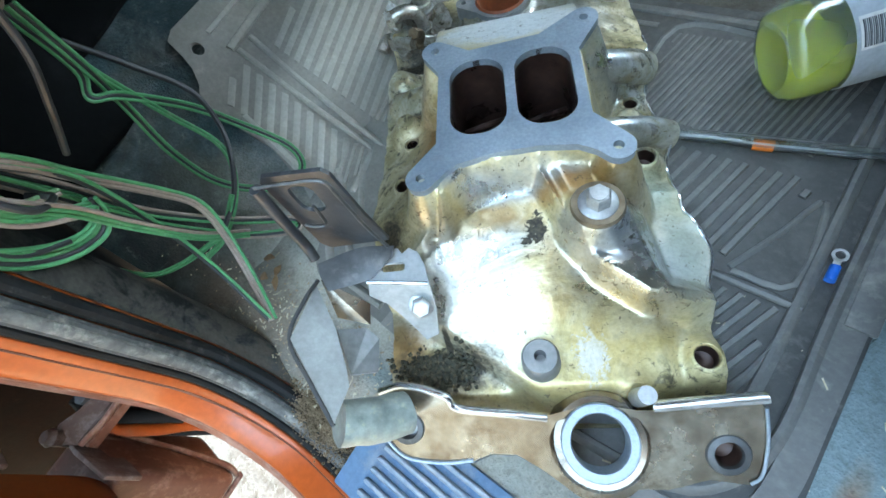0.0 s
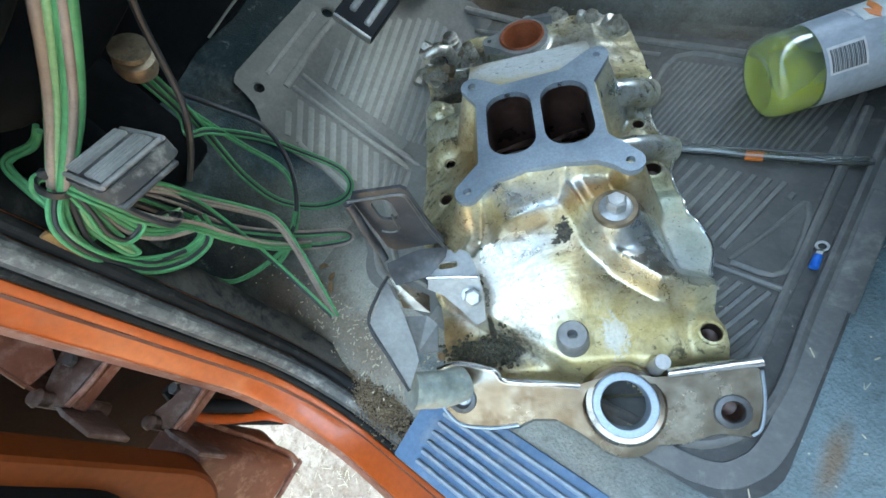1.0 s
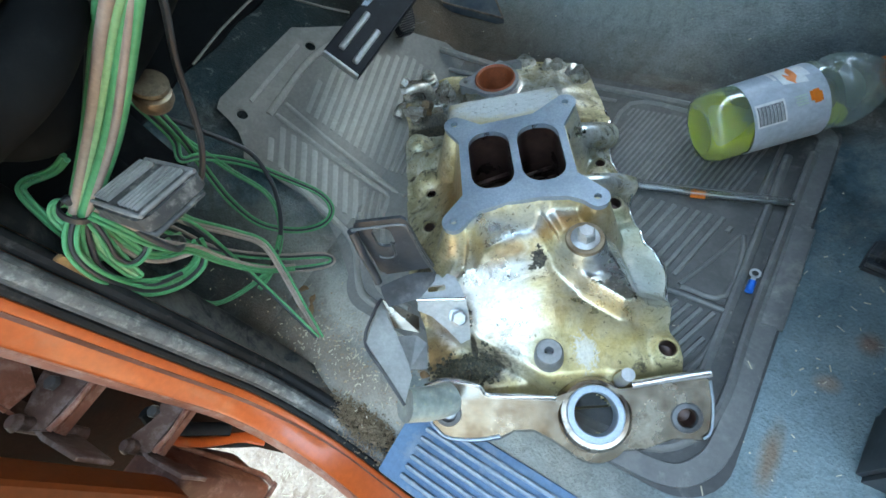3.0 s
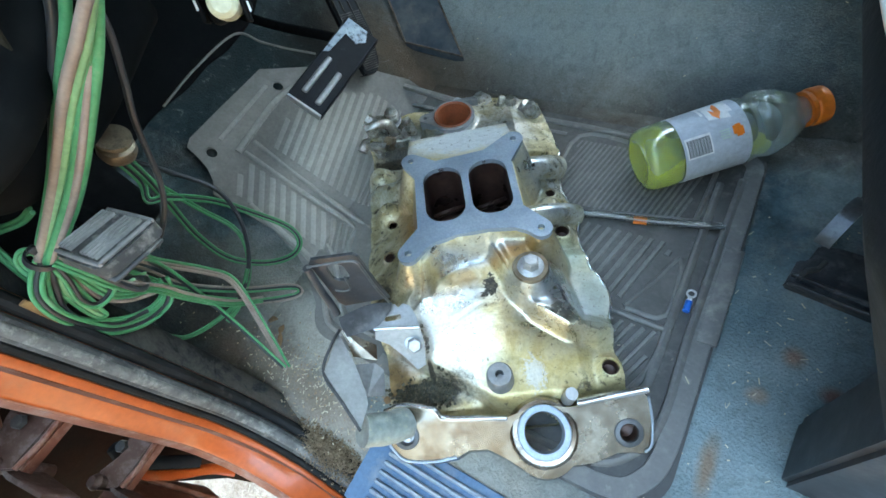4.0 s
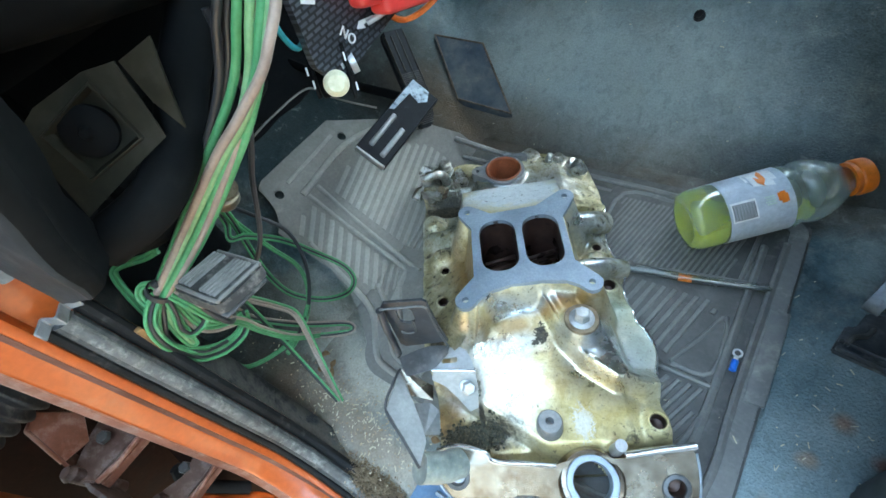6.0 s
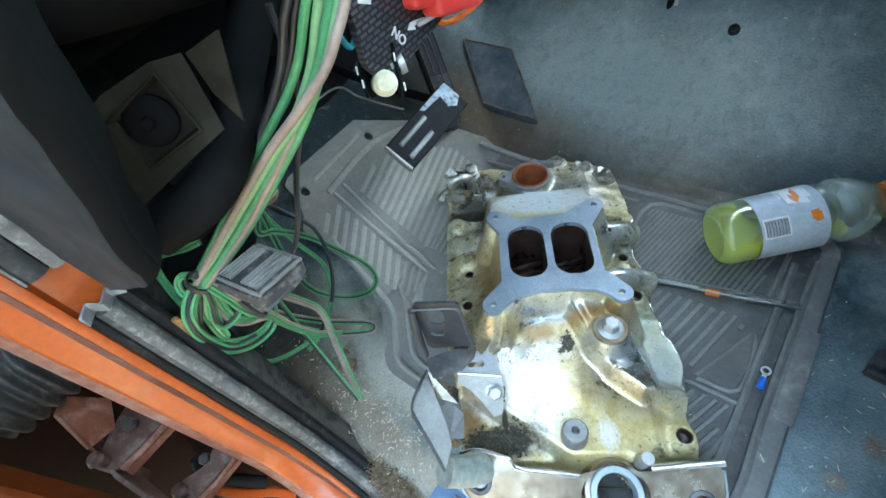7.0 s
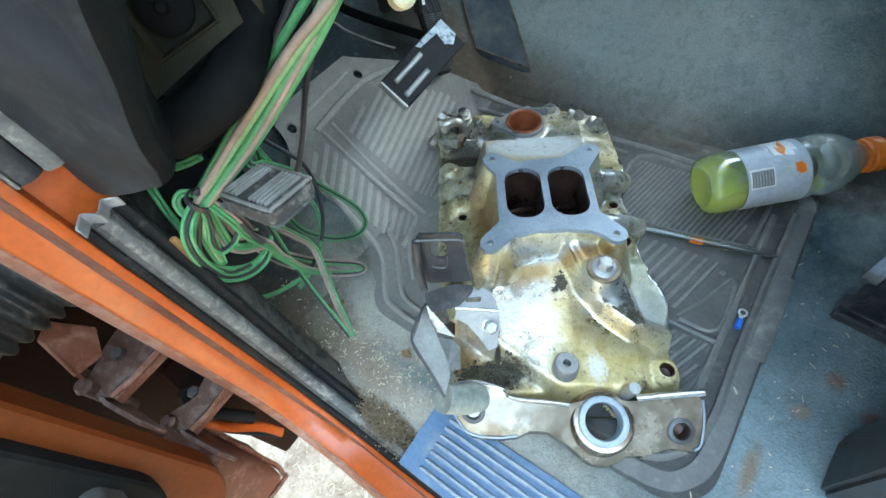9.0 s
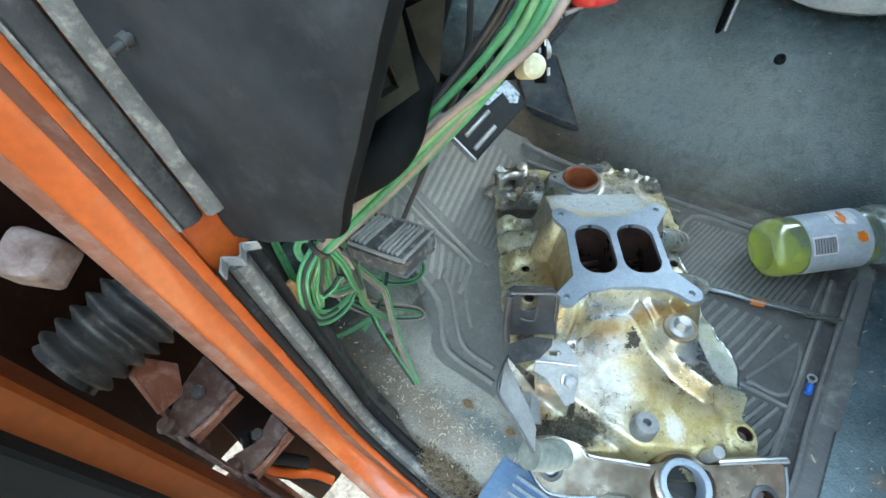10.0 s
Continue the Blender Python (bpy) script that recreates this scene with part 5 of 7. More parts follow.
def casting_z(a, b):
    """Height of the casting's skin over its gasket plane."""
    z = 0.031 - 0.12 * max(0.0, abs(a) - 0.09) + 0.009 * sstep(0.05, 0.07, a) * sstep(0.135, 0.115, b) * sstep(0.038, 0.052, b)
    dr, zr = crest(a, b, CREST_R)
    dl, zl = crest(a, b, CREST_L)
    # rear deck: a smooth shield that climbs to a lip behind the carburettor pad
    deck = 0.0505 - 0.10 * max(0.0, a - 0.01) + (0.245 if b > 0 else 0.22) * b - 0.6 * max(0.0, abs(a) - 0.070) + 0.004 * math.exp(-((a - 0.01) / 0.03) ** 2 - ((b - 0.05) / 0.03) ** 2)
    pocket = (a + 0.053) * 0.58 + (b - 0.017) * 0.815
    deck -= 0.045 * sstep(0.004, -0.012, pocket) + 1.1 * max(0.0, dr if a > 0.0 else 0.0) + 0.55 * max(0.0, b - 0.112)
    z = smax(z, deck, 0.006)
    if b < 0.13:
        de, _ = crest(a, b, RIM_R)
        if dr < 0:
            flank = zr + 2.4 * dr
        else:
            # the wide runner right of the crest: a gently falling top, a groove along the crest, and a steep outer face
            top = 0.085 - 0.20 * (a - 0.029) + 0.19 * (b - 0.068) - 0.5 * max(0.0, a - 0.075) - 0.006 * math.exp(-((dr - 0.005) / 0.004) ** 2) * sstep(0.045, 0.070, b)
            flank = top - 1.35 * max(0.0, de) - 0.6 * max(0.0, de - 0.012)
        z = smax(z, flank, 0.004)
        z = smax(z, zl - (0.80 * -dl if dl < 0 else 3.0 * dl), 0.014 if dl < 0 else 0.002)
        groove = 0.005 * math.exp(-((dl - 0.004) / 0.0022) ** 2) * sstep(-0.075, -0.055, a) * sstep(0.012, 0.0, a)
    for p, q, h0, h1, w in RUNNERS:
        d, t = seg_dist(a, b, p, q)
        if d < w * 1.5:
            z = smax(z, h0 + (h1 - h0) * (t ** 1.2) - 0.034 * (d / w) ** 2, 0.004)
    # pad under the carburettor flange, with a long chalky slope to the front
    ped = 0.1055 - 4.0 * max(0.0, abs(a + 0.001) - (0.050 if b < 0.214 else 0.058)) - 2.7 * max(0.0, 0.1185 + 0.10 * min(0.0, a) - 2.2 * max(0.0, -0.034 - a) ** 1.15 - b) - 0.44 * max(0.0, b - 0.217) - 2.0 * max(0.0, b - 0.290)
    z = smax(z, ped, 0.006)
    if b < 0.13:
        z -= groove
    for ca, cb, _ in EARS:
        d = math.hypot(a - ca, b - cb)
        if d < 0.03:
            z = smax(z, 0.1045 - max(0, d - 0.0095) * 3.2, 0.004)
    z = smax(z, 0.0950 - 2.6 * max(0.0, math.hypot(a - 0.0422, b - 0.0795) - 0.0150), 0.006)
    # water crossover
    cross = 0.050 - 1.6 * max(0, b - 0.362) - 0.35 * max(0, abs(a) - 0.070) - 2 * max(0, 0.265 - b) - 2.2 * max(0.0, -0.040 - a)
    z = smax(z, cross, 0.006)
    z = smax(z, bump(a, b, -0.003, 0.338, 0.034, 0.010, 0.046), 0.005)
    for ca, cb, r, h in ((-0.082, 0.370, 0.016, 0.034), (0.036, 0.368, 0.015, 0.048), (0.072, 0.352, 0.016, 0.047), (0.097, 0.328, 0.015, 0.044), (-0.104, 0.345, 0.015, 0.040), (0.089, 0.201, 0.012, 0.040), (-0.093, 0.212, 0.014, 0.050),
                         (0.095, 0.0, 0.015, 0.041), (0.089, 0.147, 0.013, 0.042), (-0.091, 0.140, 0.012, 0.040), (-0.089, 0.190, 0.011, 0.042), (0.053, -0.022, 0.013, 0.046), (-0.100, 0.166, 0.010, 0.044), (-0.104, 0.278, 0.013, 0.042),
                         (0.108, 0.176, 0.008, 0.040), (0.106, 0.262, 0.010, 0.042), (0.112, 0.092, 0.009, 0.041), (0.083, 0.180, 0.011, 0.052)):
        d = math.hypot(a - ca, b - cb)
        if d < r * 1.3:
            z = smax(z, h - 1.3 * max(0, d - r * 0.65), 0.004)
    # dark hollow between the front slope and the left front corner
    z -= 0.020 * sstep(0.288, 0.302, b) * sstep(0.345, 0.325, b) * sstep(-0.040, -0.056, a)
    z -= 0.030 * sstep(-0.012, -0.034, b)
    p = Vector((a, b, z))
    rough = 0.6 + 4.0 * math.exp(-((a + 0.070) / 0.028) ** 2 - ((b - 0.004) / 0.018) ** 2) + 0.3 * sstep(0.28, 0.32, b) + 0.9 * sstep(0.070, 0.09, abs(a)) * sstep(0.10, 0.14, b) - 0.45 * sstep(0.09, 0.05, b) * (1 if pocket > 0.004 else 0)
    return max(0.010, z + rough * (0.0008 * noise.noise(p * 70) + 0.0004 * noise.noise(p * 190)))


def side(b, left):
    n = 0.0020 * noise.noise(Vector((b * 55, 7 if left else 2, 0))) + 0.0008 * noise.noise(Vector((b * 190, 3, 0)))
    if left:
        return 0.119 - 0.017 * sstep(0.13, 0.02, b) + 0.004 * sstep(0.0, -0.03, b) + n
    return 0.105 + 0.008 * math.exp(-((b - 0.172) / 0.016) ** 2) + 0.010 * math.exp(-((b - 0.070) / 0.022) ** 2) + 0.009 * sstep(0.235, 0.27, b) - 0.006 * sstep(0.29, 0.34, b) + n


EARS = ((-0.062, 0.106, 225), (0.058, 0.110, 315), (0.054, 0.225, 45), (-0.053, 0.219, 135))
RING = (0.028, -0.0455)


SOOT = worn("soot_crust", (0.016, 0.016, 0.011), (0.095, 0.088, 0.058), 160, 700, (0.5, 0.8), 0, 0.6, 0.0008, (0.24, 0.19, 0.11), (0.52, 0.68))


LEG_GREY = worn("bracket_leg_grey", (0.24, 0.24, 0.235), (0.36, 0.36, 0.35), 30, 300, (0.45, 0.65), 0.2, 0.2, 0.0004, (0.30, 0.26, 0.20), (0.6, 0.8))
SPACER = worn("spacer_grime", (0.20, 0.23, 0.22), (0.40, 0.43, 0.38), 60, 300, (0.35, 0.6), 0.4, 0.4, 0.0008, (0.45, 0.44, 0.28), (0.55, 0.75))


def build_manifold():
    root = thing("intake_manifold", "stained cast-aluminium engine intake manifold lying on the mat", "engine part", MAN)
    nu, nv = 130, 230
    throats = ((-0.0425, -0.0045), (0.0025, 0.0405))
    cuts = [(x0, 0.135, x1, 0.2025) for x0, x1 in throats]
    rounds = [(*RING, 0.021), (-0.003, 0.338, 0.023)] + [(ca, cb, r * 1.25) for ca, cb, r in HOLES[2:]]
    bm = bmesh.new()
    grid = []
    for i in range(nu):
        u = i / (nu - 1)
        an = (u - 0.5) * 0.226
        rear = -0.034 + 0.010 * sstep(-0.05, -0.09, an)
        front = 0.384 - 0.008 * math.cos(an * 62) - 0.022 * sstep(0.075, 0.113, an) + 0.010 * sstep(-0.075, -0.10, an)
        row = []
        for k in range(nv):
            v = k / (nv - 1)
            b = rear + (front - rear) * v
            a = -side(b, True) + (side(b, True) + side(b, False)) * u
            row.append(bm.verts.new((a, b, casting_z(a, b))))
        grid.append(row)

    def inside(c):
        return any(x0 - 0.003 < c[0] < x1 + 0.003 and y0 - 0.003 < c[1] < y1 + 0.003 for x0, y0, x1, y1 in cuts) or any(math.hypot(c[0] - ca, c[1] - cb) < r for ca, cb, r in rounds)

    for i in range(nu - 1):
        for k in range(nv - 1):
            q = (grid[i][k], grid[i + 1][k], grid[i + 1][k + 1], grid[i][k + 1])
            if not inside(sum((v.co for v in q), Vector()) / 4):
                bm.faces.new(q)
    edge = [grid[i][0] for i in range(nu)] + [grid[nu - 1][k] for k in range(1, nv)] + [grid[i][nv - 1] for i in range(nu - 2, -1, -1)] + [grid[0][k] for k in range(nv - 2, 0, -1)]
    low = [bm.verts.new((v.co.x * 0.985, v.co.y + (0.004 if v.co.y < 0 else -0.002), max(0.002, v.co.z - 0.016))) for v in edge]
    for k in range(len(edge)):
        q = (k + 1) % len(edge)
        bm.faces.new((edge[k], edge[q], low[q], low[k]))
    bmesh.ops.delete(bm, geom=[v for v in bm.verts if not v.link_faces], context='VERTS')
    part("casting", bm, CASTING, root, "", 55)

    # machined carburettor flange
    out = []
    mids = {0: [(-0.046, 0.1075), (-0.038, 0.1130), (-0.016, 0.1175), (0.013, 0.1180), (0.036, 0.1145), (0.046, 0.1085)], 1: [(0.0475, 0.138), (0.0470, 0.196)], 2: [(0.022, 0.2165), (-0.028, 0.2135)], 3: [(-0.0505, 0.196), (-0.052, 0.132)]}
    for k, (ca, cb, ang) in enumerate(EARS):
        out += arc(ca, cb, 0.0100, ang - 80, ang + 80, 10) + mids[k]
    bm = bmesh.new()
    fill(bm, [out] + [round_rect(x0, 0.135, x1, 0.2025, 0.0165) for x0, x1 in throats] + [circle(ca, cb, 0.0032, 12) for ca, cb, _ in EARS], 0.104, 0.1095)
    part("carburettor_flange", bm, FLANGE, root, "bare machined carburettor flange", 30)
    for x0, x1 in throats:
        bm = bmesh.new()
        lo = round_rect(x0, 0.135, x1, 0.2025, 0.0165)
        rings = [[bm.verts.new((x * s + (1 - s) * (x0 + x1) / 2, y + dy, z)) for x, y in lo] for s, dy, z in ((1.005, 0, 0.1085), (1.02, 0, 0.085), (1.05, 0.002, 0.050), (0.9, 0.0, 0.034))]
        for p, q in zip(rings, rings[1:]):
            for k in range(len(lo)):
                j = (k + 1) % len(lo)
                bm.faces.new((p[k], q[k], q[j], p[j]))
        bm.faces.new(rings[-1])
        throat = part("plenum", bm, PLENUM, root, "sooty brown plenum throat")
        for k in range(4):
            bm = bmesh.new()
            tube(bm, [(x0 + 0.002, 0.148 + k * 0.012, 0.056), ((x0 + x1) / 2, 0.150 + k * 0.012, 0.059), (x1 - 0.002, 0.156 + k * 0.012, 0.056)], 0.0030, 8)
            part("plenum_rib", bm, PLENUM, throat)

    # rear end rail: slanting plate with a polished lip
    def on_rail(co):
        return Vector((co.x, co.y, co.z + 0.047 + 0.70 * (min(co.y, -0.020) + 0.028) + 0.35 * max(0.0, co.y + 0.020)))

    rail = ([(-0.104, -0.014), (-0.088, -0.010), (-0.057, -0.019), (-0.052, -0.024), (-0.020, -0.029), (0.000, -0.030), (0.008, -0.0285), (0.016, -0.027), (0.028, -0.0262), (0.040, -0.027), (0.050, -0.029), (0.064, -0.029), (0.112, -0.027), (0.1165, -0.030), (0.1165, -0.045), (0.1125, -0.062), (0.108, -0.067), (0.086, -0.064), (0.064, -0.069)]
            + arc(RING[0], RING[1], 0.0305, -50, -135, 8) + [(-0.006, -0.058), (-0.020, -0.050), (-0.036, -0.049), (-0.047, -0.053), (-0.066, -0.054), (-0.088, -0.051), (-0.098, -0.043), (-0.106, -0.032), (-0.108, -0.020)])
    bm = bmesh.new()
    fill(bm, [rail, circle(*RING, 0.0175, 30)] + [circle(ca, cb, r * 1.15, 18) for ca, cb, r in HOLES[:2]], -0.011, 0.0, None, on_rail)
    part("end_rail", bm, RAIL, root, "brown-stained end rail", 30)
    for pts, r in (([(0.058, -0.0275, 0.050), (0.085, -0.0265, 0.0515), (0.1155, -0.0255, 0.0525)], 0.0042), ([(-0.102, -0.013, 0.0535), (-0.085, -0.0105, 0.0555), (-0.060, -0.0175, 0.0540), (-0.052, -0.0245, 0.0500), (-0.020, -0.0285, 0.0475), (0.000, -0.031, 0.0455)], 0.0030),
                   ([(0.1160, -0.030, 0.0465), (0.1160, -0.046, 0.035), (0.112, -0.062, 0.0245), (0.106, -0.0665, 0.0215)], 0.0013), ([(-0.106, -0.030, 0.045), (-0.098, -0.0425, 0.0375), (-0.088, -0.0505, 0.032), (-0.066, -0.0535, 0.0300), (-0.047, -0.0525, 0.0305)], 0.0013)):
        bm = bmesh.new()
        tube(bm, pts, r, 10, 8, True, 0.7)
        part("rail_lip", bm, POLISHED if r > 0.002 else FLANGE, root, "bright polished lip")

    # water neck with two lugs and orange sealant
    bm = bmesh.new()
    neck = arc(-0.003, 0.338, 0.0275, -35, 60, 8) + arc(0.024, 0.3585, 0.0075, 0, 100, 6) + arc(-0.003, 0.338, 0.0275, 85, 150, 6) + arc(-0.038, 0.341, 0.0075, 120, 250, 6) + arc(-0.003, 0.338, 0.0275, 212, 322, 8)
    fill(bm, [neck, circle(-0.003, 0.338, 0.0225, 32), circle(-0.038, 0.341, 0.0026, 10)], 0.046, 0.0595)
    part("water_neck", bm, GREY_STEEL, root, "grey water outlet flange", 30)
    bm = bmesh.new()
    lathe(bm, [(0.0240, 0.0600), (0.0225, 0.0620), (0.0205, 0.060), (0.0195, 0.050), (0.019, 0.024), (0, 0.022)], 36, Matrix.Translation((-0.003, 0.338, 0)))
    part("sealant_ring", bm, GASKET, root, "orange-brown sealed water passage")

    bm = bmesh.new()
    z = 0.047 + 0.70 * (HOLES[1][1] + 0.028)
    stud = Matrix.Translation((HOLES[1][0], HOLES[1][1], z - 0.003)) @ pose(0, 0, 0, 30, 0, 0)
    lathe(bm, [(0, 0.0018), (0.0030, 0.0015), (0.0034, 0.0), (0.0034, -0.001), (0.0064, -0.0012), (0.0070, -0.004)], 20, stud)
    part("stud", bm, STEEL, root)

    # distributor ring and its collar
    tilt = Matrix.Translation((*RING, 0.0)) @ pose(0, 0, 0.0440, 14, 0, 0)
    bm = bmesh.new()
    lathe(bm, [(0.0158, -0.018), (0.0158, -0.001), (0.0165, 0.0), (0.0210, 0.0), (0.0218, -0.001), (0.0218, -0.018)], 44, tilt, True)
    part("distributor_ring", bm, FLANGE, root, "bare machined ring of the distributor hole")
    bm = bmesh.new()
    lathe(bm, [(0.0219, -0.018), (0.0219, -0.003), (0.0255, -0.0035), (0.0280, -0.007), (0.0300, -0.020)], 44, tilt, True)
    part("collar", bm, RAIL, root)

    # round intake runners on the right flank
    for pts, r in (([(0.046, 0.219, 0.066), (0.070, 0.225, 0.060), (0.092, 0.232, 0.050), (0.106, 0.237, 0.040)], 0.0135), ([(0.048, 0.158, 0.062), (0.072, 0.162, 0.056), (0.094, 0.166, 0.047), (0.110, 0.168, 0.037)], 0.0115)):
        bm = bmesh.new()
        tube(bm, pts, r, 20)
        part("runner", bm, CASTING, root, "smooth round runner", 60)

    # bolts, bosses, studs
    def hexbolt(a, b, z, r=0.0078, h=0.007, washer=0.0125, mat=STEEL, tilt=(0, 0)):
        m = pose(a, b, z, tilt[0], tilt[1], 20)
        bolt_bm = bmesh.new()
        if washer:
            lathe(bolt_bm, [(0, -0.003), (washer, -0.003), (washer, -0.001), (washer * 0.82, 0.0), (0, 0.0)], 24, m)
        lathe(bolt_bm, [(0, 0), (r, 0), (r, h * 0.8), (r * 0.82, h), (0, h)], 6, m)
        lathe(bolt_bm, [(r * 0.7, h * 0.9), (r * 0.66, h * 1.12), (0, h * 1.15)], 18, m)
        part("bolt", bolt_bm, mat, root)

    bm = bmesh.new()
    lathe(bm, [(0, 0.0945), (0.0155, 0.0945), (0.0160, 0.0965), (0.0150, 0.0985), (0, 0.0985)], 30, Matrix.Translation((0.0422, 0.0790, 0)))
    part("washer", bm, WASHER, root, "brown-stained thick washer")
    hexbolt(0.0422, 0.0790, 0.1000, 0.0076, 0.0085, 0.0115)
    hexbolt(-0.067, 0.030, 0.0845, 0.0064, 0.0055, 0.0080, STEEL, (38, 0))
    hexbolt(-0.082, 0.370, 0.0450, 0.0075, 0.007, 0.0105)
    hexbolt(0.036, 0.368, 0.0500, 0.0085, 0.008, 0.0145, CHROME)
    hexbolt(0.072, 0.352, 0.0490, 0.0080, 0.008, 0.0130, CHROME)
    hexbolt(0.006, 0.372, 0.0480, 0.0060, 0.006, 0.0090)
    bm = bmesh.new()
    lathe(bm, [(0.0118, 0.050), (0.0112, 0.064), (0.0104, 0.0660), (0.0098, 0.0672), (0.0036, 0.0672), (0.0030, 0.058), (0, 0.058)], 28)
    part("boss", bm, GREY_STEEL, root, "round drilled boss")
    bm = bmesh.new()
    cyl(bm, (0.053, -0.021, 0.040), (0.054, -0.024, 0.066), 0.0056, 0.0050, 16)
    part("stud", bm, STEEL, root)
    for k, (a, b, r) in enumerate(HOLES):
        m = Matrix.Translation((a, b, casting_z(a, b) + 0.001)) if k > 1 else Matrix.Translation((a, b, 0.048 + 0.70 * (b + 0.028))) @ pose(0, 0, 0, 30, 0, 0)
        bm = bmesh.new()
        w = 1.0 if k < 2 else 0.82
        lathe(bm, [(r * 1.75 * w, -0.006), (r * 1.65 * w, 0.0), (r * 1.55 * w, 0.0008), (r * 1.08, 0.0012), (r * 0.98, 0.0), (r * 0.95, -0.012)], 26, m)
        seat = part("bolt_seat", bm, DARK_STEEL if k < 2 else CASTING, root)
        bm = bmesh.new()
        lathe(bm, [(r * 0.96, -0.001), (r * 0.93, -0.012), (r * 0.6, -0.0135), (0, -0.0135)], 20, m)
        part("bore", bm, PLENUM, seat)
    bm = bmesh.new()
    lathe(bm, [(0.0095, 0.038), (0.0085, 0.047), (0.0075, 0.0482), (0, 0.0485)], 20, Matrix.Translation((-0.093, 0.212, 0.004)))
    part("plug", bm, CASTING, root)
    # fittings clustered on the left front corner
    def elbow(pts, r, mat=CHROME):
        e_bm = bmesh.new()
        tube(e_bm, pts, r, 14, 8)
        p0, p1 = Vector(pts[-2]), Vector(pts[-1])
        cyl(e_bm, p1 - (p1 - p0).normalized() * 0.004, p1 + (p1 - p0).normalized() * 0.003, r * 1.35, n=6)
        cyl(e_bm, Vector(pts[0]), Vector(pts[0]) + (Vector(pts[1]) - Vector(pts[0])).normalized() * 0.006, r * 1.4, n=6)
        part("fitting", e_bm, mat, root, "", 30)

    elbow([(-0.082, 0.352, 0.030), (-0.086, 0.350, 0.052), (-0.098, 0.346, 0.060), (-0.113, 0.342, 0.058)], 0.0065)
    elbow([(-0.100, 0.360, 0.026), (-0.104, 0.362, 0.046), (-0.114, 0.368, 0.052)], 0.0060)
    elbow([(-0.070, 0.344, 0.030), (-0.066, 0.340, 0.046), (-0.058, 0.334, 0.050)], 0.0052)
    elbow([(-0.106, 0.334, 0.020), (-0.110, 0.330, 0.040), (-0.104, 0.322, 0.046), (-0.094, 0.318, 0.046)], 0.0048)
    elbow([(-0.090, 0.336, 0.028), (-0.084, 0.330, 0.044), (-0.088, 0.322, 0.052)], 0.0042, BRASS)
    elbow([(-0.116, 0.350, 0.030), (-0.124, 0.346, 0.034), (-0.128, 0.338, 0.030)], 0.0050)
    elbow([(-0.078, 0.366, 0.034), (-0.090, 0.374, 0.042), (-0.102, 0.378, 0.040)], 0.0052)
    for a, b, z, r, hgt, lean in ((-0.083, 0.366, 0.050, 0.0100, 0.012, 8), (-0.062, 0.356, 0.040, 0.0070, 0.012, -14), (-0.112, 0.352, 0.040, 0.0065, 0.018, 30), (0.097, 0.330, 0.040, 0.0115, 0.018, -25), (0.086, 0.343, 0.042, 0.0075, 0.014, 20), (0.060, 0.352, 0.050, 0.0055, 0.012, 10)):
        bm = bmesh.new()
        lathe(bm, [(0, 0), (r, 0), (r, hgt * 0.4), (r * 0.8, hgt * 0.45), (r * 0.84, hgt * 0.9), (r * 0.6, hgt), (0, hgt)], 12, pose(a, b, z, lean, lean * 0.5, 30))
        part("fitting", bm, CHROME, root, "", 30)
    # bent bracket that carries the fittings
    bm = bmesh.new()
    strap(bm, [(-0.120, 0.338), (-0.106, 0.330), (-0.086, 0.334), (-0.070, 0.330)], 0.014, 0.003, 0.034)
    part("fitting_bracket", bm, CHROME, root)
    # crust of soot in the pocket
    bm = bmesh.new()
    rng = random.Random(31)
    for _ in range(900):
        u, v = rng.gauss(0, 0.5), rng.gauss(0, 0.5)
        a, b = -0.066 + 0.028 * u, 0.003 + 0.0105 * v + 0.10 * abs(u) * 0.01
        if not -0.108 < a < -0.042 or b < -0.022:
            continue
        s = rng.uniform(0.0006, 0.0020)
        grain(bm, (s * 2, s * 1.5, s * 1.1), pose(a, b, casting_z(a, b) + s * 0.3, rng.uniform(0, 90), rng.uniform(0, 90), rng.uniform(0, 90)))
    tagged(part("soot_crust", bm, SOOT, root, "granular black oil crust", 10), "granular black oil crust", kind="stuff")

    # bright ground edge of the gasket face
    bm = bmesh.new()
    tube(bm, [(side(b, False) + 0.0004, b, casting_z(side(b, False), b) - 0.001) for b in [0.03 + 0.012 * i for i in range(22)]], 0.0016, 8, 3)
    part("gasket_edge", bm, POLISHED, root)
    # bracket bolted to the left side: a slotted plate, a rolled edge, a stepped tab and a flat leg
    def sheet_of(rows, thick, name, mat, label):
        """A bent sheet through rows of points, with thickness below."""
        sh = bmesh.new()
        grid = [[sh.verts.new(p) for p in spline(row, 4)] for row in rows]
        for r0, r1 in zip(grid, grid[1:]):
            for k in range(len(r0) - 1):
                sh.faces.new((r0[k], r1[k], r1[k + 1], r0[k + 1]))
        bmesh.ops.recalc_face_normals(sh, faces=sh.faces)
        bmesh.ops.solidify(sh, geom=sh.faces[:], thickness=thick)
        part(name, sh, mat, root, label, 40)

    bm = bmesh.new()
    fill(bm, [[(-0.1200, 0.106), (-0.1240, 0.112), (-0.1250, 0.176), (-0.1220, 0.1805), (-0.0900, 0.1815), (-0.0870, 0.178), (-0.0840, 0.140), (-0.0800, 0.112)], round_rect(-0.1150, 0.1475, -0.1010, 0.1715, 0.006)], -0.0012, 0.0012, Matrix.Translation((0, 0.0585, 0)) @ pose(0, 0, 0, 90, 0, -4))
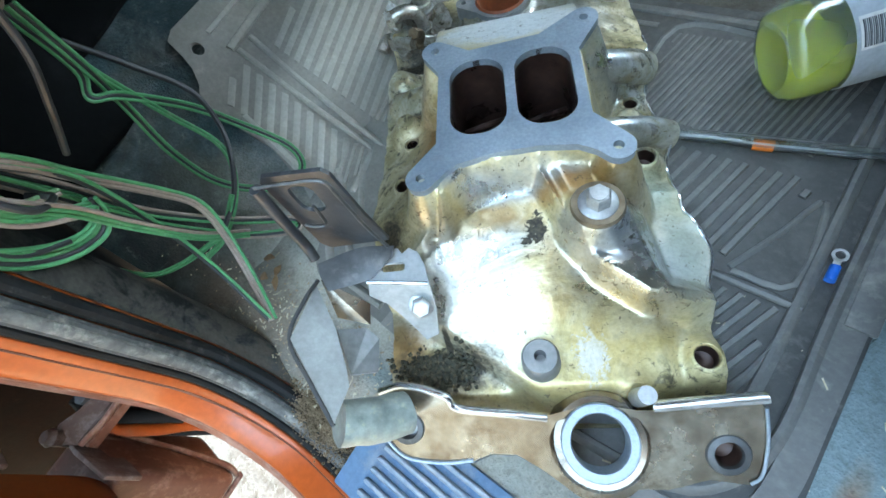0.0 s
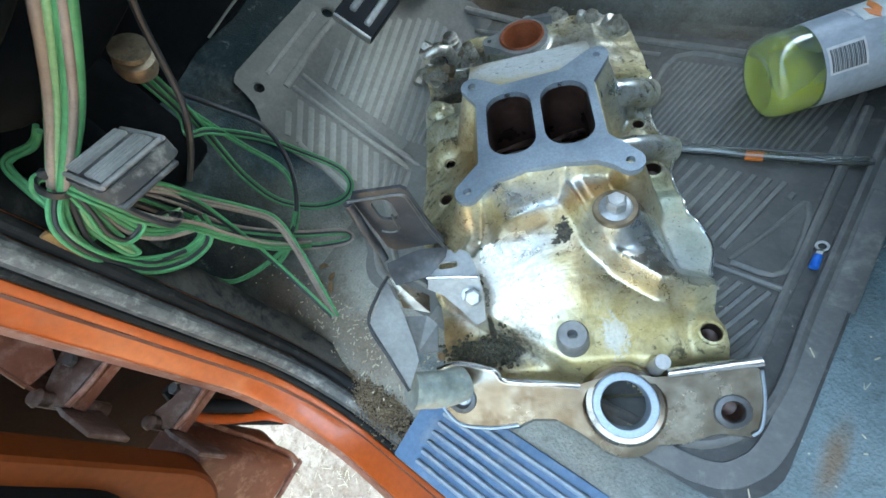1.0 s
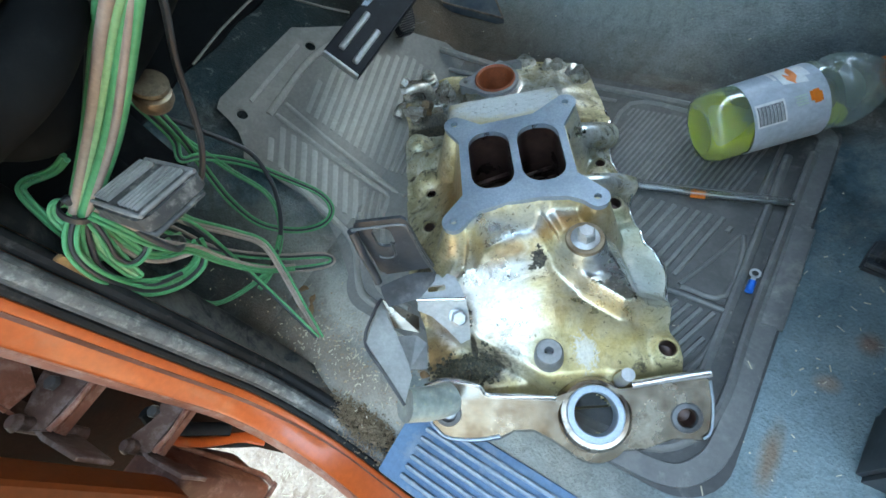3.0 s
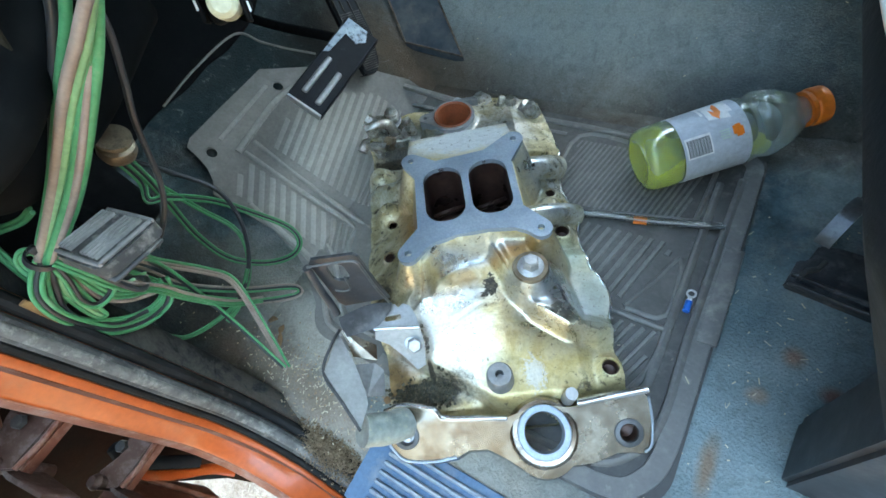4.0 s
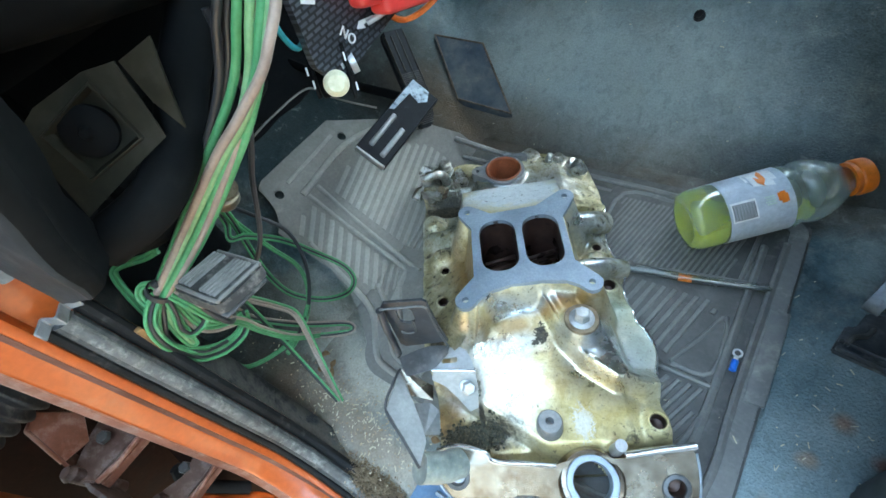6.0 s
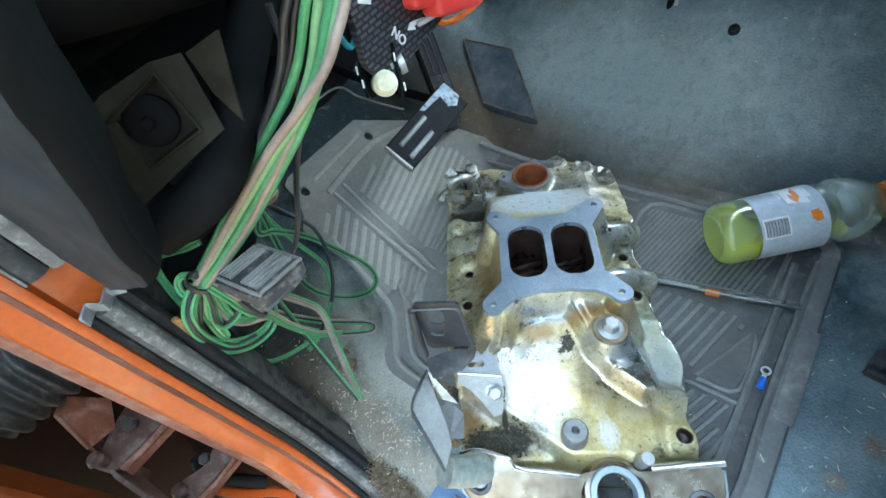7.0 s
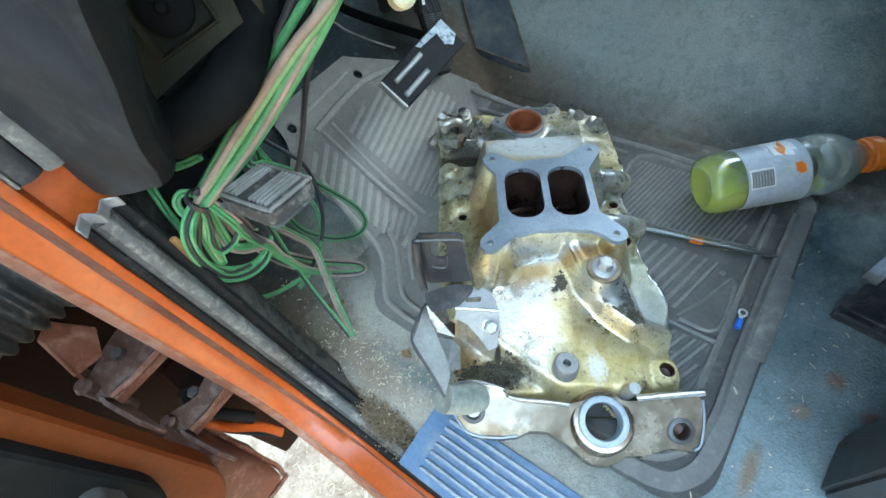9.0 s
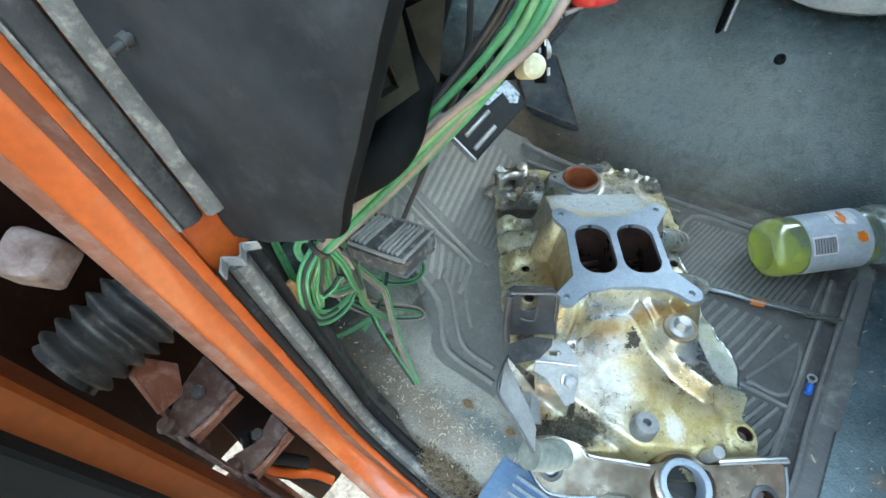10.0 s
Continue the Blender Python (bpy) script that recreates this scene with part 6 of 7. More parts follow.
    bracket = part("bracket", bm, BRACKET_BLACK, root, "dark grey accessory bracket", 30)
    bm = bmesh.new()
    tube(bm, [(-0.1245, 0.0605, 0.1790), (-0.1255, 0.0590, 0.150), (-0.1250, 0.0570, 0.126), (-0.1240, 0.0535, 0.116)], 0.0032, 12)
    part("rolled_edge", bm, BRACKET_BLACK, bracket)
    bm = bmesh.new()
    tube(bm, [(-0.1240, 0.0600, 0.1808), (-0.1060, 0.0590, 0.1818), (-0.0885, 0.0575, 0.1818), (-0.0855, 0.0570, 0.170), (-0.0835, 0.0572, 0.140), (-0.0800, 0.0580, 0.113)], 0.0011, 6)
    part("worn_edge", bm, DARK_STEEL, bracket, "bare worn edge")
    bm = bmesh.new()
    tube(bm, [(-0.1140, 0.0570, 0.1480), (-0.1080, 0.0560, 0.1465), (-0.1020, 0.0565, 0.1480), (-0.1010, 0.0570, 0.1640)], 0.0009, 6)
    part("slot_edge", bm, DARK_STEEL, bracket, "bare slot edge")
    # shelf that leads to the tab
    sheet_of([[(-0.1240, 0.0520, 0.112), (-0.1000, 0.0620, 0.108), (-0.0800, 0.0640, 0.1020)], [(-0.1220, 0.0440, 0.111), (-0.1000, 0.0520, 0.1055), (-0.0820, 0.0560, 0.1015)], [(-0.1180, 0.0360, 0.106), (-0.1020, 0.0420, 0.1000), (-0.0940, 0.0450, 0.0985)]], 0.0018, "shelf", DARK_STEEL, "dark folded shelf of the bracket")
    bm = bmesh.new()
    fill(bm, [[(-0.0965, 0.0435), (-0.0965, 0.0610), (-0.0880, 0.0650), (-0.0790, 0.0640), (-0.0760, 0.0600), (-0.0720, 0.0635), (-0.0660, 0.0600), (-0.0615, 0.0505), (-0.0590, 0.0390), (-0.0780, 0.0415)], round_rect(-0.0885, 0.0485, -0.0740, 0.0540, 0.002)], -0.001, 0.001, Matrix.Translation((0, 0, 0.0970)))
    tab = part("bracket_tab", bm, PALE_STEEL, root, "bare steel bolted tab", 30)
    bm = bmesh.new()
    plate_between(bm, [(-0.0970, 0.0436, 0.0970), (-0.0780, 0.0416, 0.0970), (-0.0590, 0.0392, 0.0970), (-0.0585, 0.0300, 0.0820), (-0.0610, 0.0185, 0.0640), (-0.0690, 0.0160, 0.0620), (-0.0780, 0.0250, 0.0740), (-0.0880, 0.0330, 0.0850), (-0.0990, 0.0380, 0.0890)], 0.002)
    part("tab_foot", bm, PALE_STEEL, tab, "bright sloping foot of the tab", 30)
    bm = bmesh.new()
    tube(bm, [(-0.0975, 0.0430, 0.0978), (-0.0780, 0.0410, 0.0978), (-0.0595, 0.0385, 0.0978)], 0.0012, 8)
    part("fold", bm, POLISHED, tab, "bright fold line")

    def plate_of(pts, thick, name, mat, label, parent):
        plate = bmesh.new()
        plate_between(plate, pts, thick)
        part(name, plate, mat, parent, label, 30)

    plate_of([(-0.1250, 0.0400, 0.109), (-0.1330, 0.0060, 0.115), (-0.1070, -0.0380, 0.104), (-0.1030, -0.0180, 0.098), (-0.1050, -0.0080, 0.100), (-0.1135, 0.0145, 0.100)], 0.002, "bracket_leg", LEG_GREY, "pale grey flat bracket leg", root)
    plate_of([(-0.1240, 0.0440, 0.106), (-0.1180, 0.0250, 0.090), (-0.0990, 0.0210, 0.084), (-0.0985, 0.0330, 0.088)], 0.002, "bracket_web", RAIL, "brown-stained web of the bracket", root)
    plate_of([(-0.1140, 0.0150, 0.097), (-0.1060, -0.0100, 0.090), (-0.0950, -0.0060, 0.076), (-0.0950, 0.0140, 0.078), (-0.1020, 0.0200, 0.082)], 0.002, "bracket_web", GREY_STEEL, "grey folded web of the bracket", root)
    bm = bmesh.new()
    tube(bm, [(-0.1235, 0.0420, 0.110), (-0.1290, 0.0280, 0.113), (-0.1340, 0.0060, 0.114), (-0.1200, -0.0180, 0.110), (-0.1075, -0.0390, 0.103)], 0.0013, 8)
    part("bracket_edge", bm, DARK_STEEL, root)
    bm = bmesh.new()
    tube(bm, [(-0.1095, -0.0360, 0.092), (-0.096, -0.0340, 0.080), (-0.0800, -0.0280, 0.066)], 0.0125, 20)
    for v in bm.verts:
        v.co += 0.0012 * noise.noise_vector(v.co * 90)
    part("spacer_tube", bm, SPACER, root, "greenish-grey grimy spacer tube")


build_manifold()


# ---- drink bottle ----
def build_bottle():
    base, top = Vector((-0.018, 0.362, 0.0405)), Vector((0.128, 0.485, 0.0400))
    axis = (top - base).normalized()
    z = axis
    x = Vector((0, 0, 1)) - z * z.z
    x.normalize()
    y = z.cross(x)
    m = Matrix.Translation(base) @ Matrix((x, y, z)).transposed().to_4x4()
    root = thing("drink_bottle", "nearly empty clear bottle of yellow-green drink lying on the mat", "bottle", m)
    R = 0.0345
    prof = [(0, 0.007), (0.018, 0.005), (0.025, 0.0), (R - 0.003, 0.003), (R - 0.0008, 0.009), (R, 0.016), (R, 0.030), (R - 0.0010, 0.034), (R - 0.0010, 0.100), (R, 0.104), (R - 0.0012, 0.108), (R - 0.0045, 0.112), (R - 0.0050, 0.115),
            (R - 0.0015, 0.119), (R, 0.124), (R - 0.0006, 0.131), (R - 0.003, 0.140), (0.0265, 0.150), (0.0205, 0.160), (0.0155, 0.164), (0.0140, 0.167), (0.0140, 0.172)]
    bm = bmesh.new()
    lathe(bm, prof, 48)
    inner = [(max(0, r - 0.0007), zz + (0.0008 if zz < 0.01 else 0)) for r, zz in prof]
    lathe(bm, inner, 48)
    body = part("body", bm, PET, root, "clear ribbed plastic body", 60)
    body.visible_shadow = False
    # the drink fills the low side, deepest at the base
    cut = (m.inverted().to_3x3() @ Vector((0.0, 0.0, 1.0))).normalized()
    low = [(max(0, r - 0.0012), zz + (0.0012 if zz < 0.01 else 0)) for r, zz in prof]
    for piece, level in ((low[:8] + [(0, 0.034)], 0.012), ([(0, 0.0345)] + low[7:18] + [(0, 0.151)], -0.0285)):
        bm = bmesh.new()
        lathe(bm, piece, 48)
        bmesh.ops.bisect_plane(bm, geom=bm.verts[:] + bm.edges[:] + bm.faces[:], plane_co=cut * level, plane_no=cut, clear_outer=True)
        bmesh.ops.holes_fill(bm, edges=[e for e in bm.edges if e.is_boundary])
        drink = part("drink", bm, DRINK, root, "yellow-green drink", 60)
        drink.visible_shadow = False

    def wrap(name, z0, z1, a0, a1, mat, rr, label="", skew=0.0):
        wrap_bm = bmesh.new()
        n = max(2, int(abs(a1 - a0) / 6))
        rows = []
        for s in (0.0, 0.0004):
            for zz, turn in ((z0, -skew), (z1, skew)):
                rows.append([wrap_bm.verts.new(((rr + s) * math.cos(radians(a0 + turn + (a1 - a0) * k / n)), (rr + s) * math.sin(radians(a0 + turn + (a1 - a0) * k / n)), zz)) for k in range(n + 1)])
        for a, b in ((0, 1), (1, 3), (3, 2), (2, 0)):
            for k in range(n):
                wrap_bm.faces.new((rows[a][k], rows[b][k], rows[b][k + 1], rows[a][k + 1]))
        for k in (0, n):
            wrap_bm.faces.new([rows[j][k] for j in (0, 1, 3, 2)])
        part(name, wrap_bm, mat, root, label)

    wrap("label", 0.035, 0.099, -178, 178, LABEL_GREY, R - 0.0006, "grey-blue wrapped label")
    wrap("label_panel", 0.062, 0.090, -30, -2, WHITE, R + 0.0003, "white logo patch", 4)
    wrap("label_panel", 0.066, 0.086, -2, 10, WHITE, R + 0.0003, "white logo patch", 3)
    wrap("label_mark", 0.075, 0.080, -24, 4, CAP_ORANGE, R + 0.0008, "orange flash", -6)
    wrap("label_mark", 0.071, 0.076, -8, 6, CAP_ORANGE, R + 0.0009, "orange flash", 5)
    wrap("label_mark", 0.064, 0.0655, -22, 2, LABEL_GREY, R + 0.0008, "grey stroke of the logo", 4)
    wrap("barcode_panel", 0.0370, 0.0620, 27, 62, WHITE, R + 0.0003, "white barcode panel")
    for k in range(22):
        wrap("barcode_bar", 0.0385 + k * 0.0010, 0.0385 + k * 0.0010 + (0.0006, 0.0003, 0.0004)[k % 3], 31, 59, INK, R + 0.0008)
    wrap("label_mark", 0.083, 0.0925, 30, 44, CAP_ORANGE, R + 0.0003, "orange fruit mark", 2)
    wrap("label_mark", 0.0855, 0.0905, 27, 47, CAP_ORANGE, R + 0.0004, "orange fruit mark")
    for k in range(4):
        wrap("label_text", 0.0705 + (k % 2) * 0.001, 0.0805, 30 + k * 4.2, 32.5 + k * 4.2, LABEL_PALE, R + 0.0003)
    # beads of drink clinging inside the shoulder
    drop_bm, rng = bmesh.new(), random.Random(5)
    for _ in range(170):
        zz, an = rng.uniform(0.117, 0.150), radians(rng.gauss(30, 34))
        rr = float(np.interp(zz, [p[1] for p in prof[10:]], [p[0] for p in prof[10:]])) - 0.0012
        s = rng.uniform(0.0005, 0.0013)
        grain(drop_bm, (s, s, s * 0.6), pose(rr * math.cos(an), rr * math.sin(an), zz, rng.uniform(0, 90), rng.uniform(0, 90), rng.uniform(0, 90)))
    tagged(part("beads", drop_bm, POLISHED, root, "clinging drops", 60), kind="stuff")
    bm = bmesh.new()
    lathe(bm, [(0, 0.189), (0.0165, 0.189), (0.0185, 0.1875), (0.0192, 0.176), (0.0185, 0.1745), (0.0175, 0.174), (0.0182, 0.173), (0.0182, 0.169), (0.0142, 0.169)], 96)
    for v in bm.verts:
        if 0.1755 < v.co.z < 0.1880 and v.co.xy.length > 0.0179:
            k = round(math.atan2(v.co.y, v.co.x) / (2 * math.pi / 96))
            v.co.xy *= 1.0 + (0.018 if k % 2 else 0.0)
    part("cap", bm, CAP_ORANGE, root, "ribbed orange screw cap")


build_bottle()


# ---- small things on the floor ----
def build_terminal():
    root = thing("ring_terminal", "blue crimp ring terminal on the mat", "terminal", pose(0.070, 0.232, 0.0075, 0, 0, 90))
    bm = bmesh.new()
    lathe(bm, [(0.0028, -0.0006), (0.0046, -0.0006), (0.0046, 0.0006), (0.0028, 0.0006)], 24, Matrix.Translation((0.015, 0, 0)), True)
    box(bm, (0.006, 0.004, 0.0012), Matrix.Translation((0.009, 0, 0)))
    part("ring", bm, STEEL, root)
    bm = bmesh.new()
    cyl(bm, (-0.005, 0, 0.001), (0.006, 0, 0.001), 0.0032, 0.0030, 14)
    part("sleeve", bm, BLUE_TIP, root, "blue insulating sleeve")


build_terminal()


def build_fuse_wire():
    root = thing("test_lead", "clear-sleeved wire splice with an orange band on the mat", "wire")
    bm = bmesh.new()
    tube(bm, [(-0.060, 0.300, 0.009), (-0.03, 0.306, 0.010), (0.0, 0.311, 0.0095), (0.045, 0.320, 0.009), (0.080, 0.329, 0.008)], 0.0022, 8)
    part("lead", bm, WIRE_BLACK, root)
    bm = bmesh.new()
    tube(bm, [(-0.064, 0.301, 0.011), (-0.03, 0.308, 0.0115), (0.0, 0.313, 0.011), (0.045, 0.322, 0.0105), (0.078, 0.330, 0.0095)], 0.0080, 14, 8, True, 0.45)
    part("sleeve", bm, PET, root, "loose clear plastic sleeve").visible_shadow = False
    bm = bmesh.new()
    tube(bm, [(-0.060, 0.3025, 0.010), (-0.035, 0.307, 0.011), (-0.012, 0.311, 0.010)], 0.0022, 8)
    part("tip", bm, STEEL, root)
    bm = bmesh.new()
    tube(bm, [(-0.004, 0.3108, 0.010), (0.003, 0.312, 0.010), (0.009, 0.3132, 0.010)], 0.0042, 12)
    part("band", bm, CAP_ORANGE, root, "orange band")


build_fuse_wire()


# ---- pedals ----
def build_brake():
    c1, c2, c3 = Vector((-0.363, 0.245, 0.173)), Vector((-0.334, 0.252, 0.146)), Vector((-0.368, 0.378, 0.176))
    ex, ey = (c3 - c1).normalized(), (c2 - c1)
    ey = (ey - ex * ey.dot(ex)).normalized()
    ez = ex.cross(ey)
    m = Matrix.Translation((c2 + c3) / 2) @ Matrix((ex, ey, ez)).transposed().to_4x4()
    root = thing("brake_pedal", "bare black steel brake pedal with worn silver edges", "pedal", m)
    s = 1 if ez.z > 0 else -1
    bm = bmesh.new()
    box(bm, (0.130, 0.042, 0.003), None, 0.001, 1)
    part("plate", bm, PEDAL_BLACK, root)
    for y in (-0.0205, 0.0205):
        bm = bmesh.new()
        box(bm, (0.130, 0.0025, 0.010), Matrix.Translation((0, y, -0.003 * s)), 0.0008, 1)
        part("flange", bm, PEDAL_BLACK, root)
    bm = bmesh.new()
    box(bm, (0.003, 0.042, 0.010), Matrix.Translation((-0.0655, 0, -0.002 * s)), 0.0008, 1)
    part("end_flange", bm, STEEL, root, "bright worn end flange")
    for y, x0, x1 in ((-0.009, -0.052, 0.004), (0.010, -0.056, -0.006)):
        bm = bmesh.new()
        box(bm, (x1 - x0, 0.007, 0.006), Matrix.Translation(((x0 + x1) / 2, y, 0.002 * s)), 0.0028, 3)
        part("rib", bm, GREY_STEEL, root)
    bm = bmesh.new()
    fill(bm, [[(0.006, -0.020), (0.064, -0.020), (0.064, 0.006), (0.050, 0.012), (0.040, 0.004), (0.044, -0.012), (0.010, -0.0145)]], min(0.0014 * s, 0.0024 * s), max(0.0014 * s, 0.0024 * s))
    part("worn_patch", bm, WORN_BLUE, root, "worn bright patch")
    bm = bmesh.new()
    tube(bm, [(0.045, 0.004, -0.004 * s), (0.050, -0.03, -0.03 * s), (0.052, -0.13, -0.10 * s), (0.052, -0.26, -0.16 * s)], 0.006, 8, 6, True, 0.5)
    part("arm", bm, BLACK_PLASTIC, root)


build_brake()


def plate_on(p0, p1, p3):
    """A frame with x from p0 to p1 and y towards p3, z out of the plane."""
    p0, p1, p3 = Vector(p0), Vector(p1), Vector(p3)
    ex = (p1 - p0).normalized()
    ey = p3 - p0
    ey = (ey - ex * ey.dot(ex)).normalized()
    return Matrix.Translation(p0) @ Matrix((ex, ey, ex.cross(ey))).transposed().to_4x4()


def build_throttle():
    m = plate_on((-0.409, 0.392, 0.075), (-0.4003, 0.4304, 0.0605), (-0.4696, 0.4417, 0.1704))
    root = thing("throttle_pedal", "long black rubber throttle pedal with a fine tread", "pedal", m)
    outline = [(0.002, 0.0), (0.022, -0.001), (0.032, 0.012), (0.041, 0.046), (0.042, 0.150), (0.004, 0.150), (0.0, 0.140), (0.0, 0.004)]
    bm = bmesh.new()
    fill(bm, [outline], -0.004, 0.008)
    bmesh.ops.bevel(bm, geom=bm.edges[:], offset=0.0022, segments=2, affect='EDGES')
    part("pad", bm, PEDAL_BLACK, root)
    for x, y0, y1 in ((0.003, 0.006, 0.142), (0.0135, 0.086, 0.142), (0.026, 0.070, 0.148), (0.0385, 0.046, 0.148)):
        bm = bmesh.new()
        box(bm, (0.0022, y1 - y0, 0.003), Matrix.Translation((x, (y0 + y1) / 2, 0.0085)), 0.0008, 1)
        part("rib", bm, PEDAL_RIB_DARK, root)
    for k in range(28):
        y = 0.005 + 0.0029 * k
        right = min(0.0375, 0.024 + 0.33 * y)
        bm = bmesh.new()
        box(bm, (right - 0.0045, 0.0013, 0.002), Matrix.Translation(((right + 0.0045) / 2, y, 0.0082)))
        part("tread", bm, PEDAL_RIB_DARK, root)


PEDAL_RIB_DARK = worn("throttle_tread", (0.035, 0.034, 0.033), (0.085, 0.08, 0.075), 40, 260, (0.6, 0.8), 0, 0.3, 0.0005, (0.17, 0.155, 0.14), (0.5, 0.8), 0.2)
build_throttle()


def build_patch():
    """Rhombic heel plate let into the carpet where the toe board meets the tunnel."""
    q = [Vector((x, y, floor_z(x, y) + 0.002)) for x, y in ((-0.320, 0.510), (-0.412, 0.500), (-0.488, 0.576), (-0.408, 0.596))]
    root = thing("heel_plate", "worn rhombic blue-grey heel plate on the tunnel carpet", "heel plate")

    def at(u, v, lift):
        p = q[0].lerp(q[1], u).lerp(q[3].lerp(q[2], u), v)
        return p + Vector((0, 0, lift))

    n = 14
    bm = bmesh.new()
    grid = [[bm.verts.new(at(i / n, k / n, 0.0060)) for k in range(n + 1)] for i in range(n + 1)]
    for i in range(n):
        for k in range(n):
            bm.faces.new((grid[i][k], grid[i + 1][k], grid[i + 1][k + 1], grid[i][k + 1]))
    r = bmesh.ops.extrude_face_region(bm, geom=bm.faces[:])["geom"]
    for v in r:
        if isinstance(v, bmesh.types.BMVert):
            v.co.z -= 0.012
    part("plate", bm, HEEL, root)
    edge = [at(i / n, 0, 0.0066) for i in range(n)] + [at(1, i / n, 0.0066) for i in range(n)] + [at(1 - i / n, 1, 0.0066) for i in range(n)] + [at(0, 1 - i / n, 0.0066) for i in range(n + 1)]
    bm = bmesh.new()
    tube(bm, edge, 0.0015, 8, 1, False)
    part("rim", bm, RIM_DIRT, root, "rim brown with dirt")


RIM_DIRT = worn("rim_dirt", (0.05, 0.038, 0.03), (0.20, 0.15, 0.11), 60, 240, (0.7, 0.9))
HEEL = worn("heel_plate", (0.016, 0.030, 0.055), (0.10, 0.115, 0.12), 22, 120, (0.3, 0.5), 0, 0.2, 0.0004, (0.16, 0.15, 0.14), (0.5, 0.75))
build_patch()


def build_toe_pad():
    """Black insulation sheet on the toe board above the mat."""
    bm = bmesh.new()
    nx, ny = 14, 40
    grid = []
    for i in range(nx):
        row = []
        for k in range(ny):
            y = -0.025 + 0.49 * k / (ny - 1)
            inner = -0.548 - 0.03 * sstep(0.36, 0.47, y) + 0.006 * noise.noise(Vector((y * 14, 2, 0)))
            x = inner + (-0.655 - inner) * i / (nx - 1)
            row.append(bm.verts.new((x, y, floor_z(x, y) + 0.007 + 0.003 * noise.noise(Vector((x * 25, y * 25, 4))))))
        grid.append(row)
    for a, b in zip(grid, grid[1:]):
        for k in range(ny - 1):
            bm.faces.new((a[k], a[k + 1], b[k + 1], b[k]))
    r = bmesh.ops.extrude_face_region(bm, geom=bm.faces[:])["geom"]
    for v in r:
        if isinstance(v, bmesh.types.BMVert):
            v.co.z += 0.003
    tagged(part("trim_toe_board", bm, BLACK_PLASTIC), "black insulation pad on the toe board above the mat", "insulation pad", kind="structure")


build_toe_pad()
SEAM = worn("pale_seam", (0.16, 0.15, 0.13), (0.28, 0.26, 0.23), 60, 300, (0.7, 0.9))
bm = bmesh.new()
tube(bm, [(-0.546, 0.195, 0.172), (-0.549, 0.261, 0.176), (-0.546, 0.335, 0.173), (-0.523, 0.350, 0.152), (-0.500, 0.365, 0.133), (-0.474, 0.385, 0.112)], 0.0016, 8)
tagged(part("carpet_seam", bm, SEAM), "pale frayed seam where the carpet meets the toe board", "seam")


def build_parking_pedal():
    m = plate_on((-0.245, -0.002, 0.296), (-0.195, 0.004, 0.297), (-0.252, 0.037, 0.288))
    root = thing("parking_pedal", "grey ribbed rubber parking-brake pedal pad", "pedal", m)
    bm = bmesh.new()
    fill(bm, [round_rect(0.0, 0.0, 0.050, 0.040, 0.007)], -0.010, 0.0)
    bmesh.ops.bevel(bm, geom=[e for e in bm.edges if all(v.co.z > -0.001 for v in e.verts) and e.calc_face_angle(0) > 0.5], offset=0.002, segments=2, affect='EDGES')
    part("pad", bm, PEDAL_GREY, root, "", 30)
    # a broad bare strip splits the two fields of ribs
    for x in (0.0045, 0.0080, 0.0115, 0.0150, 0.0275, 0.0310, 0.0345, 0.0380, 0.0415):
        bm = bmesh.new()
        box(bm, (0.0018, 0.031, 0.0032), Matrix.Translation((x, 0.020, 0.0008)), 0.0006, 1)
        part("rib", bm, PEDAL_RIB, root)
    bm = bmesh.new()
    tube(bm, [(0.004, 0.0375, 0.0), (0.0455, 0.0375, 0.0), (0.0475, 0.034, 0.0), (0.0475, 0.006, 0.0), (0.045, 0.0022, 0.0), (0.004, 0.0022, 0.0)], 0.0013, 8, 4)
    part("pad_rim", bm, PEDAL_RIB, root)
    bm = bmesh.new()
    box(bm, (0.056, 0.034, 0.003), Matrix.Translation((0.022, 0.018, -0.0125)), 0.001, 1)
    part("backing", bm, GREY_RUBBER, root)
    bm = bmesh.new()
    inv = m.inverted()
    tube(bm, [inv @ Vector(p) for p in ((-0.246, 0.020, 0.280), (-0.290, 0.026, 0.292), (-0.345, 0.030, 0.350), (-0.40, 0.032, 0.46))], 0.008, 8, 6, True, 0.5)
    part("arm", bm, BLACK_PLASTIC, root)


PEDAL_RIB = worn("pedal_rib", (0.12, 0.116, 0.110), (0.21, 0.20, 0.19), 40, 260, (0.6, 0.8), 0, 0.3, 0.0005, (0.27, 0.255, 0.235), (0.5, 0.78))
PEDAL_GREY = worn("pedal_rubber", (0.022, 0.022, 0.024), (0.055, 0.054, 0.052), 40, 260, (0.55, 0.75), 0, 0.3, 0.0005, (0.30, 0.28, 0.25), (0.5, 0.78))
build_parking_pedal()


# ---- wiring harness ----
TIE = Vector((-0.264, -0.008, 0.287))
TRUNK = [(-0.264, -0.008, 0.287), (-0.236, 0.030, 0.320), (-0.198, 0.066, 0.362), (-0.176, 0.086, 0.387), (-0.160, 0.100, 0.412), (-0.150, 0.118, 0.450), (-0.140, 0.140, 0.56)]


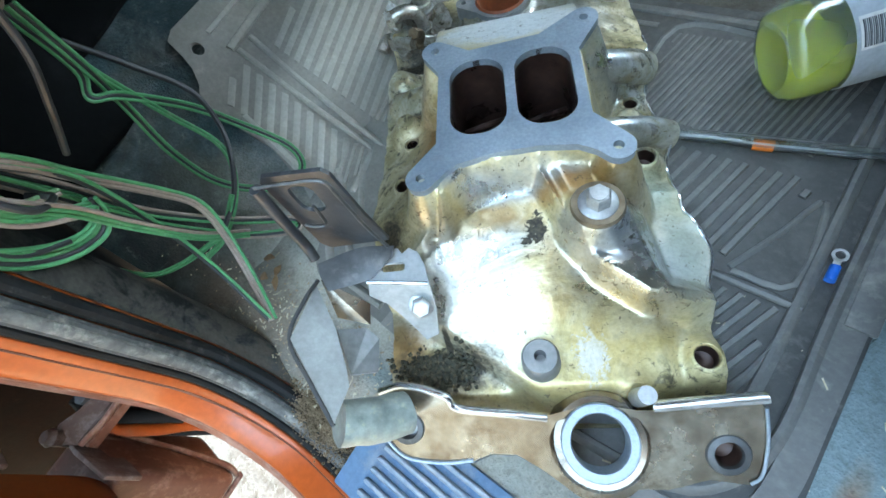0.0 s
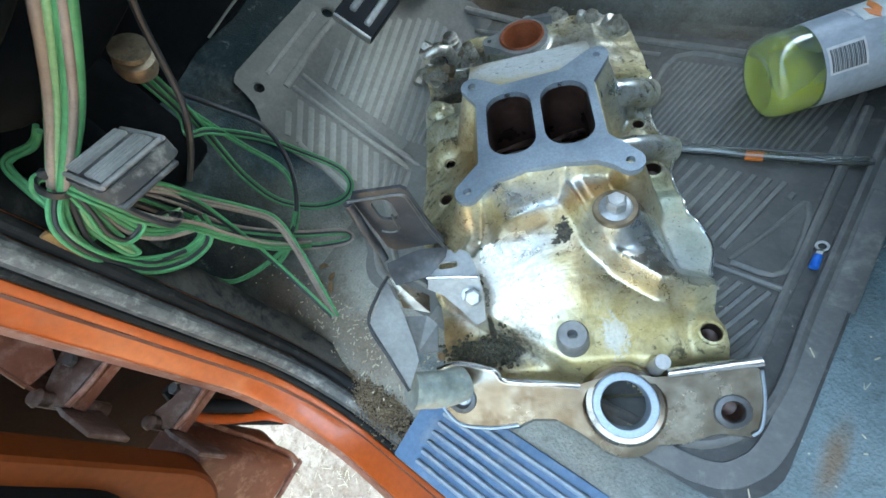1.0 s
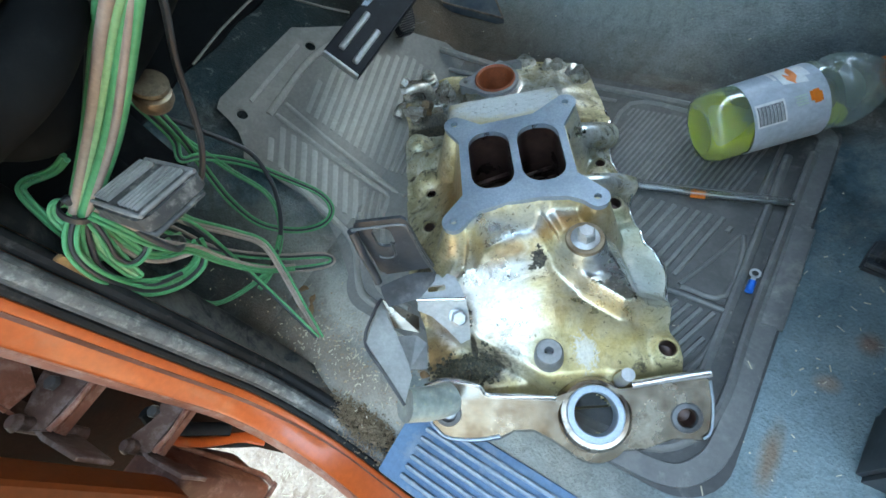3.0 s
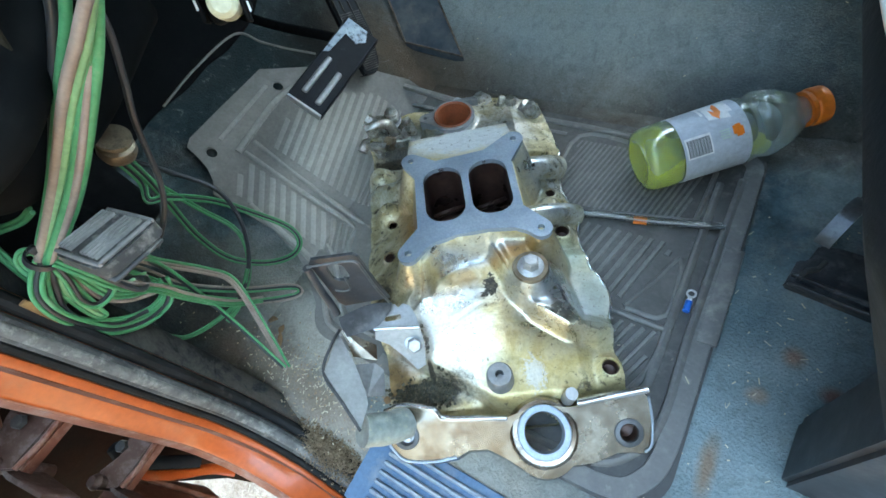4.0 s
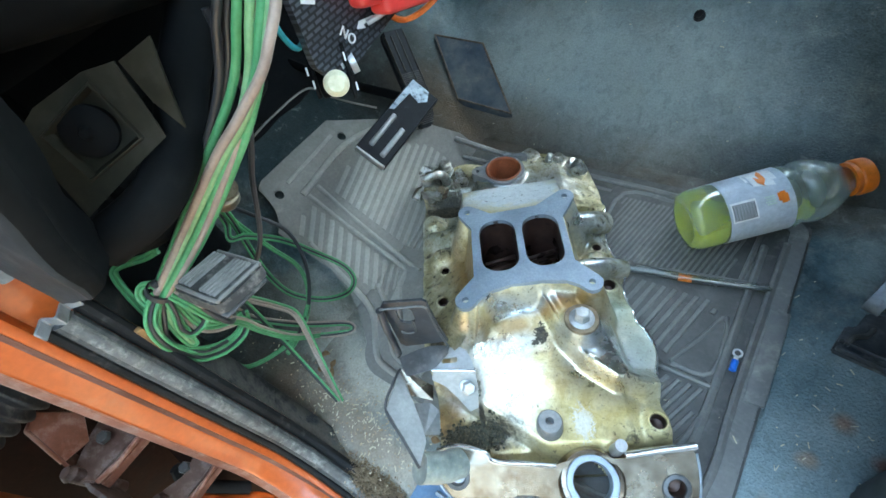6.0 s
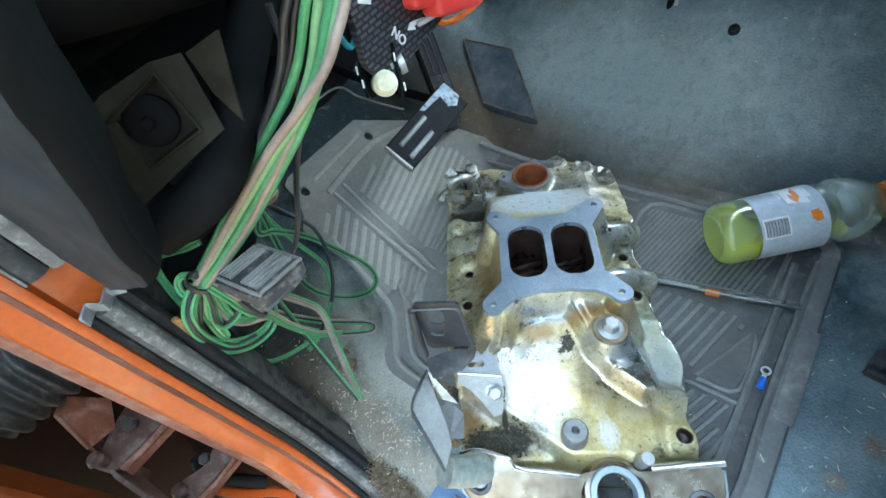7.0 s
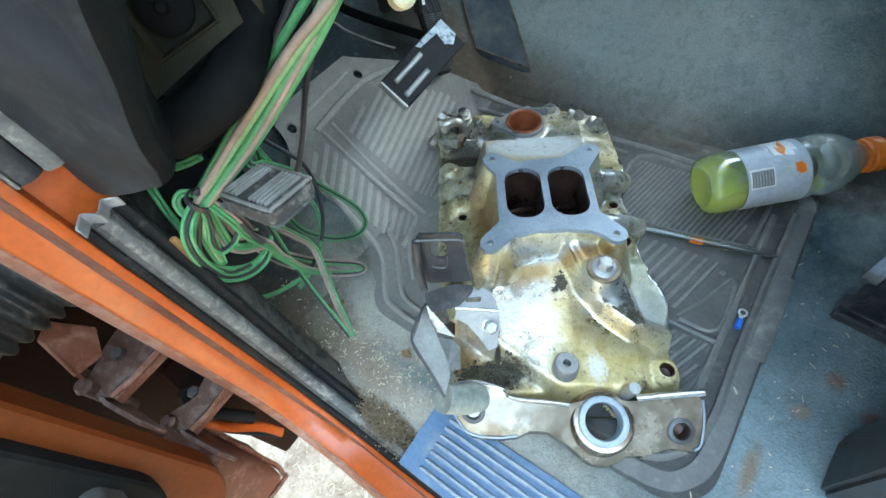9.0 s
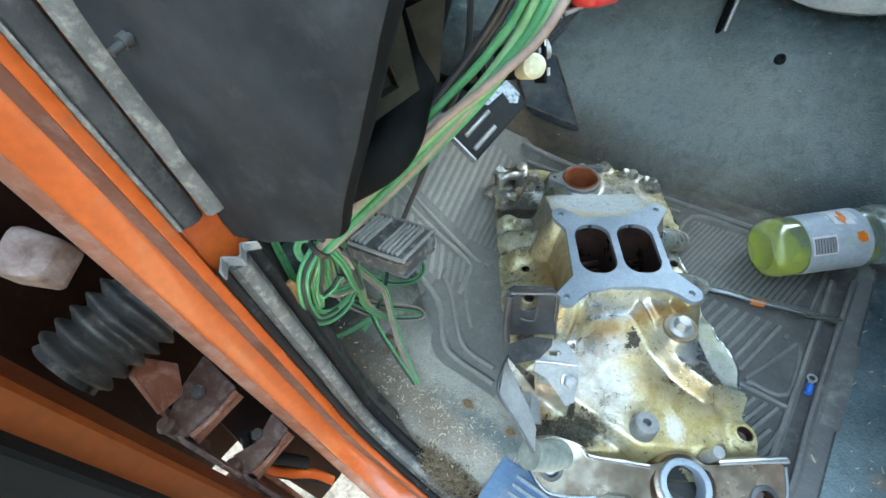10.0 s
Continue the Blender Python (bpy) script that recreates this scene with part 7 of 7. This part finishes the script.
def build_harness():
    root = thing("wiring_harness", "hanging bundle of green, tan and black wires with a cable tie", "wiring")
    # each strand: its place across the bundle at the tie and at the top, its depth, and its size
    strands = ((WIRE_BLACK, -0.70, -1.00, -0.3, 0.0023), (WIRE_BLACK, -0.95, -0.80, 0.3, 0.0021), (WIRE_GREEN, -0.50, -0.42, -0.2, 0.0024), (WIRE_GREEN, 0.10, 0.15, 0.7, 0.0025), (WIRE_GREEN, 0.75, 0.50, 0.0, 0.0028),
               (WIRE_PALE, 0.40, 0.05, 0.3, 0.0025), (WIRE_GREEN, 0.95, 0.62, 0.6, 0.0024), (WIRE_TAN, -0.05, 1.00, -0.9, 0.0026), (WIRE_PALE, 0.25, 0.78, -0.3, 0.0022), (WIRE_TAN, 1.05, 0.30, 0.2, 0.0020))
    for k, (mat, low_f, top_f, g, radius) in enumerate(strands):
        pts = []
        for i, p in enumerate(TRUNK):
            w = (0.0056, 0.0092, 0.0112, 0.0116, 0.0116, 0.0116, 0.0116)[i]
            d = (Vector(TRUNK[min(i + 1, 6)]) - Vector(TRUNK[max(i - 1, 0)])).normalized()
            across = d.cross(Vector((0.55, 0.0, 0.83))).normalized()
            deep = d.cross(across)
            sway = low_f + (top_f - low_f) * sstep(0.3, 4.0, i) + 0.07 * math.sin(1.1 * i + 2.1 * k)
            pts.append(Vector(p) + across * w * sway + deep * w * 0.5 * (g + 0.15 * math.cos(0.9 * i + k)))
        bm = bmesh.new()
        tube(bm, pts, radius, 10, 10)
        part("wire", bm, mat, root)
    bm = bmesh.new()
    d = (Vector(TRUNK[1]) - TIE).normalized()
    lathe(bm, [(0.0078, -0.002), (0.0092, -0.002), (0.0092, 0.002), (0.0078, 0.002)], 24, Matrix.Translation(TIE) @ d.to_track_quat('Z', 'Y').to_matrix().to_4x4(), True)
    box(bm, (0.005, 0.005, 0.005), Matrix.Translation(TIE + Vector((0.004, 0.002, 0.009))), 0.001, 1)
    part("cable_tie", bm, WIRE_BLACK, root)

    def loop(pts, mat, r=0.0026):
        loop_bm = bmesh.new()
        tube(loop_bm, pts, r, 8, 8)
        part("wire", loop_bm, mat, root)

    def pair(pts, r=0.0015, mats=(WIRE_GREEN, WIRE_BLACK, WIRE_GREEN)):
        """A flat lead: strands side by side along one line."""
        line = [Vector(p) for p in pts]
        for j, mat in enumerate(mats):
            off = (j - (len(mats) - 1) / 2) * r * 1.9
            row = []
            for i, p in enumerate(line):
                d = (line[min(i + 1, len(line) - 1)] - line[max(i - 1, 0)]).normalized()
                o = d.cross(Vector((0.80, -0.15, 0.58)))
                row.append(p + (o.normalized() if o.length > 1e-4 else Vector((0, 1, 0))) * off)
            loop(row, mat, r)

    # the left loop, the small eye by the tie, and the round loops that hang below it
    pair([(-0.266, 0.012, 0.309), (-0.284, 0.005, 0.301), (-0.298, -0.001, 0.297), (-0.306, -0.0105, 0.298), (-0.307, -0.0165, 0.295), (-0.303, -0.0215, 0.281), (-0.297, -0.0255, 0.262), (-0.294, -0.028, 0.240)], 0.0015, (WIRE_GREEN, WIRE_GREEN))
    pair([(-0.268, -0.0055, 0.290), (-0.277, -0.0115, 0.2915), (-0.279, -0.0172, 0.2875), (-0.277, -0.0195, 0.281), (-0.272, -0.0186, 0.277)], 0.0014, (WIRE_GREEN, WIRE_GREEN))
    pair([(-0.269, -0.010, 0.284), (-0.270, -0.022, 0.277), (-0.270, -0.0300, 0.268), (-0.2735, -0.0345, 0.250), (-0.282, -0.0345, 0.225), (-0.291, -0.0300, 0.199), (-0.300, -0.0157, 0.1774), (-0.305, 0.0026, 0.1691), (-0.3045, 0.0143, 0.1774), (-0.301, 0.0190, 0.190)])
    pair([(-0.270, -0.009, 0.282), (-0.272, -0.022, 0.270), (-0.2755, -0.0317, 0.254), (-0.282, -0.0329, 0.2313), (-0.2904, -0.0253, 0.2059), (-0.2987, -0.011, 0.1845), (-0.3028, 0.0039, 0.1775), (-0.3020, 0.0164, 0.1850)], 0.0014, (WIRE_GREEN, WIRE_GREEN))
    loop([(-0.271, -0.008, 0.281), (-0.2745, -0.0211, 0.2627), (-0.2779, -0.0307, 0.2463), (-0.2845, -0.0320, 0.2222), (-0.2921, -0.0245, 0.1997), (-0.2990, -0.0090, 0.183)], WIRE_BLACK, 0.0020)
    pair([(-0.271, -0.006, 0.281), (-0.2770, -0.0154, 0.252), (-0.283, -0.0216, 0.227), (-0.285, -0.0235, 0.2186), (-0.2825, -0.0260, 0.226), (-0.2769, -0.0219, 0.2541), (-0.2730, -0.0150, 0.268)], 0.0014, (WIRE_GREEN, WIRE_PALE))
    pair([(-0.271, -0.004, 0.281), (-0.2780, -0.0099, 0.2512), (-0.2850, -0.0113, 0.2265), (-0.2910, -0.0054, 0.2095), (-0.2975, 0.0065, 0.194), (-0.3020, 0.0164, 0.184)], 0.0016, (WIRE_GREEN, WIRE_GREEN, WIRE_TAN))
    pair([(-0.268, -0.002, 0.283), (-0.2775, -0.0009, 0.2625), (-0.2835, -0.0017, 0.2394), (-0.2885, -0.0009, 0.2213), (-0.294, 0.010, 0.2109), (-0.2959, 0.0149, 0.207)], 0.0013, (WIRE_PALE, WIRE_TAN))
    pair([(-0.269, -0.007, 0.283), (-0.272, -0.014, 0.262), (-0.275, -0.021, 0.246), (-0.279, -0.020, 0.232), (-0.281, -0.010, 0.228), (-0.278, 0.000, 0.235)], 0.0014, (WIRE_BLACK, WIRE_GREEN))
    right = [(-0.255, -0.005, 0.285), (-0.252, -0.003, 0.268), (-0.260, 0.000, 0.240), (-0.280, 0.011, 0.200), (-0.299, 0.017, 0.160), (-0.314, 0.032, 0.105), (-0.326, 0.055, 0.060)]
    pair(right, 0.0014, (WIRE_TAN, WIRE_GREEN, WIRE_GREEN))
    loop([(-0.258, 0.000, 0.282), (-0.254, 0.000, 0.255), (-0.262, 0.004, 0.225), (-0.285, 0.012, 0.212), (-0.300, 0.004, 0.216)], WIRE_BLACK, 0.0022)
    pair([(-0.304, -0.020, 0.19), (-0.326, -0.022, 0.15), (-0.346, -0.022, 0.110), (-0.356, -0.017, 0.086), (-0.352, 0.000, 0.076), (-0.345, 0.024, 0.072), (-0.346, 0.045, 0.068), (-0.352, 0.075, 0.080)], 0.0013, (WIRE_GREEN, WIRE_GREEN))
    tip = [(-0.266, 0.000, 0.280), (-0.274, 0.02, 0.24), (-0.303, 0.028, 0.2), (-0.319, 0.044, 0.15), (-0.319, 0.052, 0.12), (-0.312, 0.044, 0.09), (-0.290, 0.026, 0.06), (-0.256, 0.007, 0.044)]
    pair(tip, 0.0014, (WIRE_GREEN, WIRE_TAN, WIRE_TAN))
    pair([(-0.268, 0.000, 0.278), (-0.274, 0.017, 0.24), (-0.3, 0.026, 0.2), (-0.31, 0.024, 0.14), (-0.3, 0.018, 0.09), (-0.257, 0.006, 0.044)], 0.0013, (WIRE_GREEN, WIRE_BLACK))
    long_loop = [(-0.268, -0.002, 0.275), (-0.300, 0.007, 0.22), (-0.345, 0.016, 0.135), (-0.353, 0.033, 0.08), (-0.346, 0.055, 0.04), (-0.325, 0.077, 0.026), (-0.318, 0.087, 0.026), (-0.330, 0.087, 0.03), (-0.352, 0.055, 0.065), (-0.350, 0.025, 0.13), (-0.317, 0.015, 0.2), (-0.270, 0.002, 0.275)]
    pair(long_loop, 0.0013, (WIRE_GREEN, WIRE_BLACK, WIRE_TAN))
    upper = [(-0.395, 0.085, 0.26), (-0.395, 0.084, 0.21), (-0.387, 0.073, 0.195), (-0.390, 0.088, 0.18), (-0.406, 0.118, 0.13), (-0.4, 0.135, 0.09), (-0.377, 0.149, 0.05), (-0.360, 0.142, 0.034), (-0.36, 0.122, 0.03), (-0.378, 0.098, 0.04), (-0.398, 0.079, 0.07), (-0.398, 0.076, 0.12), (-0.398, 0.084, 0.17), (-0.387, 0.088, 0.21), (-0.38, 0.09, 0.26)]
    pair(upper, 0.0013, (WIRE_GREEN, WIRE_BLACK, WIRE_GREEN))
    pair([(-0.385, 0.089, 0.25), (-0.389, 0.089, 0.21), (-0.393, 0.093, 0.18), (-0.397, 0.1, 0.14), (-0.391, 0.107, 0.1), (-0.377, 0.097, 0.08), (-0.356, 0.071, 0.07), (-0.35, 0.039, 0.06), (-0.338, 0.017, 0.07)], 0.0014, (WIRE_GREEN, WIRE_GREEN))
    loop([(-0.420, 0.095, 0.22), (-0.418, 0.113, 0.18), (-0.402, 0.128, 0.14), (-0.386, 0.12, 0.11), (-0.367, 0.099, 0.09), (-0.354, 0.073, 0.075), (-0.342, 0.041, 0.07)], WIRE_BLACK, 0.0024)
    loop([(-0.200, 0.110, 0.42), (-0.206, 0.104, 0.375), (-0.216, 0.092, 0.345), (-0.227, 0.081, 0.32), (-0.248, 0.068, 0.275), (-0.259, 0.053, 0.25), (-0.289, 0.036, 0.22)], WIRE_BLACK, 0.0020)


build_harness()


def build_fitting():
    m = look((-0.290, 0.074, 0.289), (0.05, -0.02, 0.40))
    root = thing("brass_fitting", "dull brass bulb-shaped fitting behind the wires", "fitting", m)
    bm = bmesh.new()
    lathe(bm, [(0, 0.010), (0.006, 0.0095), (0.0125, 0.006), (0.0145, 0.0), (0.0135, -0.006), (0.0100, -0.008), (0.0100, -0.011), (0.0130, -0.0115), (0.0130, -0.015), (0.006, -0.016), (0, -0.016)], 28, pose(0, 0, 0, 40, 30, 0) @ Matrix.Scale(0.85, 4))
    part("body", bm, BRASS, root)


build_fitting()


# ---- seat ----
def build_seat():
    root = thing("seat", "black vinyl truck seat with white piping and a torn front corner", "seat", pose(0.096, 0.070, 0, 0, 0, 6.8))
    bm = bmesh.new()
    box(bm, (0.50, 0.62, 0.16), Matrix.Translation((0.250, 0.31, 0.285)), 0.030, 5)
    for v in bm.verts:
        v.co.z += 0.008 * noise.noise(v.co * 6)
        v.co.x += 0.42 * max(0.0, 0.345 - v.co.z) * (1 if v.co.x < 0.1 else 0)
    part("cushion", bm, SEAT_VINYL, root)
    bm = bmesh.new()
    tube(bm, [(0.060, 0.012, 0.350), (0.028, 0.020, 0.357), (0.006, 0.045, 0.361), (-0.001, 0.12, 0.362), (-0.001, 0.30, 0.362), (0.002, 0.52, 0.361), (0.03, 0.60, 0.357)], 0.0027, 10)
    part("piping", bm, PIPING, root, "white piping along the cushion edge")
    bm = bmesh.new()
    box(bm, (0.026, 0.014, 0.030), pose(0.052, 0.002, 0.265, 0, 0, 20), 0.006, 3)
    for v in bm.verts:
        v.co += 0.004 * noise.noise_vector(v.co * 90)
    part("torn_foam", bm, FOAM, root, "torn pale foam showing at the corner")
    bm = bmesh.new()
    box(bm, (0.44, 0.60, 0.50), pose(0.62, 0.31, 0.50, 0, 14, 0) @ Matrix.Diagonal((0.3, 1, 1, 1)), 0.03, 4)
    part("backrest", bm, SEAT_VINYL, root)


build_seat()


def build_riser():
    root = thing("seat_riser", "black painted steel seat riser on the carpet", "seat riser", pose(0.166, 0.02, 0.0))
    bm = bmesh.new()
    fill(bm, [[(0.0, 0.095), (0.004, 0.148), (0.030, 0.185), (0.5, 0.185), (0.5, 0.095)]], 0.0, 0.20)
    bmesh.ops.bevel(bm, geom=bm.edges[:], offset=0.004, segments=2, affect='EDGES')
    part("riser", bm, BRACKET_BLACK, root)
    bm = bmesh.new()
    box(bm, (0.40, 0.020, 0.006), Matrix.Translation((0.22, 0.090, 0.003)), 0.0015, 1)
    part("foot_flange", bm, DARK_STEEL, root)
    bm = bmesh.new()
    lathe(bm, [(0, 0.006), (0.007, 0.006), (0.008, 0.0), (0, 0.0)], 6, Matrix.Translation((0.05, 0.088, 0.006)))
    part("bolt", bm, STEEL, root)


build_riser()


def build_track():
    root = thing("seat_track", "dusty black seat track foot with a bright worn latch", "seat track", pose(0.137, 0.283, 0.0, 0, 0, -6))
    bm = bmesh.new()
    fill(bm, [[(0.0, 0.0), (0.003, 0.030), (0.010, 0.032), (0.014, 0.052), (0.030, 0.056), (0.16, 0.056), (0.16, -0.010)]], 0.002, 0.010)
    bmesh.ops.bevel(bm, geom=bm.edges[:], offset=0.0015, segments=2, affect='EDGES')
    part("foot", bm, TRACK_GREY, root)
    for y, z in ((-0.004, 0.012), (0.006, 0.011)):
        bm = bmesh.new()
        box(bm, (0.156, 0.0035, 0.006), pose(0.080, y, z, 0, 0, -4), 0.001, 1)
        part("lip", bm, TRACK_GREY, root)
    bm = bmesh.new()
    strap(bm, [(0.008, 0.008), (0.011, 0.018), (0.019, 0.024), (0.022, 0.034)], 0.008, 0.004, 0.013)
    part("hook", bm, DARK_STEEL, root)
    # bowed latch plate standing on the foot
    bm = bmesh.new()
    rows = []
    for k in range(9):
        t = k / 8
        c = Vector((0.014 + 0.016 * t, 0.050 + 0.048 * t, 0.016 + 0.022 * math.sin(2.4 * t)))
        rows.append([bm.verts.new(c + Vector((s * 0.0065, -s * 0.002, d))) for s, d in ((-1, 0), (1, 0.001), (1, -0.002), (-1, -0.003))])
    for a, b in zip(rows, rows[1:]):
        for k in range(4):
            bm.faces.new((a[k], b[k], b[(k + 1) % 4], a[(k + 1) % 4]))
    bm.faces.new(rows[0])
    bm.faces.new(rows[-1][::-1])
    part("latch", bm, LATCH, root, "worn latch plate", 60)
    bm = bmesh.new()
    tube(bm, [(0.030, 0.098, 0.030), (0.040, 0.125, 0.034), (0.058, 0.165, 0.040)], 0.0055, 10, 8, True, 0.5)
    part("lever_rod", bm, TRACK_GREY, root)
    bm = bmesh.new()
    box(bm, (0.13, 0.070, 0.040), pose(0.112, 0.075, 0.030), 0.008, 3)
    part("rail", bm, BRACKET_BLACK, root)


LATCH = worn("latch_steel", (0.10, 0.115, 0.13), (0.20, 0.22, 0.24), 40, 260, (0.25, 0.45), 0.5, 0.2, 0.0004, (0.05, 0.05, 0.05), (0.55, 0.7))
TRACK_GREY = worn("track_paint", (0.022, 0.024, 0.028), (0.065, 0.068, 0.073), 40, 240, (0.35, 0.6), 0.0, 0.3, 0.0005, (0.17, 0.17, 0.165), (0.52, 0.8), 0.35)
build_track()


# ---- on the tunnel ----
def build_bowl():
    root = thing("white_bowl", "plain white round bowl standing on the tunnel", "bowl", Matrix.Translation((-0.040, 0.788, 0.164)))
    bm = bmesh.new()
    lathe(bm, [(0, 0), (0.095, 0.0), (0.112, 0.010), (0.120, 0.035), (0.124, 0.080), (0.120, 0.080), (0.115, 0.036), (0.10, 0.012), (0, 0.008)], 48)
    part("body", bm, WHITE, root)


build_bowl()


def build_lever():
    root = thing("lever", "thin black and chrome lever rising from the tunnel", "lever", Matrix.Translation((-0.182, 0.662, 0.125)))
    bm = bmesh.new()
    tube(bm, [(0, 0, 0), (0.004, 0.02, 0.05), (0.012, 0.05, 0.14)], 0.0045, 10)
    part("rod", bm, BLACK_PLASTIC, root)
    bm = bmesh.new()
    tube(bm, [(0.009, 0.004, 0.012), (0.013, 0.024, 0.06), (0.02, 0.05, 0.14)], 0.003, 10)
    part("chrome_rod", bm, STEEL, root)


build_lever()


def build_plug():
    n = Vector((0, -0.763, 1)).normalized()
    root = thing("carpet_plug", "round black fastener in the tunnel carpet", "fastener", Matrix.Translation((-0.090, 0.641, 0.121)) @ n.to_track_quat('Z', 'Y').to_matrix().to_4x4())
    bm = bmesh.new()
    lathe(bm, [(0, 0.001), (0.003, 0.001), (0.0045, 0.0035), (0.0066, 0.0025), (0.0074, -0.002)], 24)
    part("head", bm, BLACK_RUBBER, root)


build_plug()


# ---- litter ----
CHAFF = worn("chaff", (0.20, 0.12, 0.07), (0.55, 0.42, 0.28), 90, 400, (0.8, 0.95))
def scatter_bits(name, label, category, count, area, size, mat, seed, lift=0.0):
    """Chips and straws strewn over an area of the floor."""
    rng = random.Random(seed)
    bm = bmesh.new()
    for _ in range(count):
        x, y = area(rng)
        ln, w = size[0] * (0.25 + 1.6 * rng.random() ** 2), size[1] * rng.uniform(0.5, 1.7)
        grain(bm, (ln, w, w * 0.6), pose(x, y, floor_z(x, y) + lift + 0.004 * noise.noise(Vector((x * 9, y * 9, 0))) + 0.0016 * noise.noise(Vector((x * 36, y * 36, 0))) + w * 0.4, rng.uniform(-12, 12), rng.uniform(-10, 10), rng.uniform(0, 180)))
    return tagged(part(name, bm, mat), label, category, kind="stuff")


scatter_bits("straw_litter", "pale straw chips strewn on the carpet near the sill", "litter", 300, lambda r: (r.gauss(-0.235, 0.065), r.gauss(0.008, 0.020)), (0.0036, 0.0008), STRAW, 2)
scatter_bits("straw_litter", "pale straw chips strewn on the carpet by the seat", "litter", 100, lambda r: (r.uniform(0.10, 0.22), r.gauss(0.21, 0.09)), (0.0038, 0.0006), STRAW, 3)
scatter_bits("chaff_litter", "brown chaff crumbs strewn on the carpet near the sill", "litter", 420, lambda r: (r.gauss(-0.245, 0.070), r.gauss(0.008, 0.022)), (0.0018, 0.0009), CHAFF, 12)
scatter_bits("straw_litter", "specks of straw on the tunnel carpet", "litter", 45, lambda r: (r.uniform(-0.35, 0.15), r.uniform(0.47, 0.72)), (0.003, 0.0006), STRAW, 5)
scatter_bits("straw_litter", "specks of straw on the rubber mat", "litter", 40, lambda r: (r.uniform(-0.2, 0.09), r.uniform(0.05, 0.2)), (0.004, 0.0006), STRAW, 6, 0.007)


def build_dirt():
    rng = random.Random(8)
    bm = bmesh.new()
    for _ in range(4200):
        x, y = -0.195 + rng.gauss(0, 0.024), -0.040 + rng.gauss(0, 0.008)
        s = rng.uniform(0.0007, 0.0019) if rng.random() < 0.94 else rng.uniform(0.002, 0.004)
        grain(bm, (s, s * 0.6, s * 0.5), pose(x, y, -0.013 + rng.uniform(0, 0.010), rng.uniform(0, 90), rng.uniform(0, 60), rng.uniform(0, 180)))
    tagged(part("dirt_pile", bm, DIRT), "crumbly brown dirt and chaff caught behind the sill", "dirt", kind="stuff")


build_dirt()


def build_leaves():
    rng = random.Random(12)
    for x, y in ((-0.335, 0.028), (-0.325, 0.040), (-0.345, 0.045), (-0.318, 0.030), (-0.155, 0.03), (-0.21, 0.03)):
        bm = bmesh.new()
        ln, w = rng.uniform(0.010, 0.018), rng.uniform(0.003, 0.005)
        for i in range(7):
            t = i / 6
            ww = w * math.sin(math.pi * min(0.97, max(0.03, t)))
            for s in (-1, 1):
                bm.verts.new(((t - 0.5) * ln, s * ww, 0.002 * math.sin(t * 3.1) + 0.001))
        vs = bm.verts[:]
        for i in range(6):
            bm.faces.new((vs[2 * i], vs[2 * i + 2], vs[2 * i + 3], vs[2 * i + 1]))
        r = bmesh.ops.extrude_face_region(bm, geom=bm.faces[:])["geom"]
        for v in r:
            if isinstance(v, bmesh.types.BMVert):
                v.co.z -= 0.0006
        ob = part("dry_leaf", bm, LEAF)
        ob.matrix_world = pose(x, y, floor_z(x, y) + 0.006, rng.uniform(-20, 20), rng.uniform(-15, 15), rng.uniform(0, 180))
        tagged(ob, "curled dry brown leaf on the carpet", "leaf", "dry leaves")


build_leaves()
bm = bmesh.new()
tube(bm, [(-0.290, -0.0400, 0.240), (-0.294, -0.0400, 0.256), (-0.298, -0.0395, 0.274)], 0.0050, 10)
tagged(part("amber_lamp", bm, AMBER := worn("amber_plastic", (0.30, 0.13, 0.02), (0.50, 0.26, 0.05), 40, 200, (0.25, 0.4))), "small amber plastic marker behind the weatherstrip", "marker lamp")
